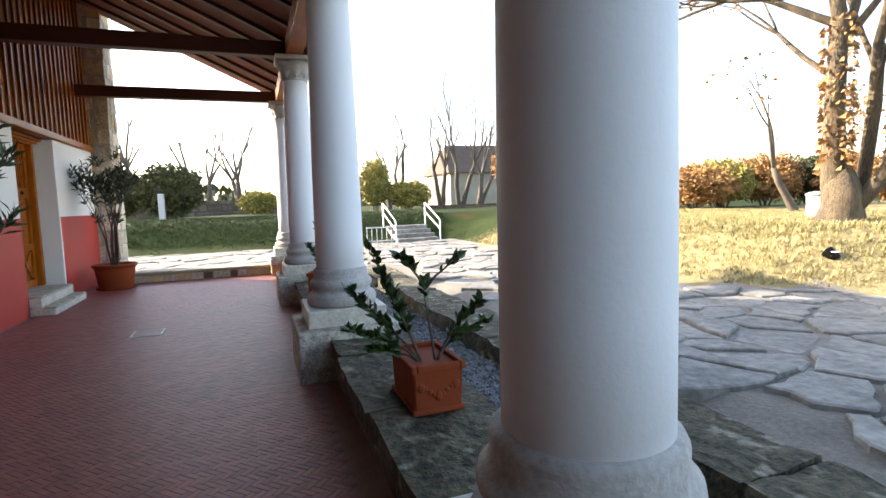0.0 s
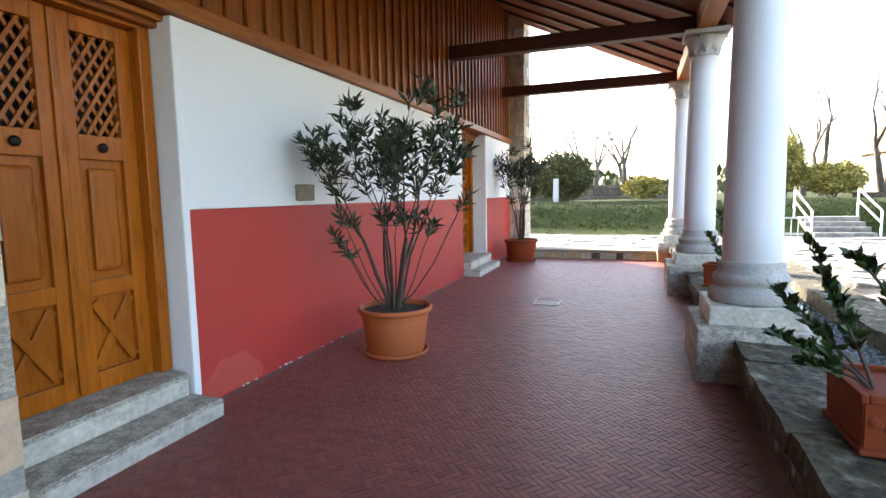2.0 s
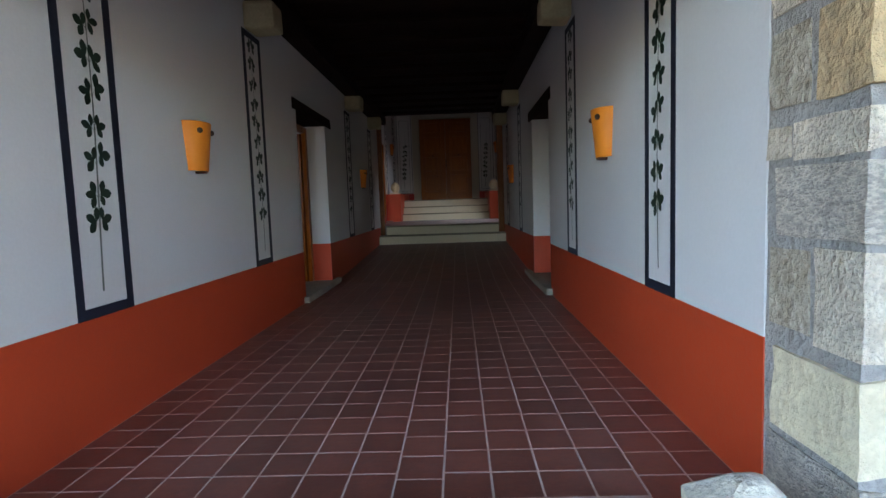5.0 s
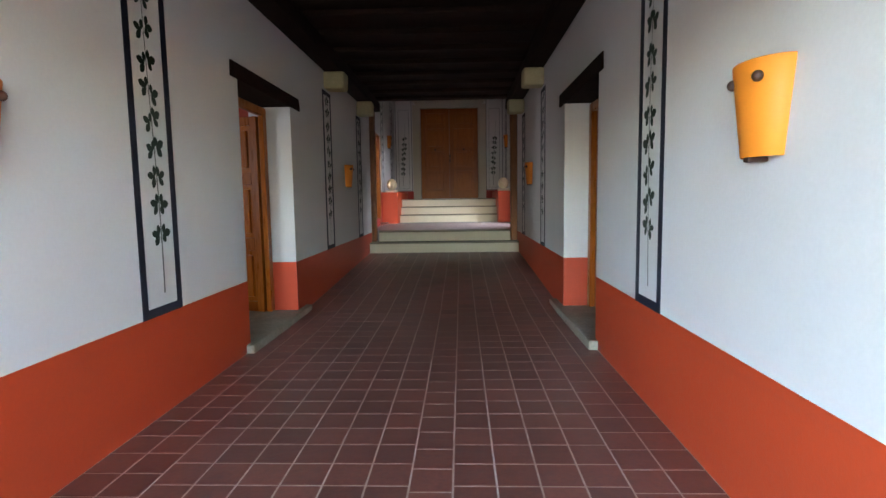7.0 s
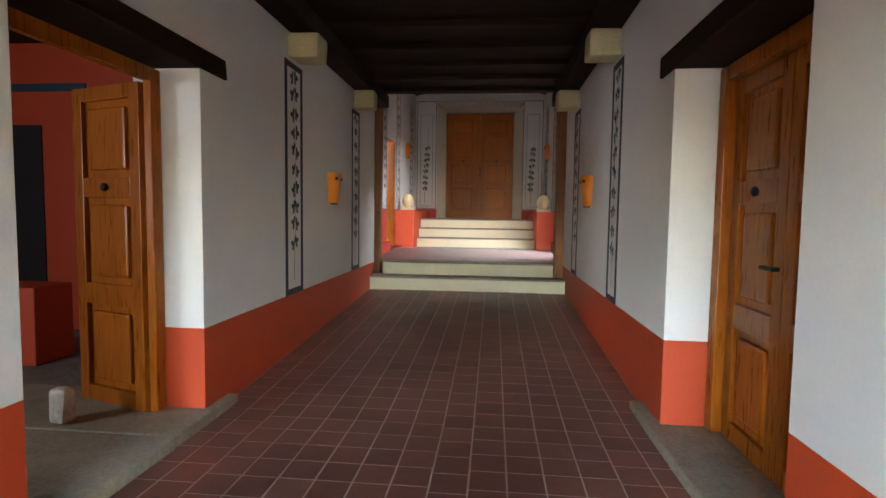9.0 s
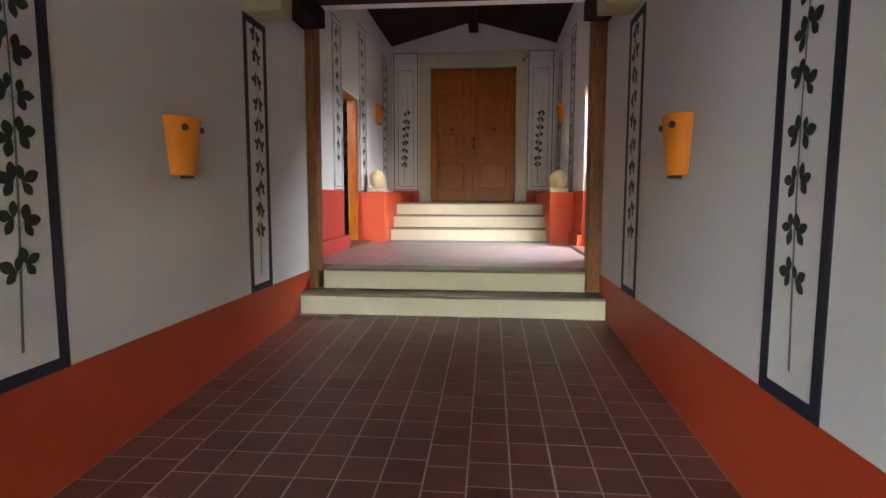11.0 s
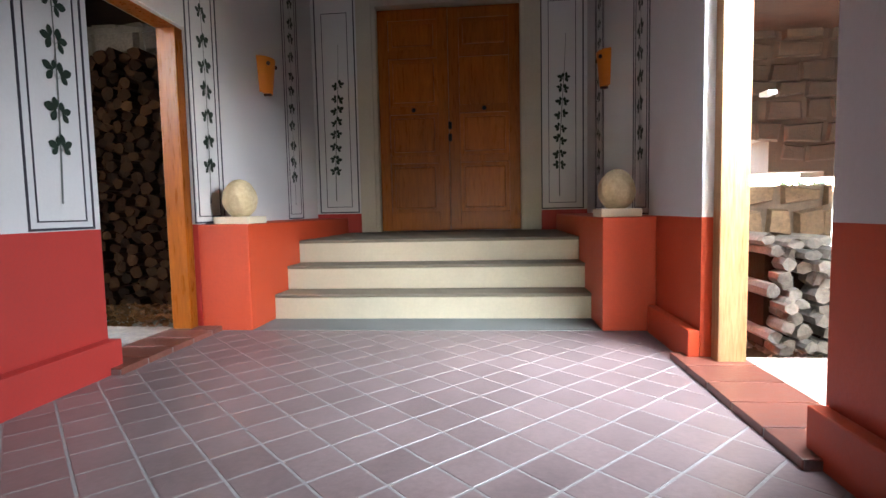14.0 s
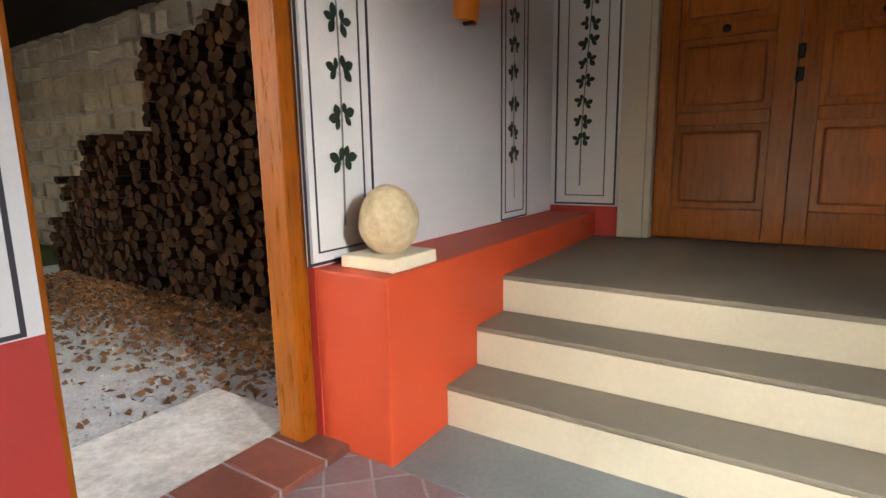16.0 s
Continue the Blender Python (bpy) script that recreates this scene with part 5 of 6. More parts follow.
potted_oleander((4.31, -0.335, FV), 1.66, 3, "large oleander with dark narrow leaves in round terracotta pot", 0.278, 0.375, TERRA, LEAF, 0.95, 10, 8,
                ((-0.18, 0.42, 0.95), (-0.14, 0.34, 0.82), (-0.3, 0.3, 1.12), (0.12, -0.3, 1.02), (0.2, -0.56, 1.24), (0.4, 0.15, 1.1)))
potted_oleander((10.22, -0.13, FV), 1.75, 9, "tall thin-leaved oleander in round terracotta pot", 0.30, 0.40, TERRA2, LEAF, 0.75, 9)

# laurel in a square terracotta box on the low wall
t = thing("potted_laurel", "sparse leafy laurel sprigs in a rectangular terracotta trough", "potted plant", "", (2.955, -2.972, -0.115))
bm = bmesh.new()
vs = box(bm, -0.19, 0.19, -0.115, 0.115, 0.012, 0.20, 0)
for v in vs:
    if v.co.z < 0.1:
        v.co.x *= 0.95
        v.co.y *= 0.94
bmesh.ops.bevel(bm, geom=list(bm.edges), offset=0.006, segments=2, affect="EDGES")
for a, b, c, d in ((-0.2, 0.2, -0.125, -0.10), (-0.2, 0.2, 0.10, 0.125), (-0.2, -0.175, -0.099, 0.099), (0.175, 0.2, -0.099, 0.099)):
    box(bm, a, b, c, d, 0.19, 0.222, 0, 0.007)
part("box", bm, TERRA2, t)
bm = bmesh.new()
box(bm, -0.195, 0.195, -0.12, 0.12, 0.0, 0.024, 0, 0.008)
part("foot", bm, TERRA2, t)
bm = bmesh.new()
for q in range(9):
    a = -0.08 + 0.02 * q
    bmesh.ops.create_icosphere(bm, subdivisions=2, radius=0.012 + 0.008 * (q in (0, 4, 8)), matrix=Matrix.Translation((-0.184, a, 0.10 + 0.022 * math.cos(q * math.pi / 4))) @ Matrix.Diagonal((0.5, 1, 1.2, 1)))
part("relief", bm, TERRA2, t, "moulded garland relief")
bm = bmesh.new()
box(bm, -0.172, 0.172, -0.098, 0.098, 0.15, 0.185, 0, 0.01)
part("soil", bm, SOIL, t)
rnd = random.Random(6)
pts, dirs = [], []
for a, z, base, n in ((0.0, 0.56, 0, 4), (-0.17, 0.66, 1, 5), (0.10, 0.67, 1, 12), (-0.22, 0.46, 0, 18), (0.24, 0.70, 2, 24), (0.34, 0.52, 2, 22), (0.36, 0.36, 2, 20), (0.14, 0.52, 2, 16), (0.26, 0.26, 2, 14), (-0.26, 0.36, 0, 10)):
    root = (Vector((-0.06, -0.03, 0.18)), Vector((0.0, -0.01, 0.52)), Vector((-0.05, 0.03, 0.18)))[base]
    end = Vector((0.34 * a + rnd.uniform(-0.08, 0.08) - 0.05, 0.94 * a, z))
    mid = root.lerp(end, 0.5) + Vector((rnd.uniform(-0.03, 0.03), rnd.uniform(-0.03, 0.03), 0.03))
    bm = bmesh.new()
    tube(bm, [root, root.lerp(mid, 0.5) + Vector((0, 0, 0.012)), mid, mid.lerp(end, 0.5) + Vector((0.01, 0, 0.01)), end], (0.0065, 0.006, 0.005, 0.004, 0.002), 6)
    part("stem", bm, STEM, t)
    for k in range(3 * n):
        q = rnd.uniform(0.35, 1.05) if k else 1.0
        side = Vector((rnd.uniform(-1, 1), rnd.uniform(-1, 1), rnd.uniform(-0.2, 0.9)))
        pts.append(mid.lerp(end, 2 * q - 1) if q > 0.5 else root.lerp(mid, 2 * q))
        dirs.append(((end - root).normalized() * 0.7 + side).normalized())
leaf_cloud("foliage", pts, dirs, 0.060, 0.0145, LEAF2, t, oval=True)
t2 = copy_thing(t, pose(6.3, -2.96, -0.115, 0, 0, 70))
t2["label"] = "bushy laurel in a terracotta box on the low wall"

# plaque, floor hatch
bm = bmesh.new()
box(bm, 3.99, 4.20, 0.285, 0.322, 0.80, 0.925, 0, 0.006, 0.004)
tagged(finish("wall_plaque", bm, SILL), "small blank grey stone plaque on the white wall", "plaque")
bm = bmesh.new()
box(bm, 6.25, 6.29, 0.29, 0.322, 0.83, 0.91, 0, 0.006)
tagged(finish("wall_plaque", bm, SILL), "small blank grey stone plaque behind the oleander", "plaque")
h = thing("floor_hatch", "small square floor hatch with pale metal rim", "hatch", "", (6.5, -1.19, FV))
bm = bmesh.new()
for a, b, c, d in ((-0.14, 0.14, -0.14, -0.127), (-0.14, 0.14, 0.127, 0.14), (-0.14, -0.127, -0.127, 0.127), (0.127, 0.14, -0.127, 0.127)):
    box(bm, a, b, c, d, -0.01, 0.008, 0)
part("rim", bm, MARBLE, h)
bm = bmesh.new()
box(bm, -0.125, 0.125, -0.125, 0.125, -0.01, 0.004, 0, 0.003)
part("lid", bm, BRICK, h)

# ---------------------------------------------------------------- trees and shrubs
def bare_tree(at, height, seed, label, trunk_r=0.16, stems=1, depth=5, spread=0.5, leaves=None, n=0, mat=None, keep=0.74, lean=0.1):
    t = thing("tree", label, "tree", "", at)
    rnd = random.Random(seed)
    tips = []
    bm = bmesh.new()
    for k in range(stems):
        a = rnd.uniform(0, 6.28)
        d = Vector((math.cos(a) * (lean if stems == 1 else 0.22), math.sin(a) * (lean if stems == 1 else 0.22), 1)).normalized()
        off = Vector((math.cos(a), math.sin(a), 0)) * (0.0 if stems == 1 else trunk_r * 0.8)
        branchy(bm, rnd, off - Vector((0, 0, 0.15)), d, height * 0.34, trunk_r, depth, tips, 7, -0.12, (2, 3), spread, keep)
    part("trunk", bm, mat or BARK, t)
    if leaves:
        pts, dirs = [], []
        for p, d in tips:
            for k in range(n):
                pts.append(p + Vector((rnd.uniform(-0.25, 0.25), rnd.uniform(-0.25, 0.25), rnd.uniform(-0.3, 0.2))))
                dirs.append((rnd.uniform(-1, 1), rnd.uniform(-1, 1), rnd.uniform(-1, 0.6)))
        leaf_cloud("crown", pts, dirs, 0.13, 0.05, leaves, t)
    return t


def bush(name, at, rx, ry, h, n, mat, seed, label, cat="bush", size=0.13):
    """A shrub of many small leaves with an uneven outline, on a few stems."""
    t = thing(name, label, cat, "", at)
    rnd = random.Random(seed)
    bm = bmesh.new()
    for k in range(6):
        a = k * 1.05
        tube(bm, [(0.1 * math.cos(a), 0.1 * math.sin(a), -0.1), (rx * 0.3 * math.cos(a), ry * 0.3 * math.sin(a), h * 0.4), (rx * 0.6 * math.cos(a), ry * 0.6 * math.sin(a), h * 0.75)], (0.03, 0.022, 0.01), 5)
    part("stem", bm, BARK, t)
    bm = bmesh.new()
    bmesh.ops.create_icosphere(bm, subdivisions=4, radius=1)
    for v in bm.verts:
        u = v.co.normalized()
        k = 0.66 + 0.22 * noise.noise(u * 2.6 + Vector((seed, 0, 0))) + 0.2 * noise.noise(u * 9 + Vector((0, seed, 3)))
        v.co = Vector((u.x * rx * k, u.y * ry * k, max(0.0, h * 0.52 + u.z * h * 0.5 * k)))
    part("inner_foliage", bm, mat, t)
    pts, dirs = [], []
    while len(pts) < n:
        u = Vector((rnd.gauss(0, 1), rnd.gauss(0, 1), rnd.gauss(0, 1))).normalized()
        k = 0.80 + 0.28 * noise.noise(u * 2.6 + Vector((seed, 0, 0))) + 0.16 * noise.noise(u * 7 + Vector((0, seed, 0)))
        r = k * rnd.uniform(0.6, 1.08) ** 0.5
        p = Vector((u.x * rx * r, u.y * ry * r, h * 0.52 + u.z * h * 0.5 * r))
        if p.z < 0.02:
            continue
        pts.append(p)
        dirs.append(u + Vector((rnd.uniform(-1, 1), rnd.uniform(-1, 1), rnd.uniform(-1, 1))))
    leaf_cloud("crown", pts, dirs, size, size * 0.42, mat, t)
    return t


def gz(x, y):
    return ground_z(x, y) - 0.03


# the great double-stemmed tree on the bank
t = thing("tree", "huge old double-stemmed grey tree with bare twisted limbs", "tree", "", (6.75, -11.7, gz(6.75, -11.7)))
rnd = random.Random(12)
tips = []
bm = bmesh.new()
lathe(bm, [(0.50, -0.2), (0.37, 0.08), (0.31, 0.35), (0.28, 0.6), (0.22, 0.85), (0.1, 1.0)], 18)
for v in bm.verts:
    v.co += Vector((noise.noise(v.co * 3), noise.noise(v.co * 3 + Vector((4, 0, 0))), 0)) * 0.09
part("trunk", bm, BIGBARK, t)
for path, r0, r1, d in ((((0.05, 0.05, 0.1), (0.10, 0.09, 0.9), (0.12, 0.10, 2.0), (0.06, 0.12, 3.4)), 0.20, 0.14, (0.05, 0.1, 1)),
                        (((-0.10, -0.08, 0.2), (-0.42, -0.26, 0.75), (-0.62, -0.40, 1.3), (-0.68, -0.44, 2.2), (-0.62, -0.5, 3.3)), 0.14, 0.10, (-0.1, -0.2, 1)),
                        (((0.1, -0.45, 0.1), (-0.02, -0.5, 0.9), (-0.12, -0.55, 2.0), (-0.1, -0.6, 3.0)), 0.12, 0.09, (0.0, -0.3, 1))):
    bm = bmesh.new()
    tube(bm, [Vector(p) for p in path], [r0 + (r1 - r0) * k / (len(path) - 1) for k in range(len(path))], 14)
    for v in bm.verts:
        v.co += Vector((noise.noise(v.co * 4), noise.noise(v.co * 4 + Vector((4, 0, 0))), 0)) * 0.05
    for k in range(3):
        a = rnd.uniform(0, 6.28)
        branchy(bm, rnd, Vector(path[-1]) - Vector((0, 0, 0.5 * k)), (Vector(d) + Vector((math.cos(a), math.sin(a), 0)) * 0.45 * k).normalized(), 1.5, r1 * (0.9 - 0.25 * k), 6, tips, 8, -0.05, (2, 3), 0.6, 0.74)
    part("limb", bm, BIGBARK, t)
for z, d, L in ((3.3, (0.8, 0.5, 0.5), 1.5), (3.9, (0.85, 0.45, 0.12), 1.7), (3.0, (-0.5, -0.4, 0.7), 1.3), (4.3, (0.6, 0.7, 0.6), 1.5)):
    bm = bmesh.new()
    branchy(bm, rnd, Vector((0.05, 0.1, z)), Vector(d).normalized(), L, 0.075, 5, tips, 7, -0.02, (2, 3), 0.75, 0.72)
    part("limb", bm, BIGBARK, t)
pts, dirs = [], []
for k in range(700):
    q, a = rnd.random(), rnd.uniform(0, 6.28)
    top = rnd.choice(((0.06, 0.12), (-0.65, -0.46)))
    pts.append((top[0] + 0.19 * math.cos(a), top[1] + 0.19 * math.sin(a), 0.9 + 2.6 * q))
    dirs.append((math.cos(a), math.sin(a), -0.5))
for p, d in tips:
    if rnd.random() < 0.5:
        pts.append(p)
        dirs.append((rnd.uniform(-1, 1), rnd.uniform(-1, 1), -0.6))
leaf_cloud("foliage", pts, dirs, 0.12, 0.05, RUST, t)

bare_tree((10.6, -16.0, gz(10.6, -16)), 4.6, 21, "slim pale leaning tree with bare branches", 0.12, 1, 4, 0.7, RUST, 1, lean=0.5)
bare_tree((12.4, -19.5, gz(12.4, -19.5)), 3.6, 28, "small orange-leaved tree on the bank", 0.09, 1, 4, 0.7, RUST, 5)
for i, (x, y, h, s, st) in enumerate(((34.1, 3.9, 8.6, 41, 1), (36.4, 1.6, 7.4, 42, 1), (34.6, 0.2, 6.2, 43, 1), (33.7, -1.8, 6.4, 44, 2), (37.5, 5.6, 8, 49, 1), (35.3, -12.0, 7.4, 45, 2), (34.5, -14.4, 8.4, 46, 3),
                                      (34.0, -15.6, 9.0, 47, 2), (31.8, -15.9, 6.4, 48, 3), (33.0, -10.4, 5.6, 51, 1))):
    bare_tree((x, y, gz(x, y)), h, s, "tall thin bare tree beyond the lawn", 0.19, st, 5, 0.42, lean=0.12, keep=0.8)
bush("hedge", (23.4, 0.75, gz(23.4, 0.75)), 0.9, 1.55, 2.15, 5200, HEDGE, 3, "big clipped dark green hedge on the lawn", "hedge", 0.13)
bush("hedge", (24.0, 2.6, gz(24, 2.6)), 0.9, 1.1, 2.0, 3200, HEDGE, 8, "dark green hedge with yellowing edge", "hedge", 0.13)
bush("bush", (29.6, -2.6, gz(29.6, -2.6)), 0.9, 1.2, 1.25, 1500, YELLOW, 4, "round yellow-green bush by the stone wall", size=0.15)
bush("bush", (30.6, 4.5, gz(30.6, 4.5)), 1.0, 1.0, 3.1, 900, RUST, 5, "orange autumn bush beyond the hedge", size=0.16)
bush("bush", (29.9, -8.8, gz(29.9, -8.8)), 1.0, 1.0, 3.0, 2600, YELLOW, 6, "tall yellow-green autumn bush", size=0.15)
bush("bush", (29.4, -10.6, gz(29.4, -10.6)), 1.1, 1.5, 1.7, 2200, YELLOW, 7, "wide yellow autumn bush by the stairs", size=0.15)
for k, (x, y, h, m_) in enumerate(((14.7, -16.6, 1.6, RUST), (15.6, -18.5, 1.9, YELLOW), (16.8, -20.2, 2.0, RUST), (15.9, -21.4, 2.2, RUST), (15.6, -23.5, 2.1, HEDGE), (13.9, -23.4, 2.0, RUST), (12.3, -23.2, 1.9, RUST), (10.6, -22.8, 1.7, RUST), (18.6, -17.5, 2.0, YELLOW))):
    bush("bush", (x, y, gz(x, y)), 1.5, 1.5, h, 4200, m_, 60 + k, "rust and yellow autumn bush behind the bank", size=0.10)
t = thing("tree", "round brown-leaved autumn tree on the lawn", "tree", "", (24.5, -14.9, gz(24.5, -14.9)))
bm = bmesh.new()
tube(bm, [(0, 0, -0.1), (0.03, 0, 0.7), (0, 0.05, 1.5)], (0.14, 0.11, 0.06), 8)
part("trunk", bm, BARK, t)
rnd = random.Random(77)
pts, dirs = [], []
for k in range(4200):
    u = Vector((rnd.gauss(0, 1), rnd.gauss(0, 1), rnd.gauss(0, 1))).normalized()
    r = (0.85 + 0.3 * noise.noise(u * 2.4)) * rnd.uniform(0.4, 1) ** 0.5
    pts.append((u.x * 1.35 * r, u.y * 1.35 * r, 2.05 + u.z * 1.35 * r))
    dirs.append(u + Vector((rnd.uniform(-1, 1), rnd.uniform(-1, 1), rnd.uniform(-1, 0.4))))
leaf_cloud("crown", pts, dirs, 0.14, 0.055, RUST, t)

# a far belt of woods, and the stone boundary wall
vs, fs = [], []
rnd = random.Random(5)
for k in range(9000):
    a = rnd.uniform(-2.4, 1.2)
    R = rnd.uniform(95, 130)
    z = rnd.uniform(-1, 1) ** 2 * 4.0 * (0.7 + 0.5 * noise.noise(Vector((a * 9, 0, 0))))
    p = Vector((R * math.cos(a), R * math.sin(a), z))
    d = Vector((rnd.uniform(-1, 1), rnd.uniform(-1, 1), rnd.uniform(0.2, 1.6))).normalized()
    s = d.cross(Vector((rnd.uniform(-1, 1), rnd.uniform(-1, 1), 0.3))).normalized()
    b = len(vs)
    vs += [p, p + d * 1.3 + s * 0.5, p + d * 2.4, p + d * 1.3 - s * 0.5]
    fs.append((b, b + 1, b + 2, b + 3))
tagged(new("far_woods", mesh_from("far_woods", vs, fs, HEDGE)), "distant belt of bare and green woods", "woods", kind="stuff")
def rubble_wall(name, x0, y0, x1, y1, z0, z1, thick, seed, label, n_obj=300, stone=0.26, lower=None, mats=None):
    """A wall of rough stones in mortar; lower(u) gives the height under which it stays open."""
    w = thing(name, label, "stone wall", "", (x0, y0, 0), math.atan2(y1 - y0, x1 - x0))
    tagged(w, kind="structure")
    L = math.hypot(x1 - x0, y1 - y0)
    bm = bmesh.new()
    if lower:
        n = 12
        for k in range(n):
            a, b = L * k / n, L * (k + 1) / n
            box(bm, a, b, 0.02, thick, max(z0, lower((a + b) / 2)), z1)
    else:
        box(bm, 0, L, 0.02, thick, z0, z1)
    part("core", bm, mats[0] if mats else DARKMORTAR, w)
    rnd = random.Random(seed)
    z, cnt = z0, 0
    V, F = [], []
    while z < z1 - 0.04:
        h = min(z1 - z, stone * rnd.uniform(0.45, 0.9))
        x = 0.0
        while x < L - 0.03:
            l = min(L - x, stone * rnd.uniform(0.6, 1.7))
            if not lower or z > lower(x + l / 2):
                g = 0.014
                j = stone * 0.16
                c = [(x + g + rnd.uniform(-j, j) * 0.5, z + g + rnd.uniform(-j, j) * 0.6), (x + l - g + rnd.uniform(-j, j) * 0.5, z + g + rnd.uniform(-j, j) * 0.6),
                     (x + l - g + rnd.uniform(-j, j) * 0.5, z + h - g + rnd.uniform(-j, j) * 0.6), (x + g + rnd.uniform(-j, j) * 0.5, z + h - g + rnd.uniform(-j, j) * 0.6)]
                pr = rnd.uniform(-0.03, 0.0)
                m = ((c[0][0] + c[2][0]) / 2, (c[0][1] + c[2][1]) / 2)
                q = [(m[0] + (u - m[0]) * 0.8, m[1] + (v - m[1]) * 0.78) for u, v in c]
                vv = [(u, 0.03, v) for u, v in c] + [(u, pr + rnd.uniform(-0.008, 0.008), v) for u, v in q]
                ff = [(4, 5, 6, 7), (0, 1, 5, 4), (1, 2, 6, 5), (2, 3, 7, 6), (3, 0, 4, 7)]
                if cnt < n_obj:
                    ob = new("stone", mesh_from("stone", vv, ff, mats[0] if mats else RUBBLE))
                    ob.parent = w
                else:
                    b = len(V)
                    V += vv
                    F += [tuple(i + b for i in f) for f in ff]
                cnt += 1
            x += l
        z += h
    if V:
        ob = new("stones", mesh_from("stones", V, F, mats[1] if mats else RUBBLE_S))
        ob.parent = w
        tagged(ob, kind="stuff")
    return w


rubble_wall("boundary_wall", 32.6, 6.0, 32.6, -5.5, gz(33, 0) - 0.1, 1.25, 0.4, 2, "low grey stone boundary wall beyond the lawn", 0, 0.4)
rubble_wall("boundary_wall", 29.4, -11.4, 26.6, -18.5, gz(28, -14) - 0.1, 0.62, 0.4, 9, "low dark stone wall by the lawn", 0, 0.4)

# old house beyond
house = thing("house", "old pale house with a long brown roof", "house", "", (46, -19.5, gz(46, -22)))
bm = bmesh.new()
box(bm, 0, 7, -14, 0, -0.5, 3.1)
part("wall", bm, HOUSEWALL, house)
bm = bmesh.new()
v = [bm.verts.new(p) for p in ((-0.4, -14.3, 3.0), (3.5, -14.3, 5.9), (7.4, -14.3, 3.0), (-0.4, 0.3, 3.0), (3.5, -0.9, 5.9), (7.4, 0.3, 3.0))]
for q in ((0, 1, 4, 3), (1, 2, 5, 4), (0, 2, 1), (3, 4, 5), (0, 3, 5, 2)):
    bm.faces.new([v[i] for i in q])
part("roof", bm, HOUSEROOF, house)

# outdoor stairs with white handrails
st = thing("outdoor_stairs", "short flight of grey stone stairs up the lawn bank", "stairs", "", (17.3, -7.4, GZ), 0.08)
for k in range(4):
    bm = bmesh.new()
    box(bm, k * 0.33, k * 0.33 + 0.37, -0.72, 0.72, -0.1, 0.13 * (k + 1), 0, 0.01)
    part("tread", bm, FLAG, st)
for y in (-8.16, -6.62):
    r = thing("handrail", "white painted tubular handrail beside the stairs", "handrail", "stair handrails", (17.3, y, GZ), 0.08)
    for nm, pts_ in (("post", [(0.0, 0, -0.1), (0.0, 0, 0.70)]), ("rail", [(0.0, 0, 0.70), (0.06, 0, 0.74), (1.24, 0, 1.27), (1.3, 0, 1.28)]), ("post", [(1.3, 0, 0.3), (1.3, 0, 1.28)]), ("lower_rail", [(0.0, 0, 0.40), (1.3, 0, 0.97)])):
        bm = bmesh.new()
        tube(bm, pts_, (0.026,) * len(pts_), 8)
        part(nm, bm, PAINTMETAL, r)
fe = thing("metal_barrier", "pale grey metal fence panel beside the stairs", "fence", "", (17.0, -6.55, GZ))
for k in range(7):
    bm = bmesh.new()
    tube(bm, [(0, k * 0.16, -0.05), (0, k * 0.16, 0.55)], (0.010, 0.010), 6)
    part("bar", bm, GREYMETAL, fe)
for z in (0.12, 0.55):
    bm = bmesh.new()
    box(bm, -0.02, 0.02, -0.02, 0.98, z - 0.02, z + 0.02, 0, 0.004)
    part("rail", bm, GREYMETAL, fe)
bm = bmesh.new()
box(bm, 21.85, 22.05, 0.75, 0.95, gz(22, 0.85) - 0.1, gz(22, 0.85) + 1.0, 0, 0.02)
tagged(finish("stone_post", bm, GREYMETAL), "pale grey stone post on the lawn", "post")
bn = thing("litter_bin", "grey metal litter bin on the bank", "bin", "", (8.0, -12.9, gz(8, -12.9)))
bm = bmesh.new()
lathe(bm, [(0, 0), (0.17, 0), (0.18, 0.05), (0.18, 0.46), (0.0, 0.46)], 20)
part("drum", bm, GREYMETAL, bn)
bm = bmesh.new()
lathe(bm, [(0, 0.46), (0.2, 0.46), (0.2, 0.49), (0.1, 0.53), (0, 0.54)], 20)
part("lid", bm, GREYMETAL, bn)
sp = thing("spotlight", "small black ground spotlight on the grass bank", "spotlight", "", (5.6, -9.86, ground_z(5.6, -9.86)))
bm = bmesh.new()
lathe(bm, [(0, 0.0), (0.06, 0.0), (0.09, 0.15), (0.095, 0.16), (0.085, 0.165), (0, 0.15)], 16)
bmesh.ops.rotate(bm, verts=bm.verts, cent=(0, 0, 0), matrix=Matrix.Rotation(1.0, 3, "Y"))
part("housing", bm, IRON, sp)
bm = bmesh.new()
tube(bm, [(0, 0, -0.05), (0, 0, 0.08)], (0.025, 0.025), 8)
part("foot", bm, IRON, sp)
bm = bmesh.new()
box(bm, -0.02, 0.12, -0.05, 0.05, 0.09, 0.105, 0, 0.004)
part("hood", bm, PAINTMETAL, sp, "pale metal hood")

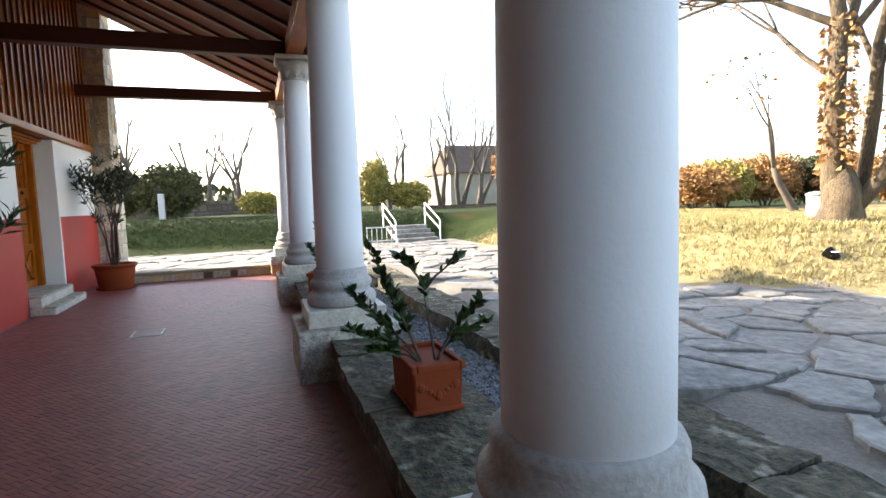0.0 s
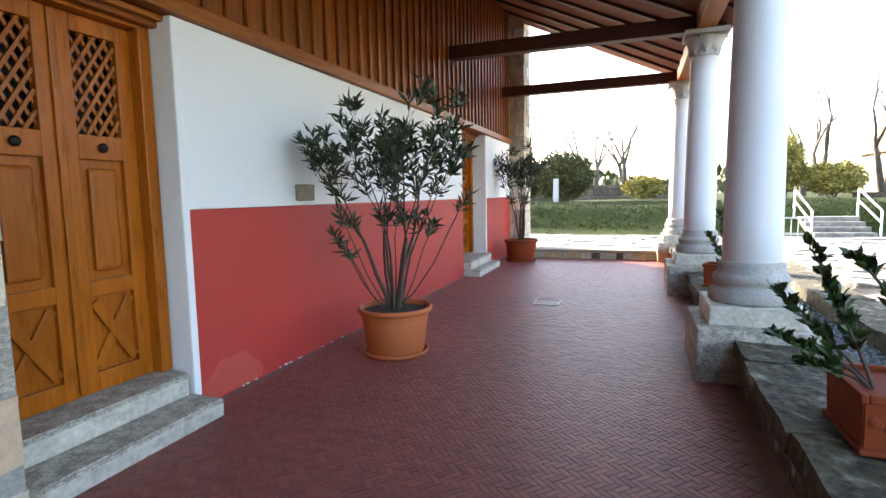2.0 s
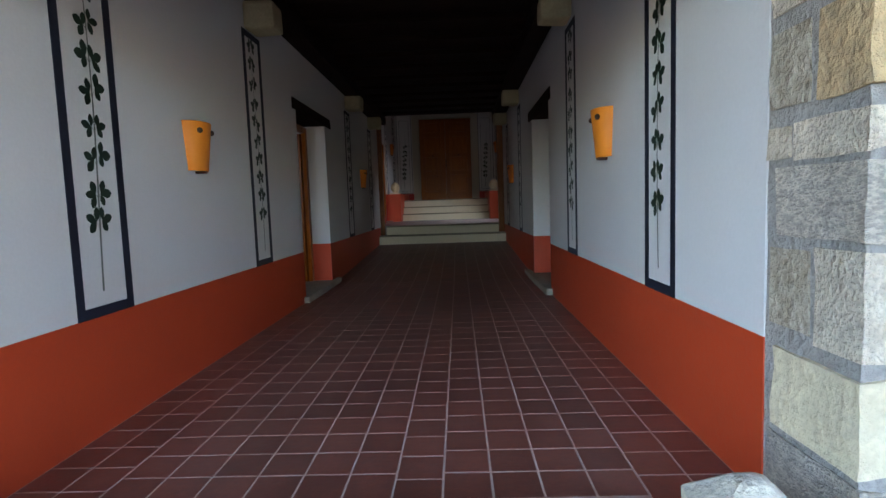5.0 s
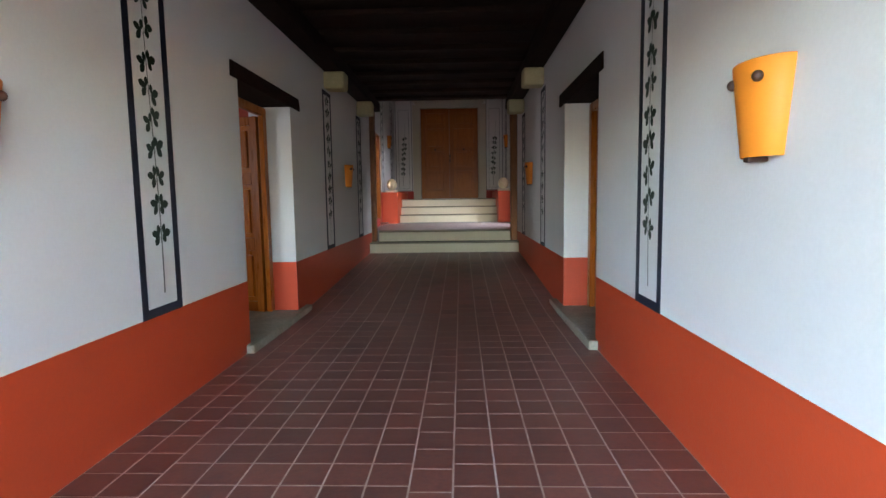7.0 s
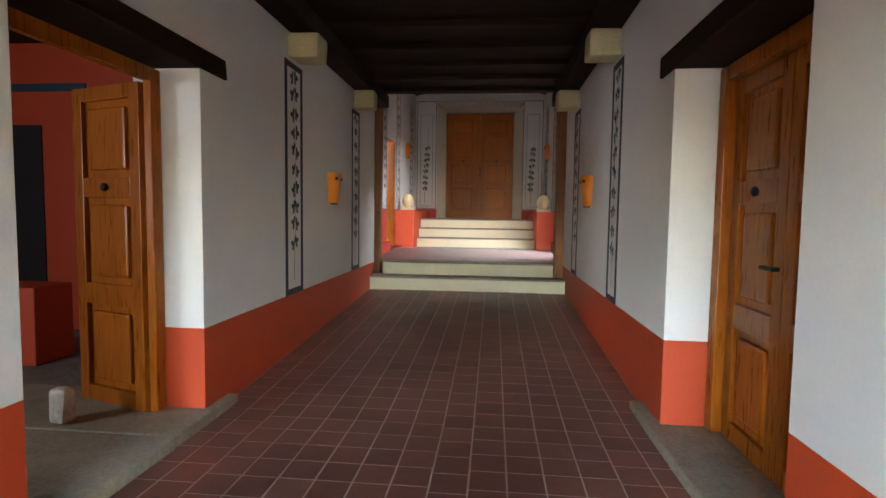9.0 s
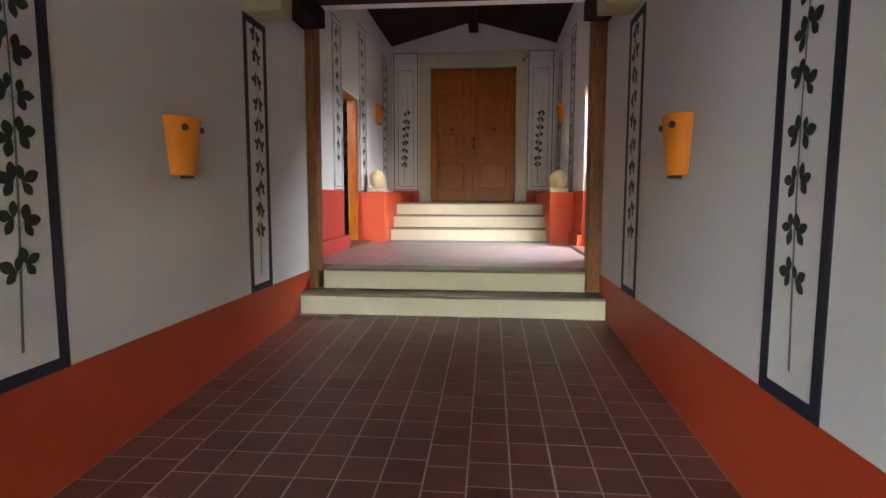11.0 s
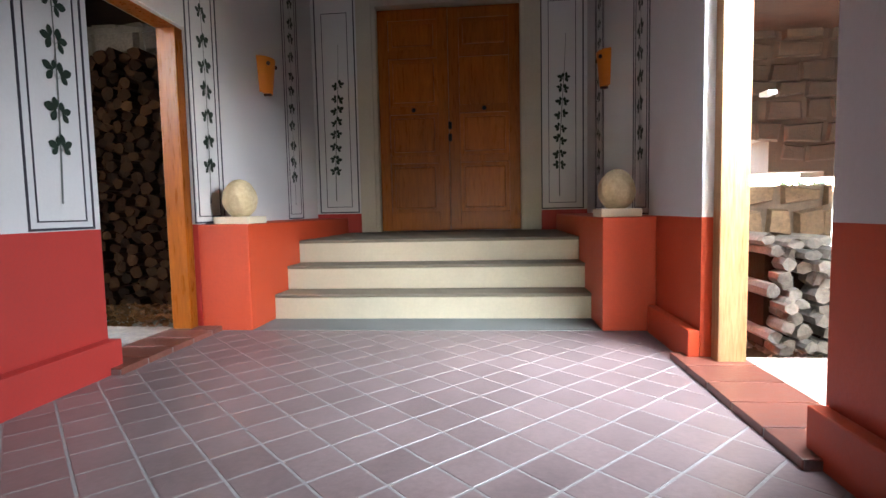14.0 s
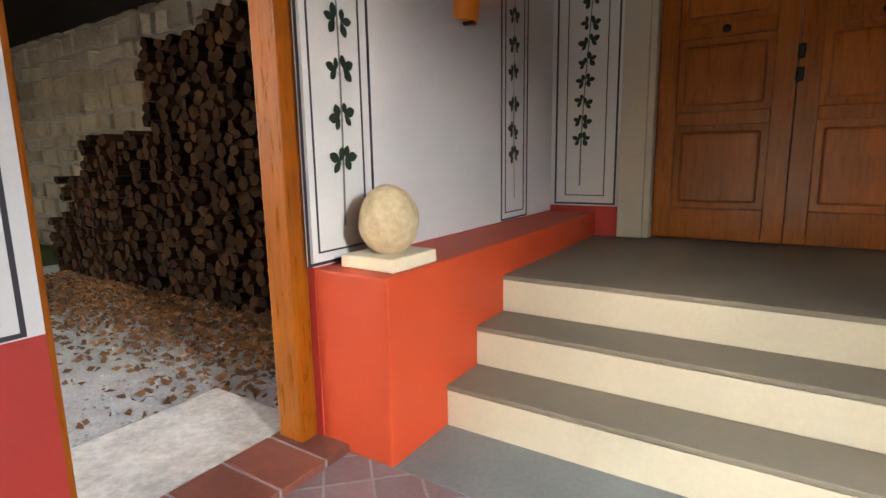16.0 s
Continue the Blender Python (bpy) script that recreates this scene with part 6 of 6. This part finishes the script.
def tufts(name, inside, x0, x1, y0, y1, n, h, mat, label):
    """Grass blades in small tufts on the ground."""
    g = np.random.default_rng(len(name) + n)
    vs, fs = [], []
    for k in range(n):
        x, y = g.uniform(x0, x1), g.uniform(y0, y1)
        if not inside(x, y):
            continue
        z = ground_z(x, y) - 0.01
        for q in range(4):
            a, e, L = g.uniform(0, 6.28), g.uniform(0.3, 1.2), h * g.uniform(0.5, 1.2)
            bx, by = x + g.uniform(-0.03, 0.03), y + g.uniform(-0.03, 0.03)
            c, s = math.cos(a), math.sin(a)
            b = len(vs)
            vs += [(bx - s * 0.008, by + c * 0.008, z), (bx + s * 0.008, by - c * 0.008, z), (bx + c * L * e, by + s * L * e, z + L)]
            fs.append((b, b + 1, b + 2))
    return tagged(new(name, mesh_from(name, vs, fs, mat)), label, "grass", kind="stuff")


tufts("dry_grass", lambda x, y: ground_z(x, y) > GZ + 0.04, 1.5, 16, -17, -7.8, 26000, 0.09, STRAW, "short straw-coloured dry grass on the bank")
tufts("lawn_grass", lambda x, y: ground_z(x, y) > GZ + 0.04, 17.2, 23.5, -9, 4.5, 16000, 0.08, BLADE, "short mown green grass on the lawn bank")

# ---------------------------------------------------------------- side courts of the vestibule
rubble_wall("court_wall", -10.5, 15.4, -1.8, 15.4, 0.2, 4.2, 0.5, 31, "tall rough stone wall of the west court", 240, 0.34)
# unseen roof added to darken the west court; its gap lets some sky in
structure("roof_court_west", [(-10.8, -1.79, 10.2, 15.9, 3.35, 3.5), (-10.8, -5.0, 8.9, 10.2, 3.35, 3.5)], [DARKWOOD], "unseen dark roof added to shade the west court", "roof")
# added roof, out of view, that keeps sky light off the east court
structure("roof_court_east", [(1.8, 9.6, 9.6, 16.6, 3.1, 3.25)], [DARKWOOD], "unseen dark roof added to shade the east court", "roof")
# added wall, out of view, blocking light from the east side
structure("wall_court_east", [(9.5, 9.8, 9.4, 16.6, -0.2, 3.4)], [RUBBLE], "unseen plain wall added to keep light out of the east court", "wall")
# west side walled up, out of view, to cut light on the woodpile
rubble_wall("court_wall", -10.5, 8.95, -10.5, 15.4, 0.2, 3.4, 0.5, 32, "unseen rough stone wall added to darken the west court", 0, 0.4)
def woodpile(name, at, rz, cols, depth, seed, label, n_obj=280, mat=None, k_=1.0):
    """Stacked split logs, ends to the front; cols rows are (x0, x1, height)."""
    w = thing(name, label, "woodpile", "", at, rz)
    rnd = random.Random(seed)
    V, F, cnt = [], [], 0
    for x0, x1, h in cols:
        x = x0
        while x < x1:
            s = rnd.uniform(0.13, 0.20) * k_
            z = rnd.uniform(-0.02, 0.02)
            while z < h:
                hh = rnd.uniform(0.11, 0.18) * k_
                n = rnd.choice((5, 6, 7, 8))
                a0 = rnd.uniform(0, 6.28)
                y = rnd.uniform(-0.06, 0.05)
                xo = x + rnd.uniform(-0.05, 0.05)
                ring = [(xo + s / 2 + math.cos(a0 + math.tau * k / n) * s * rnd.uniform(0.42, 0.62), z + hh / 2 + math.sin(a0 + math.tau * k / n) * hh * rnd.uniform(0.42, 0.62)) for k in range(n)]
                vv = [(u, y + rnd.uniform(-0.01, 0.01), v) for u, v in ring] + [(u, y + depth, v) for u, v in ring]
                ff = [tuple(range(n))] + [(k, (k + 1) % n, n + (k + 1) % n, n + k) for k in range(n)]
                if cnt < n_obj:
                    ob = new("log", mesh_from("log", vv, ff, mat or LOG))
                    ob.parent = w
                else:
                    b = len(V)
                    V += vv
                    F += [tuple(i + b for i in f) for f in ff]
                cnt += 1
                z += hh * 0.98
            x += s
    # added dark filler boxes, so the gaps between logs look shaded
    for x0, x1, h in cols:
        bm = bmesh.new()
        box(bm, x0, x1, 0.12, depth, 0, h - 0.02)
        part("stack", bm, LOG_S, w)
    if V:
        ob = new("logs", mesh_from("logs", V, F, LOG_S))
        ob.parent = w
        tagged(ob, kind="stuff")
    return w


# this pile's darkness is in its log colour
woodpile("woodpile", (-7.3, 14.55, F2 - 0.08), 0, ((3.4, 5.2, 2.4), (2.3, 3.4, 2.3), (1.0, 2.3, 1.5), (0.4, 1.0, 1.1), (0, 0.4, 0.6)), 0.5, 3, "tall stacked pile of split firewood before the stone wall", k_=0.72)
woodpile("woodpile", (2.08, 12.86, F2 - 0.01), 0, ((0, 0.28, 0.62), (0.28, 0.42, 0.5)), 0.35, 4, "small stack of pale split logs outside the doorway", mat=LOGPALE, k_=0.5)
rubble_wall("stone_stub", 2.03, 13.26, 2.62, 13.26, 0.2, 1.32, 0.4, 33, "short rubble stone wall outside the doorway", 60, 0.26)
# stones coloured near black in place of the shade on this wall
rubble_wall("gate_wall", 2.4, 16.0, 9.5, 16.0, 0.2, 5.2, 0.5, 34, "rubble wall over a wide gateway, coloured dark for shade", 120, 0.34,
            lower=lambda u: (0.0 if u < 0.2 else max(1.5, 2.35 - (u - 0.2) * 0.62)) if u < 3.2 else 0.0, mats=(SHADEROCK, SHADEROCK))
pebbles("court_gravel", -7.5, -2.1, 9.6, 14.9, F2 - 0.075, 15000, 0.05, CGRAVEL, "pale grey gravel of the west court")
pebbles("court_gravel", 2.1, 6.5, 10.2, 15.9, F2 - 0.075, 9000, 0.05, CGRAVEL, "pale grey gravel of the east court")
rnd = random.Random(8)
pts, dirs = [], []
for k in range(5000):
    x = rnd.uniform(-7, -2.0)
    pts.append((x, 14.5 - abs(rnd.gauss(0, 0.55)), F2 - 0.05 + rnd.uniform(0, 0.03)))
    dirs.append((rnd.uniform(-1, 1), rnd.uniform(-1, 1), rnd.uniform(-0.1, 0.3)))
lf = leaf_cloud("fallen_leaves", pts, dirs, 0.065, 0.02, LEAVES_DRY, None)
tagged(lf, "brown fallen leaves and bark on the court gravel", "leaves", kind="stuff")

# ---------------------------------------------------------------- paving pieces, last
def clip_poly(poly, nx, ny, c):
    """Keep the part of poly where nx x + ny y <= c."""
    out = []
    for (x0, y0), (x1, y1) in zip(poly, poly[1:] + poly[:1]):
        a, b = nx * x0 + ny * y0 - c, nx * x1 + ny * y1 - c
        if a <= 0:
            out.append((x0, y0))
        if a * b < 0:
            k = a / (a - b)
            out.append((x0 + k * (x1 - x0), y0 + k * (y1 - y0)))
    return out


def slab_mesh(poly, z0, z1, edge=0.006):
    n = len(poly)
    cx, cy = sum(p[0] for p in poly) / n, sum(p[1] for p in poly) / n
    def shrink(e):
        out = []
        for x, y in poly:
            d = math.hypot(x - cx, y - cy) or 1
            out.append((cx + (x - cx) * max(0.3, 1 - e / d), cy + (y - cy) * max(0.3, 1 - e / d)))
        return out
    top = shrink(edge)
    vs = [(x, y, z0) for x, y in poly] + [(x, y, z1 - edge * 0.6) for x, y in poly] + [(x, y, z1) for x, y in top]
    fs = [tuple(range(2 * n, 3 * n))]
    for k in range(n):
        j = (k + 1) % n
        fs += [(k, j, n + j, n + k), (n + k, n + j, 2 * n + j, 2 * n + k)]
    return vs, fs


# irregular flagstones in the yard
def flags(x0, x1, y0, y1, size, seed, limit, near):
    rnd = random.Random(seed)
    yard = thing("flagstone_paving", "irregular pale flagstones with sandy joints", "paving")
    tagged(yard, kind="structure")
    nx, ny = int((x1 - x0) / size), int((y1 - y0) / (size * 0.8))
    P = {}
    for i in range(-1, nx + 1):
        for j in range(-1, ny + 1):
            P[i, j] = (x0 + (i + 0.5 + rnd.uniform(-0.48, 0.48) + 0.5 * (j % 2)) * size, y0 + (j + 0.5 + rnd.uniform(-0.48, 0.48)) * size * 0.8)
    V, F, cnt = [], [], 0
    for i in range(nx):
        for j in range(ny):
            px, py = P[i, j]
            if ground_z(px, py) > GZ + 0.05:
                continue
            poly = [(px - 2 * size, py - 2 * size), (px + 2 * size, py - 2 * size), (px + 2 * size, py + 2 * size), (px - 2 * size, py + 2 * size)]
            for di in (-2, -1, 0, 1, 2):
                for dj in (-2, -1, 0, 1, 2):
                    q = P.get((i + di, j + dj))
                    if q and (di or dj):
                        mx, my = q[0] - px, q[1] - py
                        L = math.hypot(mx, my)
                        poly = clip_poly(poly, mx / L, my / L, (mx * px + my * py) / L + L / 2 - rnd.uniform(0.006, 0.045))
            if len(poly) < 3 or max(abs(a - px) + abs(b - py) for a, b in poly) > 2.2 * size:
                continue
            rough = []
            for (ax, ay), (bx_, by_) in zip(poly, poly[1:] + poly[:1]):
                n_ = max(1, int(math.hypot(bx_ - ax, by_ - ay) / 0.13))
                for q in range(n_):
                    ux, uy = ax + (bx_ - ax) * q / n_, ay + (by_ - ay) * q / n_
                    kk = 1 - 0.05 * rnd.random()
                    wx = 0.13 * noise.noise(Vector((ux * 2.2, uy * 2.2, seed))) + 0.05 * noise.noise(Vector((ux * 7, uy * 7, seed)))
                    wy = 0.13 * noise.noise(Vector((ux * 2.2, uy * 2.2, seed + 9))) + 0.05 * noise.noise(Vector((ux * 7, uy * 7, seed + 9)))
                    rough.append((px + (ux - px) * kk + wx, py + (uy - py) * kk + wy))
            poly = rough
            h = GZ + 0.02 + rnd.uniform(-0.012, 0.03)
            vv, ff = slab_mesh(poly, GZ - 0.06, h, 0.018)
            if (near(px, py)) and cnt < limit:
                ob = new("flagstone", mesh_from("flagstone", vv, ff, FLAG))
                ob.parent = yard
                cnt += 1
            else:
                b = len(V)
                V += vv
                F += [tuple(k + b for k in f) for f in ff]
    ob = new("flagstones", mesh_from("flagstones", V, F, FLAG_S))
    ob.parent = yard
    tagged(ob, kind="stuff")


flags(0.5, 20.5, -9.6, -4.72, 0.62, 2, 200, lambda x, y: x < 10)
flags(11.2, 20.5, -4.72, 3.6, 0.66, 6, 60, lambda x, y: x < 15)

# square tiles of the passage, in columns with staggered joints
TS = 2 * W / 15
def tile_verts(w, l, h=0.012, e=0.002):
    return slab_mesh([(-w / 2, -l / 2), (w / 2, -l / 2), (w / 2, l / 2), (-w / 2, l / 2)], -h, 0.0, e)


tv, tf = tile_verts(TS - 0.008, TS - 0.008)
tile_me = mesh_from("tile", tv, tf, TILE)
rnd = random.Random(15)
offs, o = [], 0.0
for c in range(15):
    if rnd.random() < 0.4:
        o = rnd.choice((0.0, 0.5, 0.5, 0.25)) * TS
    offs.append(o)
V, F, cnt = [], [], 0
for row in range(-1, 55):
    for c in range(15):
        x, y = -W + (c + 0.5) * TS, 0.51 + (row + 0.5) * TS + offs[c]
        if y - TS / 2 < 0.50 or y + TS / 2 > 10.10:
            continue
        z, tilt = floor_c(y), (math.atan(0.2 / 4.2) if y > 5.9 else 0.0)
        jz = rnd.uniform(-0.0005, 0.0005)
        if cnt < 300:
            share("tile", tile_me, floor_passage, (x, y, z + 0.0012 + jz), (tilt, 0, rnd.uniform(-0.004, 0.004)))
            cnt += 1
        else:
            b = len(V)
            V += [(x + p[0], y + p[1], floor_c(y + p[1]) + p[2] + 0.0012 + jz) for p in tv]
            F += [tuple(k + b for k in f) for f in tf]
ob = new("tiles", mesh_from("tiles", V, F, TILE_S))
ob.parent = floor_passage
tagged(ob, kind="stuff")

# diagonal tiles of the vestibule
S = 0.184
vtile_v, vtile_f = slab_mesh([(-S / 2 + 0.005, -S / 2 + 0.005), (S / 2 - 0.005, -S / 2 + 0.005), (S / 2 - 0.005, S / 2 - 0.005), (-S / 2 + 0.005, S / 2 - 0.005)], -0.012, 0, 0.002)
vtile_me = mesh_from("tile", vtile_v, vtile_f, VTILE)
c45 = math.sqrt(0.5)
X0, X1, Y0, Y1 = -1.52, 1.52, 10.66, 13.34
for i in range(-17, 18):
    for j in range(-17, 18):
        u, v = i * S + 0.081, j * S + 0.016
        cx, cy = (u - v) * c45, 12.0 + (u + v) * c45
        sq = [(cx + (a - b) * c45, cy + (a + b) * c45) for a, b in ((-S / 2 + 0.005, -S / 2 + 0.005), (S / 2 - 0.005, -S / 2 + 0.005), (S / 2 - 0.005, S / 2 - 0.005), (-S / 2 + 0.005, S / 2 - 0.005))]
        poly = sq
        for nx_, ny_, c_ in ((1, 0, X1), (-1, 0, -X0), (0, 1, Y1), (0, -1, -Y0)):
            poly = clip_poly(poly, nx_, ny_, c_) if poly else poly
        if len(poly) < 3:
            continue
        if poly == sq:
            share("tile", vtile_me, floor_vestibule, (cx, cy, F2 + 0.0006), (0, 0, math.pi / 4))
        else:
            vv, ff = slab_mesh(poly, F2 - 0.01, F2 + 0.0006, 0.002)
            ob = new("tile", mesh_from("tile", vv, ff, VTILE))
            ob.parent = floor_vestibule

# herringbone bricks of the veranda
bw, bl = 0.031, 0.083
def brick_mesh(w, l):
    g = 0.0014
    return slab_mesh([(g, g), (w - g, g), (w - g, l - g), (g, l - g)], -0.008, 0.0, 0.0014)


hv, hf = brick_mesh(bl, bw)
uv_, uf = brick_mesh(bw, bl)
hme, vme = mesh_from("brick", hv, hf, BRICK), mesh_from("brick", uv_, uf, BRICK)
V, F, cnt = [], [], 0
rnd = random.Random(9)
c45 = math.sqrt(0.5)
for a in range(-80, 80):
    for n in range(-240, 380):
        bx, by = n * bw + a * bl, n * bw - a * bl
        # turned by 45 degrees
        for kind, (ox, oy) in ((0, (bx, by)), (1, (bx + bl, by + bw - bl))):
            wx, wy = 4.5 + (ox - oy) * c45, -1.3 + (ox + oy) * c45
            if not (-1.0 < wx < 10.66 and -2.62 < wy < 0.2):
                continue
            jz = FV + rnd.uniform(-0.0007, 0.0007)
            if cnt < 300 and 1.2 < wx < 3.2 and -0.9 < wy < -0.2:
                share("brick", vme if kind else hme, floor_veranda, (wx, wy, jz), (0, 0, math.pi / 4))
                cnt += 1
                continue
            b = len(V)
            for p in (uv_ if kind else hv):
                V.append((wx + (p[0] - p[1]) * c45, wy + (p[0] + p[1]) * c45, jz + p[2]))
            F += [tuple(k + b for k in f) for f in (uf if kind else hf)]
ob = new("bricks", mesh_from("bricks", V, F, BRICK_S))
ob.parent = floor_veranda
tagged(ob, kind="stuff")
